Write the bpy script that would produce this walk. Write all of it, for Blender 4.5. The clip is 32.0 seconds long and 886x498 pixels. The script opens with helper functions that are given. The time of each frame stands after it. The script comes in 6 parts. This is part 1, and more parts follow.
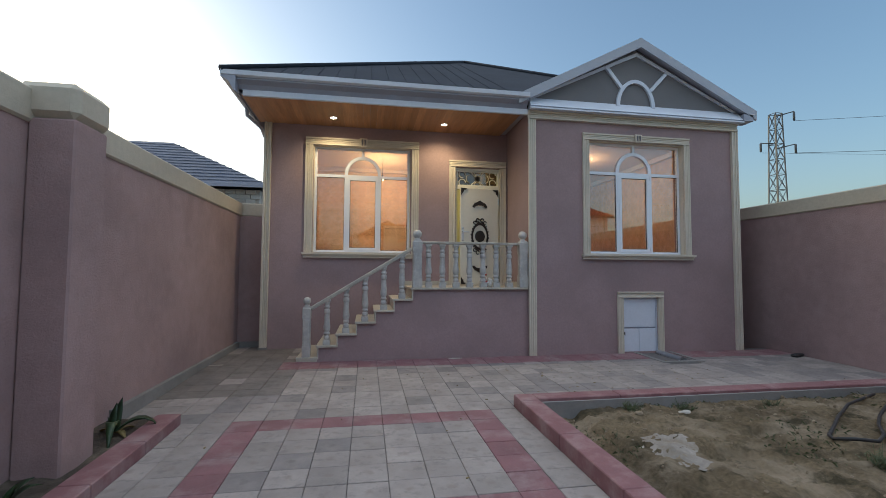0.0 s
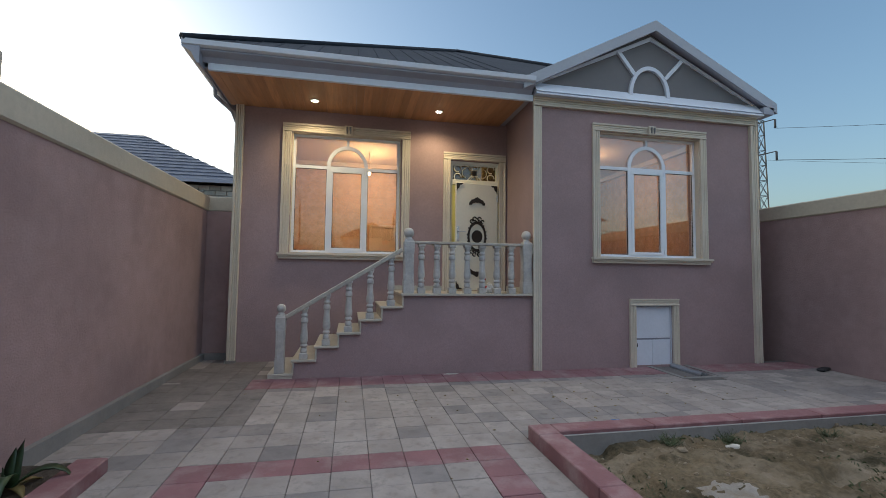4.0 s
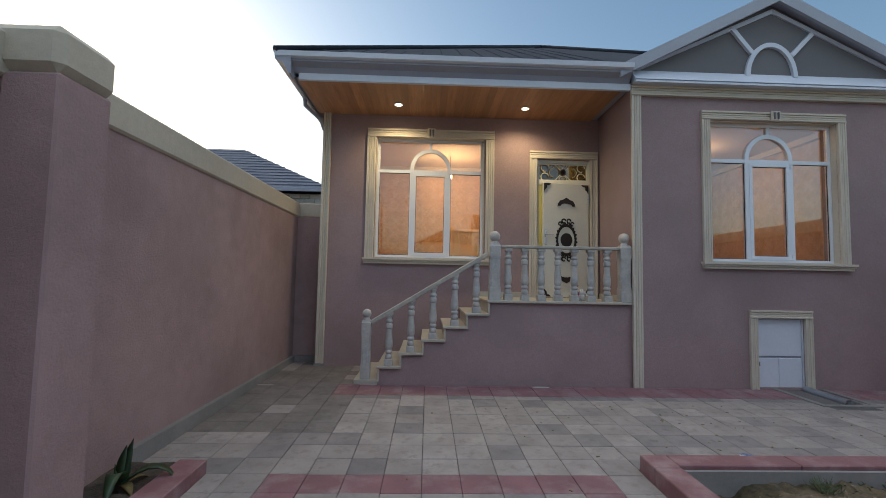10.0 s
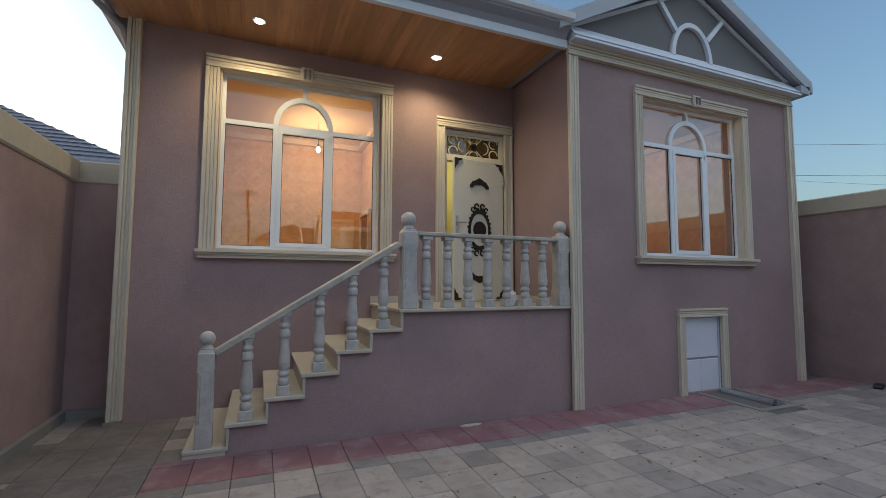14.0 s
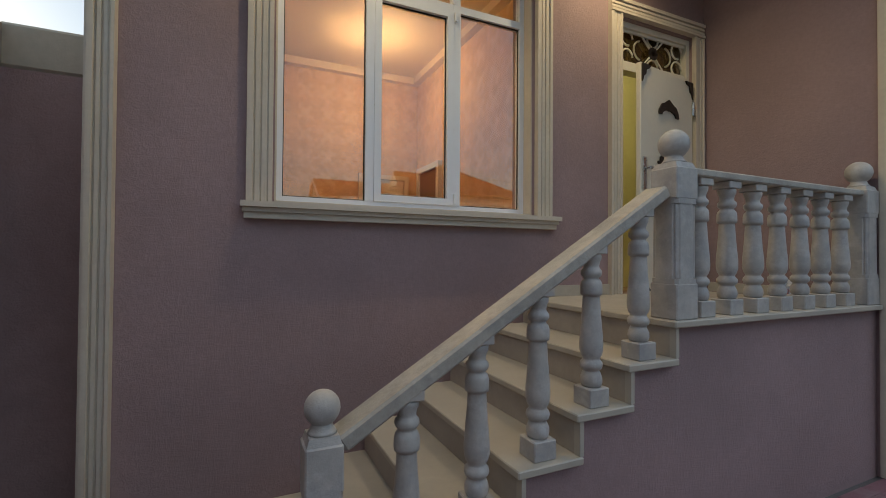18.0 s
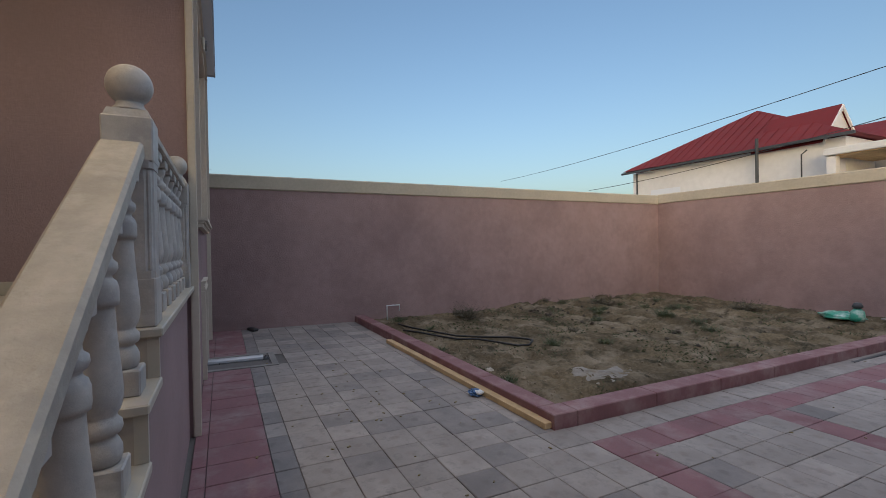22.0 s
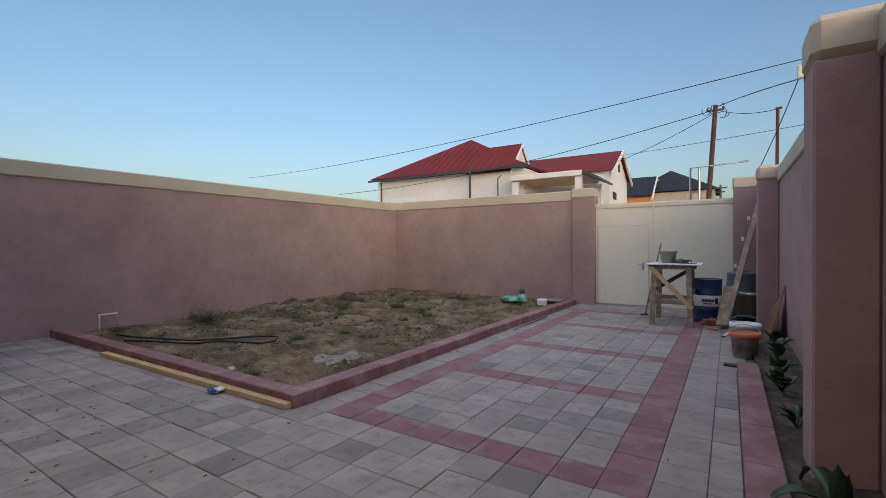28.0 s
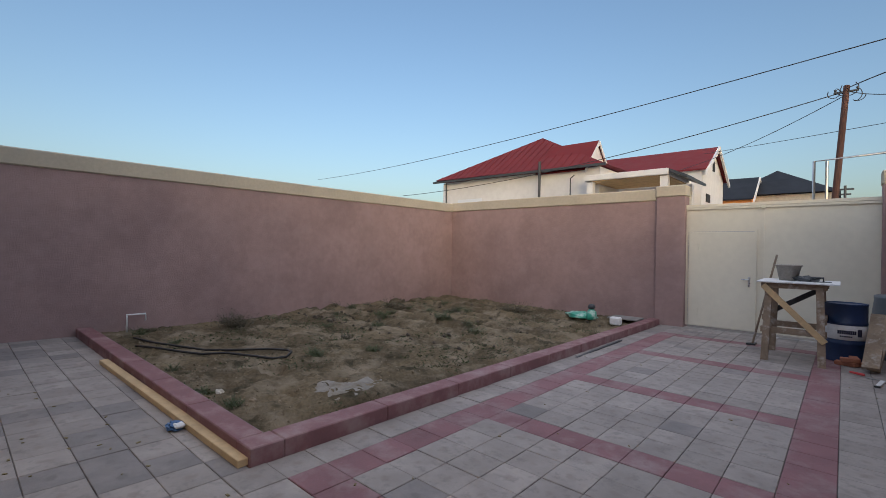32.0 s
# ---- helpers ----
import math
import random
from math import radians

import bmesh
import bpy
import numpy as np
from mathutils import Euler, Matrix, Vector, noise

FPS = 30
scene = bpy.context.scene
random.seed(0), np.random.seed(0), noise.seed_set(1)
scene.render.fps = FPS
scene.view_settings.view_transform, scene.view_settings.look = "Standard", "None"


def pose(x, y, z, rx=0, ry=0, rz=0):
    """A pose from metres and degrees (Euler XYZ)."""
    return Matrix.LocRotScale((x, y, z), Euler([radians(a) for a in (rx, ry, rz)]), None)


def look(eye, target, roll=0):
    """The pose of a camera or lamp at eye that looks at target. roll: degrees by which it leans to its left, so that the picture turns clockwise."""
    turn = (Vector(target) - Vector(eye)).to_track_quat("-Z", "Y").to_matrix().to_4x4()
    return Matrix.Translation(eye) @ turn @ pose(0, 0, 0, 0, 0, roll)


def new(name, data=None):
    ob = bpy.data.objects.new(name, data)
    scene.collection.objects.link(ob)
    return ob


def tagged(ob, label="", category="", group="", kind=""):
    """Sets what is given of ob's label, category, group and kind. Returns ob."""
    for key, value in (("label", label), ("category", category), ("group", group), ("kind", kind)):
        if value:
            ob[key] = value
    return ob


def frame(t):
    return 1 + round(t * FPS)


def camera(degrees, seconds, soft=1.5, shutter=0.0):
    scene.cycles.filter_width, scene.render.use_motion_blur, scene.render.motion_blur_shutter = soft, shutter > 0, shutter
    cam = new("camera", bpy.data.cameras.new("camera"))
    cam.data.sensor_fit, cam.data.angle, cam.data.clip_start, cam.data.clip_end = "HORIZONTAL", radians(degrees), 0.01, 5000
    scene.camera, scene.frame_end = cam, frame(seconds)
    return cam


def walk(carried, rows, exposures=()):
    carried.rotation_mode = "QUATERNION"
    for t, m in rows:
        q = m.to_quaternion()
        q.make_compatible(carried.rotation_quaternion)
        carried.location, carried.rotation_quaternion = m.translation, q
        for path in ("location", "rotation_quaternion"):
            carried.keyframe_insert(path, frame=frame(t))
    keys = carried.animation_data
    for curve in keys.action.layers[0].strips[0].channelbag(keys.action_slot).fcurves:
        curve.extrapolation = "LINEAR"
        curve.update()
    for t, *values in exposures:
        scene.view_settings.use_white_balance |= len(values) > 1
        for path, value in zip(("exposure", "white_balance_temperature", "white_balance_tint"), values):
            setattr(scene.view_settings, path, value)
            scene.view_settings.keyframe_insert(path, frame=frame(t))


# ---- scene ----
cam = camera(89.6, 32.0, soft=0.6)
PATH = [
    (0, (0.057, -0.025, 1.491), (0.394, 1.944, 1.596), 0.3),
    (0.5, (0.075, 0.147, 1.484), (0.388, 2.119, 1.599), 0.6),
    (1, (0.012, 0.333, 1.506), (0.396, 2.292, 1.627), 0.7),
    (1.5, (-0.011, 0.425, 1.478), (0.437, 2.37, 1.598), 0.5),
    (2, (-0.006, 0.527, 1.47), (0.491, 2.462, 1.557), 0.8),
    (2.5, (0.033, 0.686, 1.49), (0.528, 2.622, 1.578), 1.0),
    (3, (0.08, 0.797, 1.483), (0.534, 2.743, 1.569), 0.9),
    (3.5, (0.045, 0.908, 1.506), (0.446, 2.865, 1.606), 0.8),
    (5.5, (0.079, 0.78, 1.511), (0.514, 2.726, 1.658), 0.3),
    (6, (0.089, 0.684, 1.506), (0.479, 2.642, 1.625), -0.1),
    (6.5, (0.114, 0.543, 1.512), (0.448, 2.512, 1.618), -0.4),
    (7, (0.178, 0.409, 1.506), (0.501, 2.381, 1.592), -0.5),
    (7.5, (0.277, 0.364, 1.519), (0.654, 2.326, 1.609), -0.5),
    (8, (0.315, 0.363, 1.505), (0.662, 2.33, 1.613), 0.1),
    (8.5, (0.243, 0.496, 1.497), (0.457, 2.482, 1.591), 1.1),
    (9, (0.09, 0.726, 1.523), (0.245, 2.717, 1.623), 1.3),
    (9.5, (0.015, 0.931, 1.508), (0.132, 2.925, 1.621), 1.2),
    (10, (-0.045, 1.232, 1.523), (0.02, 3.227, 1.656), 1.1),
    (10.5, (-0.189, 1.515, 1.505), (-0.139, 3.51, 1.632), 1.5),
    (11, (-0.294, 1.783, 1.502), (-0.2, 3.775, 1.657), 1.6),
    (11.5, (-0.338, 2.062, 1.524), (-0.169, 4.048, 1.691), 1.3),
    (12, (-0.381, 2.36, 1.516), (-0.134, 4.335, 1.705), 1.0),
    (12.5, (-0.446, 2.654, 1.502), (-0.02, 4.598, 1.692), 0.9),
    (13, (-0.504, 2.885, 1.5), (0.146, 4.769, 1.661), 0.4),
    (13.5, (-0.481, 3.089, 1.5), (0.278, 4.935, 1.639), 0.1),
    (14, (-0.511, 3.317, 1.512), (0.246, 5.162, 1.656), 0.2),
    (14.5, (-0.639, 3.586, 1.481), (0.022, 5.468, 1.637), 0.9),
    (15, (-0.744, 3.897, 1.493), (-0.17, 5.809, 1.629), 1.4),
    (15.5, (-0.756, 4.287, 1.485), (-0.271, 6.224, 1.606), 1.0),
    (17.5, (-1.101, 5.811, 1.532), (-0.493, 7.716, 1.573), 0.7),
    (18, (-1.211, 6.148, 1.554), (-0.371, 7.962, 1.583), 0.4),
    (18.5, (-1.24, 6.383, 1.537), (-0.225, 8.106, 1.55), 0.3),
    (19, (-1.238, 6.644, 1.563), (-0.112, 8.296, 1.589), -0.2),
    (19.5, (-1.243, 6.872, 1.539), (0.228, 8.227, 1.572), -0.4),
    (20, (-1.256, 7.06, 1.542), (0.59, 7.831, 1.558), -0.7),
    (20.5, (-1.158, 7.155, 1.525), (0.842, 7.132, 1.535), -1.2),
    (21, (-1.126, 7.267, 1.529), (0.762, 6.608, 1.53), -1.5),
    (21.5, (-1.15, 7.433, 1.527), (0.661, 6.584, 1.52), -1.3),
    (22, (-1.173, 7.502, 1.52), (0.619, 6.615, 1.503), -1.0),
    (22.5, (-1.242, 7.517, 1.524), (0.593, 6.72, 1.512), -1.3),
    (23, (-1.375, 7.512, 1.521), (0.486, 6.78, 1.499), -1.1),
    (23.5, (-1.444, 7.733, 1.531), (0.367, 6.883, 1.544), -1.1),
    (24, (-1.493, 7.687, 1.511), (0.121, 6.506, 1.505), -0.9),
    (24.5, (-1.575, 7.639, 1.528), (-0.197, 6.19, 1.509), -0.5),
    (25, (-1.65, 7.562, 1.529), (-0.439, 5.971, 1.508), -0.5),
    (25.5, (-1.651, 7.532, 1.492), (-0.715, 5.765, 1.479), -0.4),
    (27.5, (-1.681, 7.766, 1.496), (-0.874, 5.936, 1.475), -0.1),
    (28, (-1.684, 7.793, 1.496), (-0.605, 6.11, 1.474), -0.3),
    (28.5, (-1.679, 7.799, 1.504), (-0.466, 6.209, 1.475), -0.4),
    (29, (-1.656, 7.695, 1.485), (-0.467, 6.087, 1.434), -0.5),
    (29.5, (-1.565, 7.496, 1.491), (-0.504, 5.801, 1.44), -0.1),
    (30, (-1.502, 7.296, 1.489), (-0.589, 5.517, 1.453), -0.1),
    (30.5, (-1.504, 7.039, 1.481), (-0.647, 5.233, 1.467), -0.2),
    (31, (-1.511, 6.806, 1.494), (-0.507, 5.076, 1.486), -0.0),
    (31.5, (-1.387, 6.6, 1.485), (-0.205, 4.987, 1.479), 0.5),
    (32, (-1.279, 6.458, 1.503), (0.058, 4.97, 1.497), 1.0),
]
walk(cam, [(t, look(eye, target, roll)) for t, eye, target, roll in PATH], exposures=((0.0, 1.12, 6050, 6), (13.0, 1.0, 6100, 6), (15.5, 1.02, 6100, 6), (18.0, 0.76, 6200, 6), (20.0, 0.96, 6150, 6), (22.0, 0.70, 6100, 11), (25.0, 0.78, 6100, 12), (32.0, 0.82, 6100, 12)))

# ---- world, sun, exposure ----
world = bpy.data.worlds.new("world")
scene.world = world
world.use_nodes = True
wn = world.node_tree
sky = wn.nodes.new("ShaderNodeTexSky")
sky.sky_type = "NISHITA"
sky.sun_disc = False
sky.sun_elevation = radians(11.0)
sky.sun_rotation = radians(-48.0)
sky.air_density, sky.dust_density, sky.ozone_density = 1.1, 3.2, 1.9
wn.nodes["Background"].inputs["Strength"].default_value = 0.122
wn.links.new(sky.outputs["Color"], wn.nodes["Background"].inputs["Color"])

sun_data = bpy.data.lights.new("sun", "SUN")
sun_data.energy, sun_data.angle, sun_data.color = 0.95, radians(120.0), (1.0, 0.955, 0.94)
sun = new("sun", sun_data)
sun.matrix_world = look((2, 2, 44), (0, 0, 0))


def bulb_light(name, place, watts, colour, size=0.06):
    data = bpy.data.lights.new(name, "POINT")
    data.energy, data.color, data.shadow_soft_size = watts, colour, size
    ob = new(name, data)
    ob.location = place
    return ob


WARM = (1.0, 0.53, 0.19)
bulb_light("room_bulb_light", (0.45, 11.93, 3.995), 19, WARM, 0.03)
bulb_light("salon_bulb_light", (5.2, 10.2, 3.95), 10, (1.0, 0.50, 0.24))
bulb_light("hall_bulb_light", (2.2, 10.9, 3.6), 8, (1.0, 0.86, 0.40))
for lx in (-0.60, 1.535):
    spot_data = bpy.data.lights.new("downlight_light", "SPOT")
    spot_data.energy, spot_data.color = 40, (1.0, 0.74, 0.40)
    spot_data.spot_size, spot_data.spot_blend, spot_data.shadow_soft_size = radians(150), 0.9, 0.04
    spot = new("downlight_light", spot_data)
    spot.location = (lx, 8.55, 4.385)


# ---- materials ----
def mat(name, colour, rough=0.8, metal=0.0, vary=0.12, big=1.3, small=24.0, bump=0.12, bump_scale=None, random_tint=0.0, stain=None, stain_amount=0.0, stain_scale=3.0, stain2=None, stain2_amount=0.0, stain2_scale=5.5, island_tint=0.0, stretch=None):
    m = bpy.data.materials.new(name)
    m.use_nodes = True
    nt = m.node_tree
    bsdf = nt.nodes["Principled BSDF"]
    geo = nt.nodes.new("ShaderNodeNewGeometry")
    place = geo.outputs["Position"]
    if stretch:
        scaled = nt.nodes.new("ShaderNodeVectorMath")
        scaled.operation = "MULTIPLY"
        scaled.inputs[1].default_value = stretch
        nt.links.new(place, scaled.inputs[0])
        place = scaled.outputs[0]

    def nz(scale, detail=4.0, rough_n=0.55):
        n = nt.nodes.new("ShaderNodeTexNoise")
        n.inputs["Scale"].default_value = scale
        n.inputs["Detail"].default_value = detail
        n.inputs["Roughness"].default_value = rough_n
        nt.links.new(place, n.inputs["Vector"])
        return n.outputs["Fac"]

    def ramp(src, lo, hi, a=0.3, b=0.7):
        r = nt.nodes.new("ShaderNodeMapRange")
        r.inputs["From Min"].default_value, r.inputs["From Max"].default_value = a, b
        r.inputs["To Min"].default_value, r.inputs["To Max"].default_value = lo, hi
        nt.links.new(src, r.inputs["Value"])
        return r.outputs["Result"]

    def mul(a, b):
        k = nt.nodes.new("ShaderNodeMath")
        k.operation = "MULTIPLY"
        nt.links.new(a, k.inputs[0])
        nt.links.new(b, k.inputs[1])
        return k.outputs[0]

    f1, f2 = nz(big), nz(small)
    fac = mul(ramp(f1, 1 - vary, 1 + vary), ramp(f2, 1 - vary * 0.6, 1 + vary * 0.6))
    if random_tint:
        info = nt.nodes.new("ShaderNodeObjectInfo")
        fac = mul(fac, ramp(info.outputs["Random"], 1 - random_tint, 1 + random_tint, 0, 1))
    if island_tint:
        fac = mul(fac, ramp(geo.outputs["Random Per Island"], 1 - island_tint, 1 + island_tint, 0, 1))
    hsv = nt.nodes.new("ShaderNodeHueSaturation")
    hsv.inputs["Color"].default_value = (*colour, 1)
    nt.links.new(fac, hsv.inputs["Value"])
    out = hsv.outputs["Color"]
    if stain:
        mix = nt.nodes.new("ShaderNodeMix")
        mix.data_type = "RGBA"
        nt.links.new(ramp(nz(stain_scale, 6.0, 0.65), 0.0, stain_amount, 0.48, 0.68), mix.inputs["Factor"])
        nt.links.new(out, mix.inputs["A"])
        mix.inputs["B"].default_value = (*stain, 1)
        out = mix.outputs["Result"]
    if stain2:
        mix = nt.nodes.new("ShaderNodeMix")
        mix.data_type = "RGBA"
        nt.links.new(ramp(nz(stain2_scale, 7.0, 0.7), 0.0, stain2_amount, 0.52, 0.66), mix.inputs["Factor"])
        nt.links.new(out, mix.inputs["A"])
        mix.inputs["B"].default_value = (*stain2, 1)
        out = mix.outputs["Result"]
    nt.links.new(out, bsdf.inputs["Base Color"])
    bsdf.inputs["Metallic"].default_value = metal
    nt.links.new(ramp(f2, max(0.02, rough - 0.08), min(1, rough + 0.08)), bsdf.inputs["Roughness"])
    if bump:
        b = nt.nodes.new("ShaderNodeBump")
        b.inputs["Strength"].default_value = bump
        b.inputs["Distance"].default_value = 0.02
        nt.links.new(nz(bump_scale or small * 2.5, 5.0, 0.7), b.inputs["Height"])
        nt.links.new(b.outputs["Normal"], bsdf.inputs["Normal"])
    return m


def glow(name, colour, strength):
    m = bpy.data.materials.new(name)
    m.use_nodes = True
    bsdf = m.node_tree.nodes["Principled BSDF"]
    bsdf.inputs["Base Color"].default_value = (*colour, 1)
    bsdf.inputs["Emission Color"].default_value = (*colour, 1)
    bsdf.inputs["Emission Strength"].default_value = strength
    return m


def glass(name, tint=(1, 1, 1)):  # a double pane, so it mirrors more than a single sheet
    m = bpy.data.materials.new(name)
    m.use_nodes = True
    bsdf = m.node_tree.nodes["Principled BSDF"]
    bsdf.inputs["Base Color"].default_value = (*tint, 1)
    bsdf.inputs["Roughness"].default_value = 0.01
    bsdf.inputs["IOR"].default_value = 1.85
    bsdf.inputs["Transmission Weight"].default_value = 1.0
    return m


def centre_mark(m, colour):
    """A faint pressed mark in the middle of each square of the paving grid."""
    nt = m.node_tree
    bsdf = nt.nodes["Principled BSDF"]
    src = bsdf.inputs["Base Color"].links[0].from_socket
    geo = nt.nodes.new("ShaderNodeNewGeometry")
    sub = nt.nodes.new("ShaderNodeVectorMath")
    sub.operation = "SUBTRACT"
    sub.inputs[1].default_value = (1.152 + 0.1515, 4.623 + 0.1515, 0.0)
    nt.links.new(geo.outputs["Position"], sub.inputs[0])
    wrap = nt.nodes.new("ShaderNodeVectorMath")
    wrap.operation = "WRAP"
    wrap.inputs[1].default_value, wrap.inputs[2].default_value = (0.1515, 0.1515, 10), (-0.1515, -0.1515, -10)
    nt.links.new(sub.outputs[0], wrap.inputs[0])
    flat = nt.nodes.new("ShaderNodeVectorMath")
    flat.operation = "MULTIPLY"
    flat.inputs[1].default_value = (1, 1, 0)
    nt.links.new(wrap.outputs[0], flat.inputs[0])
    dist = nt.nodes.new("ShaderNodeVectorMath")
    dist.operation = "LENGTH"
    nt.links.new(flat.outputs[0], dist.inputs[0])
    spots = nt.nodes.new("ShaderNodeTexNoise")
    spots.inputs["Scale"].default_value = 14.0
    nt.links.new(geo.outputs["Position"], spots.inputs["Vector"])
    add = nt.nodes.new("ShaderNodeMath")
    add.operation = "MULTIPLY_ADD"
    add.inputs[1].default_value = 0.13
    nt.links.new(spots.outputs["Fac"], add.inputs[0])
    nt.links.new(dist.outputs["Value"], add.inputs[2])
    fall = nt.nodes.new("ShaderNodeMapRange")
    fall.inputs["From Min"].default_value, fall.inputs["From Max"].default_value = 0.07, 0.11
    fall.inputs["To Min"].default_value, fall.inputs["To Max"].default_value = 0.55, 0.0
    nt.links.new(add.outputs[0], fall.inputs["Value"])
    mix = nt.nodes.new("ShaderNodeMix")
    mix.data_type = "RGBA"
    nt.links.new(fall.outputs["Result"], mix.inputs["Factor"])
    nt.links.new(src, mix.inputs["A"])
    mix.inputs["B"].default_value = (*colour, 1)
    nt.links.new(mix.outputs["Result"], bsdf.inputs["Base Color"])


MAUVE = mat("mauve_stucco", (0.305, 0.216, 0.218), 0.92, vary=0.11, big=0.9, small=32, bump=0.3, bump_scale=55, stain=(0.245, 0.18, 0.18), stain_amount=0.45, stain_scale=1.1)
PINK = mat("pink_mauve_stucco", (0.322, 0.221, 0.213), 0.92, vary=0.12, big=0.8, small=7, bump=0.4, bump_scale=40, stain=(0.235, 0.16, 0.158), stain_amount=0.7, stain_scale=0.9, stain2=(0.36, 0.262, 0.255), stain2_amount=0.3, stain2_scale=2.6)
CREAM = mat("cream_trim", (0.56, 0.50, 0.41), 0.75, vary=0.07, big=2, small=30, bump=0.10)
CREAM_CAP = mat("cream_wall_cap", (0.47, 0.42, 0.33), 0.85, vary=0.10, big=1.5, small=18, bump=0.2, stain=(0.36, 0.32, 0.26), stain_amount=0.4)
WHITE_PVC = mat("white_pvc", (0.72, 0.75, 0.80), 0.35, vary=0.02, bump=0.0)
WHITE_METAL = mat("painted_white_fascia", (0.62, 0.65, 0.72), 0.5, vary=0.05, bump=0.03)
RAKE_GREY = mat("pale_grey_rake_board", (0.36, 0.38, 0.43), 0.5, vary=0.05, bump=0.03)
GREY_METAL = mat("grey_painted_eave", (0.30, 0.31, 0.37), 0.55, vary=0.06, bump=0.03)
TAUPE = mat("grey_pediment", (0.17, 0.165, 0.17), 0.9, vary=0.06, bump=0.15)
ROOF = mat("dark_slate_metal", (0.028, 0.034, 0.045), 0.9, metal=0.0, vary=0.15, bump=0.05)
WOOD_SOFFIT = mat("varnished_soffit_board", (0.43, 0.225, 0.11), 0.5, vary=0.20, big=3, small=22, bump=0.05, island_tint=0.16, stretch=(1.0, 0.09, 1.0), stain=(0.27, 0.12, 0.05), stain_amount=0.55, stain_scale=14)
STONE = mat("cream_marble", (0.44, 0.405, 0.335), 0.45, vary=0.08, big=3, small=20, bump=0.05, stain=(0.42, 0.38, 0.33), stain_amount=0.35, stain_scale=4)
STONE_GREY = mat("grey_white_cast_stone", (0.42, 0.40, 0.37), 0.55, vary=0.14, big=5, small=26, bump=0.15, stain=(0.30, 0.295, 0.30), stain_amount=0.75, stain_scale=6, stain2=(0.52, 0.51, 0.50), stain2_amount=0.6, stain2_scale=9)
RAIL_STONE = mat("cream_cast_stone_rail", (0.385, 0.357, 0.305), 0.6, vary=0.16, big=4, small=26, bump=0.25, stain=(0.27, 0.255, 0.23), stain_amount=0.7, stain_scale=5, stain2=(0.46, 0.44, 0.40), stain2_amount=0.6, stain2_scale=9)
# Tread stone darkened for the risers; their shade is put into the colour.
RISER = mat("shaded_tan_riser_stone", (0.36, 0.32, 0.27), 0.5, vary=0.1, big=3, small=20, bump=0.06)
TILE = mat("sand_paving_tile", (0.278, 0.249, 0.231), 0.8, vary=0.12, big=3, small=40, bump=0.14, bump_scale=110, random_tint=0.13, island_tint=0.12, stain=(0.21, 0.185, 0.175), stain_amount=0.7, stain_scale=2.5, stain2=(0.165, 0.15, 0.145), stain2_amount=0.6, stain2_scale=11)
TILE_DARK = mat("grey_paving_tile", (0.188, 0.172, 0.168), 0.8, vary=0.12, big=5, small=45, bump=0.25, bump_scale=90, random_tint=0.12, stain=(0.29, 0.26, 0.24), stain_amount=0.4, stain_scale=4)
TILE_DIRTY = mat("dirty_grey_paving_tile", (0.175, 0.156, 0.144), 0.85, vary=0.22, big=2, small=30, bump=0.3, bump_scale=60, random_tint=0.10, stain=(0.09, 0.08, 0.075), stain_amount=0.7, stain_scale=3, stain2=(0.21, 0.19, 0.18), stain2_amount=0.5, stain2_scale=9)
TILE_RED = mat("red_paving_tile", (0.200, 0.098, 0.108), 0.78, vary=0.14, big=3, small=40, bump=0.25, bump_scale=80, random_tint=0.09, stain=(0.29, 0.225, 0.225), stain_amount=0.8, stain_scale=2.2, stain2=(0.17, 0.085, 0.09), stain2_amount=0.5, stain2_scale=12)
centre_mark(TILE, (0.20, 0.165, 0.15))
centre_mark(TILE_DARK, (0.13, 0.115, 0.11))
KERB_RED = mat("red_painted_kerb", (0.205, 0.096, 0.102), 0.7, vary=0.14, big=3, small=30, bump=0.2, stain=(0.30, 0.215, 0.21), stain_amount=0.8, stain_scale=3)
CONCRETE = mat("grey_concrete", (0.22, 0.21, 0.20), 0.9, vary=0.12, big=2, small=25, bump=0.3)
GROUT = mat("paving_joint_mortar", (0.125, 0.115, 0.11), 0.95, vary=0.15, bump=0.3)
SOIL = mat("dry_sandy_soil", (0.135, 0.106, 0.067), 0.98, vary=0.42, big=1.1, small=26, bump=1.0, bump_scale=45, stain=(0.30, 0.25, 0.185), stain_amount=0.8, stain_scale=1.7, stain2=(0.040, 0.036, 0.021), stain2_amount=0.9, stain2_scale=2.6)
for m_ in (SOIL, ROOF):
    m_.node_tree.nodes["Principled BSDF"].inputs["Specular IOR Level"].default_value = 0.12
SOIL_DARK = mat("dark_garden_soil", (0.062, 0.050, 0.038), 0.98, vary=0.4, big=4, small=30, bump=1.0, bump_scale=50, stain=(0.16, 0.135, 0.10), stain_amount=0.8, stain_scale=5)
DOOR_CREAM = mat("cream_painted_steel_door", (0.70, 0.66, 0.55), 0.42, vary=0.04, bump=0.02)
GATE_CREAM = mat("cream_painted_sheet_gate", (0.69, 0.65, 0.54), 0.5, vary=0.05, big=0.8, small=8, bump=0.03)
BRONZE = mat("dark_bronze_ornament", (0.022, 0.015, 0.011), 0.5, metal=0.1, vary=0.2, bump=0.1)
CHROME = mat("brushed_steel", (0.55, 0.56, 0.58), 0.3, metal=1.0, vary=0.05, bump=0.0)
BLACK = mat("black_rubber", (0.02, 0.02, 0.022), 0.6, vary=0.2, bump=0.1)
GLASS = glass("window_glass")
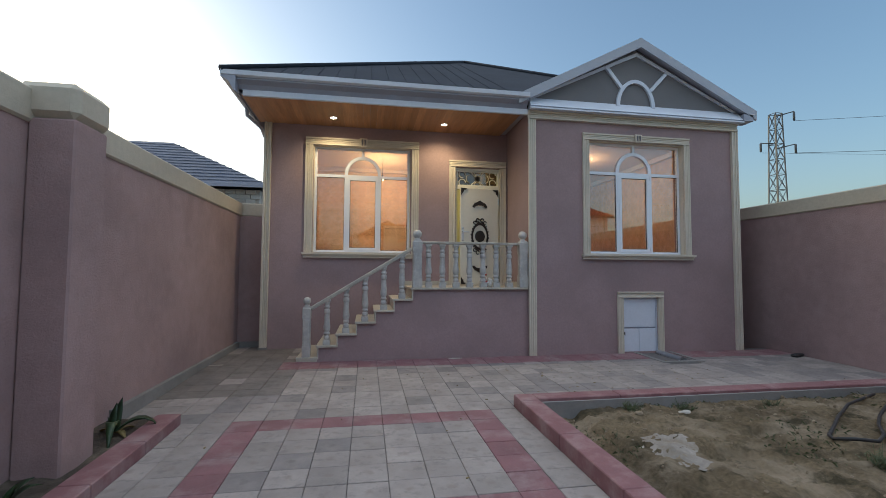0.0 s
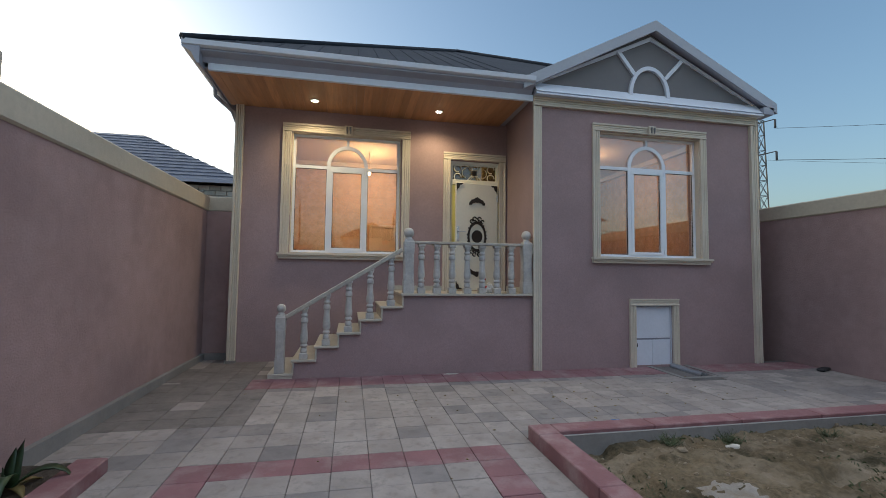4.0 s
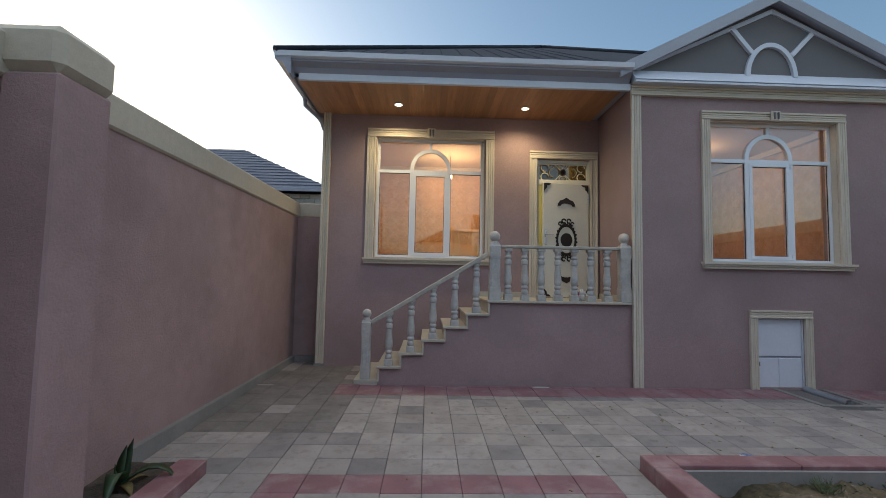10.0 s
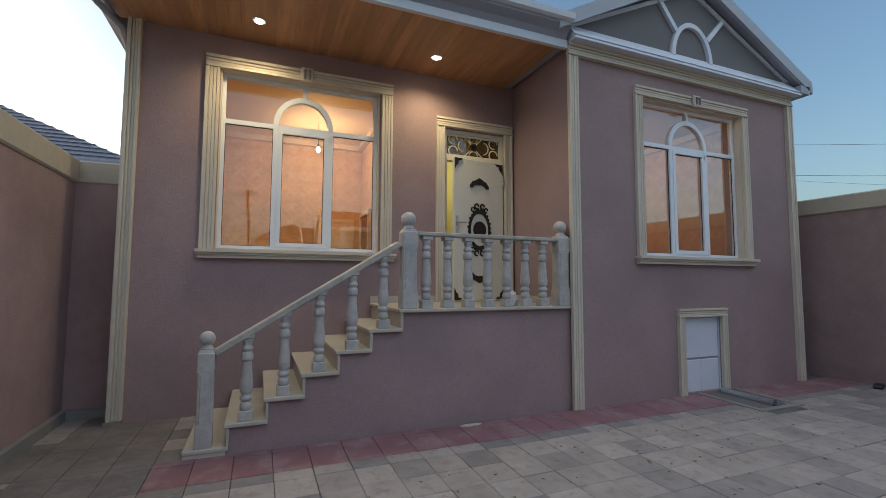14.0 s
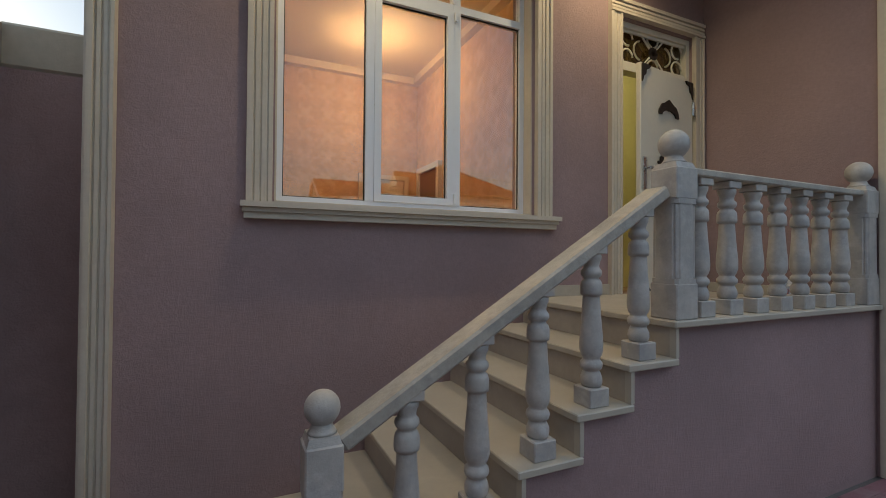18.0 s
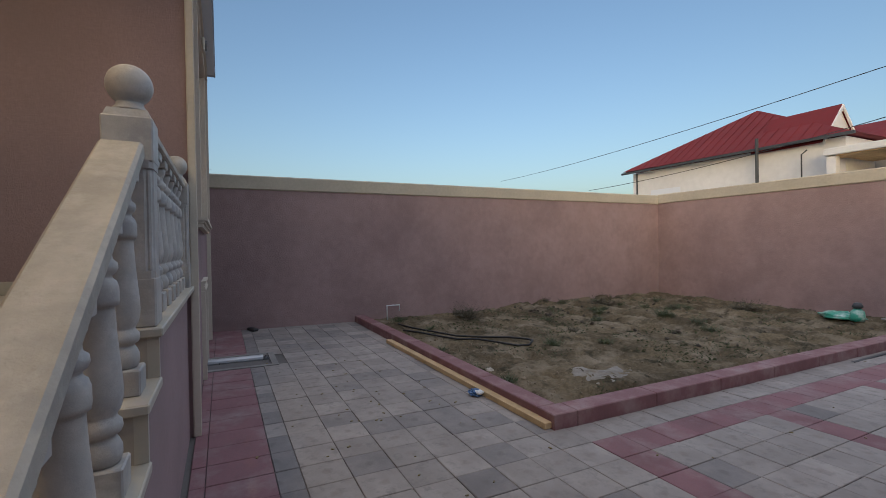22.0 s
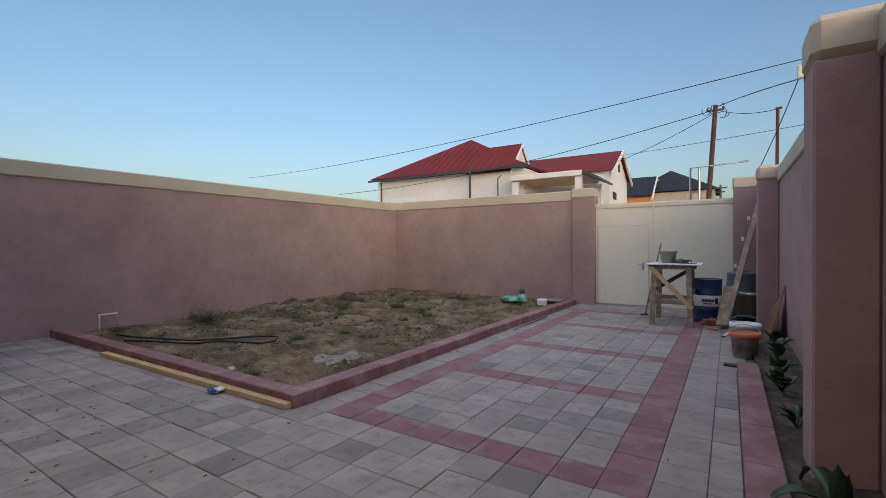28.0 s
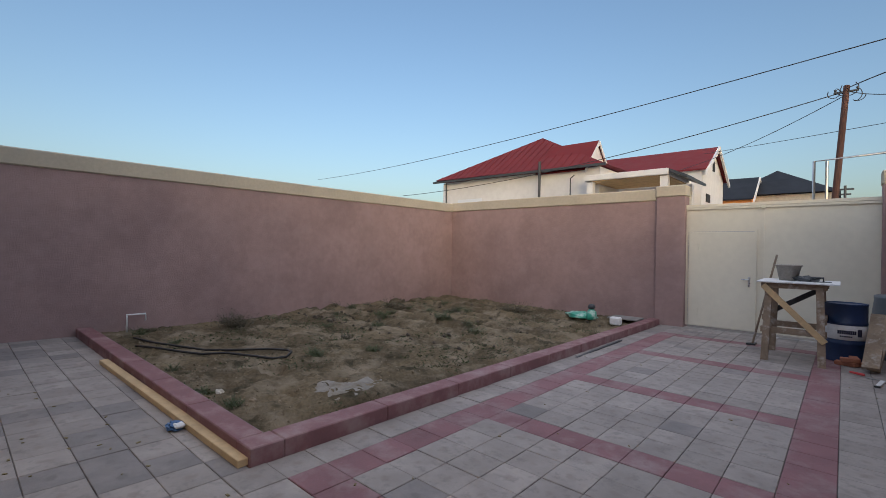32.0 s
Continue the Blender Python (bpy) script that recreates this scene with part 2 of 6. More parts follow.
PLASTER = mat("room_wallpaper", (0.62, 0.43, 0.25), 0.7, vary=0.10, big=5, small=14, bump=0.05, stain2=(0.74, 0.58, 0.42), stain2_amount=0.55, stain2_scale=9, stain=(0.70, 0.52, 0.36), stain_amount=0.6, stain_scale=6)


def flower_lattice(m, colour, pitch):
    """Pale flowers printed in a lattice on a papered wall."""
    nt = m.node_tree
    bsdf = nt.nodes["Principled BSDF"]
    src = bsdf.inputs["Base Color"].links[0].from_socket
    geo = nt.nodes.new("ShaderNodeNewGeometry")
    sep = nt.nodes.new("ShaderNodeSeparateXYZ")
    nt.links.new(geo.outputs["Position"], sep.inputs[0])

    def op(kind, a, b=None, k=0.0):
        n = nt.nodes.new("ShaderNodeMath")
        n.operation = kind
        nt.links.new(a, n.inputs[0])
        if b is not None:
            nt.links.new(b, n.inputs[1])
        else:
            n.inputs[1].default_value = k
        return n.outputs[0]
    along = op("ADD", sep.outputs["X"], sep.outputs["Y"])
    u, v = op("MULTIPLY", along, k=math.pi / pitch), op("MULTIPLY", sep.outputs["Z"], k=math.pi / pitch)
    big = op("MULTIPLY", op("COSINE", u), op("COSINE", v))
    fine = op("MULTIPLY", op("COSINE", op("MULTIPLY", u, k=4.0)), op("COSINE", op("MULTIPLY", v, k=4.0)))
    both = op("ADD", op("ABSOLUTE", big), op("MULTIPLY", fine, k=0.35))
    fall_off = nt.nodes.new("ShaderNodeMapRange")
    fall_off.inputs["From Min"].default_value, fall_off.inputs["From Max"].default_value = 0.45, 0.9
    fall_off.inputs["To Min"].default_value, fall_off.inputs["To Max"].default_value = 0.0, 0.38
    nt.links.new(both, fall_off.inputs["Value"])
    mix = nt.nodes.new("ShaderNodeMix")
    mix.data_type = "RGBA"
    nt.links.new(fall_off.outputs["Result"], mix.inputs["Factor"])
    nt.links.new(src, mix.inputs["A"])
    mix.inputs["B"].default_value = (*colour, 1)
    nt.links.new(mix.outputs["Result"], bsdf.inputs["Base Color"])


flower_lattice(PLASTER, (0.76, 0.61, 0.42), 0.34)
CEILING = mat("room_ceiling_paint", (0.72, 0.64, 0.55), 0.7, vary=0.04, bump=0.05)
FLOOR_IN = mat("laminate_floor", (0.30, 0.18, 0.10), 0.4, vary=0.12, bump=0.03)
HALL = mat("hall_yellow_plaster", (0.70, 0.66, 0.42), 0.8, vary=0.05, bump=0.05)
BULB = glow("lit_bulb", (1.0, 0.72, 0.35), 40)
LED = glow("lit_downlight", (1.0, 0.85, 0.60), 22)


# ---- mesh helpers ----
def box(bm, x0, x1, y0, y1, z0, z1, bevel=0.0, m=None):
    made = bmesh.ops.create_cube(bm, size=1.0, matrix=Matrix.Translation(((x0 + x1) / 2, (y0 + y1) / 2, (z0 + z1) / 2)) @ Matrix.Diagonal((abs(x1 - x0), abs(y1 - y0), abs(z1 - z0), 1)))
    verts = made["verts"]
    if m is not None:
        bmesh.ops.transform(bm, matrix=m, verts=verts)
    if bevel:
        edges = list({e for v in verts for e in v.link_edges})
        bmesh.ops.bevel(bm, geom=edges, offset=bevel, segments=1, affect="EDGES")
    return bm


def boxes(*specs, bevel=0.0):
    bm = bmesh.new()
    for s in specs:
        box(bm, *s, bevel=bevel)
    return bm


def tube(bm, a, b, r0, r1=None, n=8, caps=True):
    a, b = Vector(a), Vector(b)
    r1 = r0 if r1 is None else r1
    d = b - a
    m = Matrix.Translation((a + b) / 2) @ d.to_track_quat("Z", "Y").to_matrix().to_4x4()
    bmesh.ops.create_cone(bm, cap_ends=caps, segments=n, radius1=r0, radius2=r1, depth=d.length, matrix=m)
    return bm


def path_tube(bm, pts, r, n=6):
    """One swept tube through all the points."""
    pts = [Vector(p) for p in pts]
    rings, side = [], None
    for k, p in enumerate(pts):
        d = (pts[min(k + 1, len(pts) - 1)] - pts[max(k - 1, 0)]).normalized()
        if side is None:
            side = d.orthogonal().normalized()
        side = (side - d * side.dot(d)).normalized()
        up = d.cross(side)
        rings.append([bm.verts.new(p + (side * math.cos(2 * math.pi * q / n) + up * math.sin(2 * math.pi * q / n)) * r) for q in range(n)])
    for a, b in zip(rings, rings[1:]):
        for q in range(n):
            bm.faces.new((a[q], a[(q + 1) % n], b[(q + 1) % n], b[q])).smooth = True
    bm.faces.new(list(reversed(rings[0])))
    bm.faces.new(rings[-1])
    return bm


def lathe(bm, profile, n=14, m=None):
    rings = []
    for r, z in profile:
        rings.append([bm.verts.new((r * math.cos(2 * math.pi * k / n), r * math.sin(2 * math.pi * k / n), z)) for k in range(n)])
    for a, b in zip(rings, rings[1:]):
        for k in range(n):
            f = bm.faces.new((a[k], a[(k + 1) % n], b[(k + 1) % n], b[k]))
            f.smooth = True
    bm.faces.new(list(reversed(rings[0])))
    bm.faces.new(rings[-1])
    if m is not None:
        bmesh.ops.transform(bm, matrix=m, verts=[v for r in rings for v in r])
    return bm


def prism(bm, outline, a, b, axis="y"):
    """Extrudes an outline of (u, v) from a to b along an axis; u, v are the other two axes in order."""
    def at(u, v, w):
        return {"x": (w, u, v), "y": (u, w, v), "z": (u, v, w)}[axis]
    lo = [bm.verts.new(at(u, v, a)) for u, v in outline]
    hi = [bm.verts.new(at(u, v, b)) for u, v in outline]
    bm.faces.new(lo)
    bm.faces.new(list(reversed(hi)))
    for k in range(len(lo)):
        j = (k + 1) % len(lo)
        bm.faces.new((lo[k], hi[k], hi[j], lo[j]))
    bmesh.ops.recalc_face_normals(bm, faces=bm.faces[:])
    return bm


def thing(name, label="", category="", group="", kind="", place=(0, 0, 0), turn=0.0):
    ob = new(name)
    ob.matrix_world = pose(*place, 0, 0, turn)
    return tagged(ob, label, category, group, kind)


def meshed(name, bm, material):
    me = bpy.data.meshes.new(name)
    bm.to_mesh(me)
    bm.free()
    me.materials.append(material)
    return new(name, me)


def part(name, bm, material, parent, label=""):
    ob = meshed(name, bm, material)
    ob.parent = parent
    return tagged(ob, label)


def structure(name, bm, material, label, category):
    return tagged(meshed(name, bm, material), label, category, kind="structure")


# ---- plan ----
FY, BY = 7.73, 9.08          # faces of the projecting bay and of the recessed wall
WL, WR, WG = -2.455, 8.03, -4.32   # inner faces of the yard walls
LAND = 1.225                 # top of the entrance landing
SOF = 4.425                  # porch ceiling
HL, HR = -1.935, 7.38         # house sides
FALL = ((7.7, 0.0), (4.6, -0.053), (-4.3, -0.135))   # the yard falls away from the house towards the gate


def fall(y):
    """Height of the paving at y, against the foot of the house."""
    for (ya, za), (yb, zb) in zip(FALL, FALL[1:]):
        if y >= yb:
            return min(0.0, za + (zb - za) * (ya - y) / (ya - yb))
    return FALL[-1][1]


def sink(ob):
    """Lays a mesh built on a level yard onto the falling one."""
    for v in ob.data.vertices:
        v.co.z += fall(v.co.y)
    return ob


def lower(ob, y=None):
    """Sets a thing built on a level yard down onto the falling one."""
    ob.location.z += fall(ob.location.y if y is None else y)
    return ob


TS = 0.303                   # paving module
X0, Y0 = 1.152, 4.623          # inner corner of the first paving panel

# ---- ground ----
bm = bmesh.new()
box(bm, -400, 400, -400, 400, -0.7, -0.32)
structure("ground", bm, mat("street_ground", (0.16, 0.14, 0.12), 0.95, vary=0.2, big=0.5, small=8, bump=0.3), "dusty brown open ground around the yard", "ground")
bm = bmesh.new()
for ya, yb in ((WG, 4.6), (4.6, 4.93)):
    box(bm, WL, 1.80, ya, yb, -0.18, -0.012)
box(bm, WL, 1.80, 4.93, FY + 1.4, -0.18, -0.012)
box(bm, 1.80, WR, 4.93, FY + 0.2, -0.18, -0.012)
pavement = structure("pavement", bm, GROUT, "sand and red square tile paving with dark joints", "paving")
sink(pavement)

# garden bed soil, uneven, with furrows
def soil_z(x, y):
    z = 0.03 + 0.05 * noise.noise((x * 0.7, y * 0.7, 0)) + 0.045 * noise.noise((x * 2.3, y * 2.3, 3)) + 0.032 * noise.noise((x * 7, y * 7, 5))
    z += 0.028 * abs(noise.noise((x * 4.1, y * 4.1, 9))) + 0.024 * noise.noise((x * 12, y * 12, 6)) + 0.014 * noise.noise((x * 23, y * 23, 2)) - 0.012
    z += 0.055 * max(0.0, min(1.0, (x - 3.0) / 4.0)) * max(0.0, min(1.0, (4.0 - y) / 4.0))
    if y < 1.2:
        z += 0.155 * (abs(math.sin(x * 0.12 + y * 4.6 + 0.4 * noise.noise((x, y, 4)))) - 0.6) * min(1.0, 1.2 - y)
    # hollow dug along the kerb, with a steep ragged bank
    bank = 2.36 + 0.10 * max(-1.0, min(0.6, y - 4.0)) + 0.07 * noise.noise((y * 1.3, 0, 7)) + 0.05 * noise.noise((y * 5, 0, 3))
    if y > 0.5:
        z -= 0.085 / (1 + math.exp(max(-30.0, min(30.0, (x - bank) * 55)))) * min(1.0, (y - 0.5) * 2)
    for hx, hy, hw, hd, dep in HOLES:
        d = math.hypot((x - hx) / hw, (y - hy) / hd)
        z -= dep * max(0.0, 1 - d ** 3)
    z -= 0.05 * math.exp(-max(0.0, 4.88 - y) / 0.14)
    return z


HOLES = ((3.12, 3.42, 0.24, 0.13, 0.11), (3.90, 3.78, 0.30, 0.14, 0.09), (2.95, 4.05, 0.16, 0.07, 0.05))

bm = bmesh.new()
nx, ny = 190, 280
gx0, gx1, gy0, gy1 = 1.93, WR + 0.02, WG - 0.02, 4.88
grid = []
for j in range(ny + 1):
    row = []
    for i in range(nx + 1):
        x, y = gx0 + (gx1 - gx0) * i / nx, gy0 + (gy1 - gy0) * j / ny
        z = soil_z(x, y)
        row.append(bm.verts.new((x, y, z)))
    grid.append(row)
for j in range(ny):
    for i in range(nx):
        bm.faces.new((grid[j][i], grid[j][i + 1], grid[j + 1][i + 1], grid[j + 1][i])).smooth = True
sink(structure("ground_bed", bm, SOIL, "bare sandy garden bed with furrows and pale patches", "soil"))

bm = bmesh.new()
grid = []
for j in range(61):
    grid.append([bm.verts.new((-2.50 + 0.53 * i / 6, -4.1 + 9.1 * j / 60, 0.05 + 0.03 * noise.noise((i * 0.9, j * 0.5, 1)))) for i in range(7)])
for j in range(60):
    for i in range(6):
        bm.faces.new((grid[j][i], grid[j][i + 1], grid[j + 1][i + 1], grid[j + 1][i])).smooth = True
sink(structure("ground_strip", bm, SOIL_DARK, "dark damp soil strip along the wall", "soil"))

# ---- kerbs ----
kerb = thing("kerb", "red painted concrete kerb around the garden bed", "kerb", kind="structure")
for k in range(10):
    a, b = WG + 0.1 + k * 1.0, WG + 0.1 + (k + 1) * 1.0 - 0.004
    sink(part("kerb_block", box(bmesh.new(), 1.765, 1.985, a, min(b, 5.035), -0.16, 0.125, bevel=0.008), KERB_RED, kerb))
for k in range(6):
    a = 1.989 + k * 1.01
    sink(part("kerb_block", box(bmesh.new(), a, min(a + 1.006, WR), 4.83, 5.035, -0.16, 0.125, bevel=0.008), KERB_RED, kerb))
sink(part("kerb_back", box(bmesh.new(), 1.99, WR, 4.795, 4.827, -0.15, 0.09), CONCRETE, kerb, "bare grey concrete kerb backing"))
kerb2 = thing("kerb", "red painted concrete kerb along the planted strip", "kerb", kind="structure")
for k in range(5):
    a = 1.15 + k * 0.768
    sink(part("kerb_block", box(bmesh.new(), -1.99, -1.77, a, min(a + 0.764, 4.95), -0.16, 0.10, bevel=0.008), KERB_RED, kerb2))

# ---- yard walls ----
def capped_wall(name, x0, x1, y0, y1, label, top=2.60, cap=0.265, out=0.03):
    ob = structure(name, boxes((x0, x1, y0, y1, -0.3, top)), PINK, label, "wall")
    cx = out if x1 - x0 < y1 - y0 else 0.0
    cy = out if cx == 0.0 else 0.0
    part("wall_cap", box(bmesh.new(), x0 - cx, x1 + cx, y0 - cy, y1 + cy, top, top + cap, bevel=0.02), CREAM_CAP, ob, "cream painted coping")
    return ob


wall_left = capped_wall("wall_left", WL - 0.22, WL, WG + 0.002, 9.66, "mauve stucco yard wall with cream coping")
for y0, y1 in ((3.73, 4.15), (-2.78, -2.36)):
    p = part("wall_pillar", box(bmesh.new(), WL + 0.001, -2.13, y0, y1, -0.2, 2.64, bevel=0.015), PINK, wall_left, "mauve stucco pier")
    part("pier_cap", box(bmesh.new(), WL - 0.10, -2.115, y0 - 0.02, y1 + 0.03, 2.641, 2.92, bevel=0.05), CREAM_CAP, p)
capped_wall("wall_left_end", WL + 0.002, HL - 0.02, 9.46, 9.66, "short mauve stucco wall closing the side passage", out=0.0)
bm = boxes((WL + 0.002, WL + 0.06, 5.0, 9.45, -0.1, 0.10), (WL + 0.062, HL + 0.3, 9.39, 9.455, -0.1, 0.10))
structure("baseboard", bm, CONCRETE, "grey cement skirting along the wall foot", "skirting")
capped_wall("wall_right", WR, WR + 0.22, WG - 0.3, 17.0, "pink mauve stucco yard wall with cream coping", top=2.635, cap=0.27)
capped_wall("wall_gate", 1.892, WR - 0.002, WG - 0.22, WG, "pink mauve stucco street wall with cream coping", top=2.65, cap=0.27)
def gate_post(x0, x1):
    ob = structure("wall_post", box(bmesh.new(), x0, x1, WG - 0.30, WG + 0.06, -0.25, 2.72, bevel=0.01), PINK, "mauve stucco gate post with cream cap", "gate post")
    part("post_cap", box(bmesh.new(), x0 - 0.015, x1 + 0.015, WG - 0.315, WG + 0.075, 2.721, 2.965, bevel=0.02), CREAM_CAP, ob)


gate_post(1.30, 1.89)
gate_post(-2.345, -1.765)
structure("wall_gate_corner", boxes((WL, -2.347, WG - 0.25, WG, -0.25, 2.70)), PINK, "narrow mauve stucco wall beside the gate post", "wall")

# ---- gate ----
gate = thing("gate", "cream painted sheet metal yard gate with a wicket door", "gate", place=(-0.185, 0, -0.115))
GY = WG - 0.12
right_leaf = part("gate_leaf", boxes((0.107, 1.497, GY, GY + 0.035, 0.03, 2.58)), GATE_CREAM, gate)
part("gate_leaf", boxes((-1.592, 0.105, GY, GY + 0.035, 0.03, 2.58)), GATE_CREAM, gate)
part("top_rail", boxes((-1.592, 1.497, GY - 0.02, GY + 0.07, 2.582, 2.64)), GATE_CREAM, gate)
part("top_rail", boxes((-1.59, 1.495, GY + 0.036, GY + 0.062, 2.53, 2.579)), GATE_CREAM, gate)
part("meeting_strip", boxes((0.085, 0.130, GY + 0.036, GY + 0.050, 0.03, 2.528)), GATE_CREAM, gate)
part("latch_box", box(bmesh.new(), 0.075, 0.14, GY + 0.064, GY + 0.09, 2.50, 2.56, bevel=0.006), GATE_CREAM, gate)
wicket = part("wicket_door", box(bmesh.new(), 0.225, 1.43, GY + 0.037, GY + 0.060, 0.04, 2.05, bevel=0.006), GATE_CREAM, gate)
# Thin grey strips paint the shadow line at the wicket's edge and top.
part("gap_seam", boxes((1.432, 1.438, GY + 0.0352, GY + 0.039, 0.04, 2.058), (0.24, 1.431, GY + 0.0352, GY + 0.039, 2.052, 2.058)), GREY_METAL, gate, "grey strip drawn as the shadow line round the wicket")
part("edge_strip", boxes((0.202, 0.242, GY + 0.0605, GY + 0.085, 0.04, 2.10)), GATE_CREAM, wicket)
for z in (0.28, 1.66):
    part("hinge", tube(bmesh.new(), (1.25, GY + 0.07, z), (1.25, GY + 0.07, z + 0.14), 0.014), GATE_CREAM, wicket)
bm = boxes((0.30, 0.34, GY + 0.061, GY + 0.069, 0.93, 1.13))
tube(bm, (0.32, GY + 0.069, 1.08), (0.32, GY + 0.11, 1.08), 0.01)
tube(bm, (0.32, GY + 0.11, 1.08), (0.45, GY + 0.11, 1.08), 0.011)
part("door_handle", bm, CHROME, wicket, "steel lever handle")

# ---- house shell ----
def wall_y(name, y0, y1, x0, x1, z0, z1, holes, material, label):
    """A wall along x with openings (x0, x1, z0, z1) through it."""
    bm = bmesh.new()
    xs = sorted({x0, x1, *(h[0] for h in holes), *(h[1] for h in holes)})
    for a, b in zip(xs, xs[1:]):
        cut = sorted((h[2], h[3]) for h in holes if h[0] < (a + b) / 2 < h[1])
        z = z0
        for c, d in cut:
            if c > z:
                box(bm, a, b, y0, y1, z, c)
            z = d
        if z < z1:
            box(bm, a, b, y0, y1, z, z1)
    return structure(name, bm, material, label, "wall")


W1 = (-1.005, 0.925, 1.875, 4.03)
W2 = (4.17, 6.155, 1.85, 4.005)
DR = (1.88, 2.845, LAND, 3.70)
HATCH = (4.83, 5.55, 0.02, 1.04)
wall_y("wall_recess", BY, BY + 0.28, HL, 3.0, -0.15, 4.6, [W1, DR], MAUVE, "mauve stucco house wall under the porch roof")
wall_y("wall_bay", FY, FY + 0.28, 3.0, HR, -0.15, 4.6, [W2, HATCH], MAUVE, "mauve stucco front wall of the gabled bay")
structure("wall_bay_side", boxes((3.0, 3.25, FY + 0.28, 13.6, -0.15, 4.6)), MAUVE, "mauve stucco side wall of the bay", "wall")
structure("wall_house_left", boxes((HL, HL + 0.25, BY + 0.282, 17.0, -0.15, 4.6)), MAUVE, "mauve stucco house side wall", "wall")
structure("wall_house_right", boxes((HR - 0.25, HR, FY + 0.282, 17.0, -0.15, 4.6)), MAUVE, "mauve stucco house side wall", "wall")
structure("wall_house_back", boxes((HL, HR, 17.002, 17.2, -0.15, 4.6)), MAUVE, "mauve stucco house back wall", "wall")


def ribbed(bm, length, width, depth=0.045, ribs=4):
    """A fluted strip along +x, its width along +z, standing out to -y."""
    pts = [(0.0, 0.0)]
    w = width / ribs
    for k in range(ribs):
        d = depth * (1.0 if k == 0 or k == ribs - 1 else 0.82)
        pts += [(-d, k * w + 0.004), (-d, (k + 1) * w - 0.010), (-d * 0.76, (k + 1) * w - 0.005), (-d * 0.76, (k + 1) * w)]
    pts = pts[:-2] + [(-depth, width), (0.0, width)]
    return prism(bm, pts, 0, length, "x")


def strip(name, parent, x0, z0, x1, z1, y, width, depth=0.045, ribs=4, flip=False, material=None):
    """A fluted strip from (x0, z0) to (x1, z1) on a wall facing -y; its width lies to the left of its run."""
    bm = ribbed(bmesh.new(), math.hypot(x1 - x0, z1 - z0), width, depth, ribs)
    ang = math.atan2(z1 - z0, x1 - x0)
    m = Matrix.Translation((x0, y, z0)) @ Matrix.Rotation(-ang, 4, "Y")
    bmesh.ops.transform(bm, matrix=m, verts=bm.verts[:])
    return part(name, bm, material or CREAM, parent)


def surround(name, x0, x1, z0, z1, y, w, label, sill=True, ornament=True):
    ob = thing(name, label, "trim", kind="structure")
    strip("jamb_trim", ob, x0 + w, z0, x0 + w, z1 - w - 0.002, y, w)
    strip("jamb_trim", ob, x1, z0, x1, z1 - w - 0.002, y, w)
    strip("head_trim", ob, x0, z1 - w, x1, z1 - w, y, w, 0.05)
    if sill:
        bm = boxes((x0 - 0.03, x1 + 0.05, y - 0.10, y, z0 - 0.035, z0 - 0.001), (x0 - 0.02, x1 + 0.04, y - 0.075, y, z0 - 0.062, z0 - 0.036), (x0 - 0.01, x1 + 0.03, y - 0.055, y, z0 - 0.10, z0 - 0.063))
        part("window_sill", bm, CREAM, ob)
    if ornament:
        cx = (x0 + x1) / 2
        k = part("keystone", box(bmesh.new(), cx - 0.075, cx + 0.075, y - 0.085, y - 0.051, z1 - w - 0.02, z1 + 0.012, bevel=0.012), CREAM, ob)
        for dx in (-0.028, 0.028):
            bm = tube(bmesh.new(), (cx + dx, y - 0.092, z1 - w + 0.01), (cx + dx, y - 0.092, z1 - 0.02), 0.012, 0.018)
            part("scroll", bm, TAUPE, k)
    return ob


surround("trim_window", -1.165, 1.10, 1.87, 4.175, BY, 0.15, "fluted cream surround of the porch window")
surround("trim_window", 4.04, 6.285, 1.85, 4.14, FY, 0.13, "fluted cream surround of the bay window")
surround("trim_door", 1.735, 2.965, LAND, 3.845, BY, 0.135, "fluted cream surround of the entrance door", sill=False, ornament=False)
surround("trim_hatch", 4.71, 5.66, 0.0, 1.148, FY, 0.115, "fluted cream surround of the cellar hatch", sill=False, ornament=False)

pil = thing("trim_pilaster", "fluted cream corner pilaster", "trim", kind="structure")
strip("pilaster_shaft", pil, -1.81, 0.04, -1.81, SOF, BY, 0.124, 0.06)
part("pilaster_side", boxes((HL - 0.012, HL - 0.001, BY - 0.05, BY + 0.14, 0.04, SOF)), CREAM, pil)
part("pilaster_foot", boxes((HL - 0.03, -1.80, BY - 0.075, BY + 0.12, -0.012, 0.038)), CONCRETE, pil)
pil = thing("trim_pilaster", "fluted cream pilaster at the bay corner", "trim", kind="structure")
strip("pilaster_shaft", pil, 3.11, 0.0, 3.11, 4.34, FY, 0.145, 0.048)
part("pilaster_side", boxes((2.972, 2.998, FY + 0.001, FY + 0.008, 0.0, 4.338)), CREAM, pil)
pil = thing("trim_pilaster", "fluted cream pilaster at the house corner", "trim", kind="structure")
strip("pilaster_shaft", pil, 7.37, 0.0, 7.37, 4.34, FY, 0.14, 0.055)
cor = thing("trim_cornice", "fluted cream cornice over the bay", "trim", kind="structure")
strip("cornice_strip", cor, 2.96, 4.342, 7.37, 4.342, FY, 0.15, 0.06)

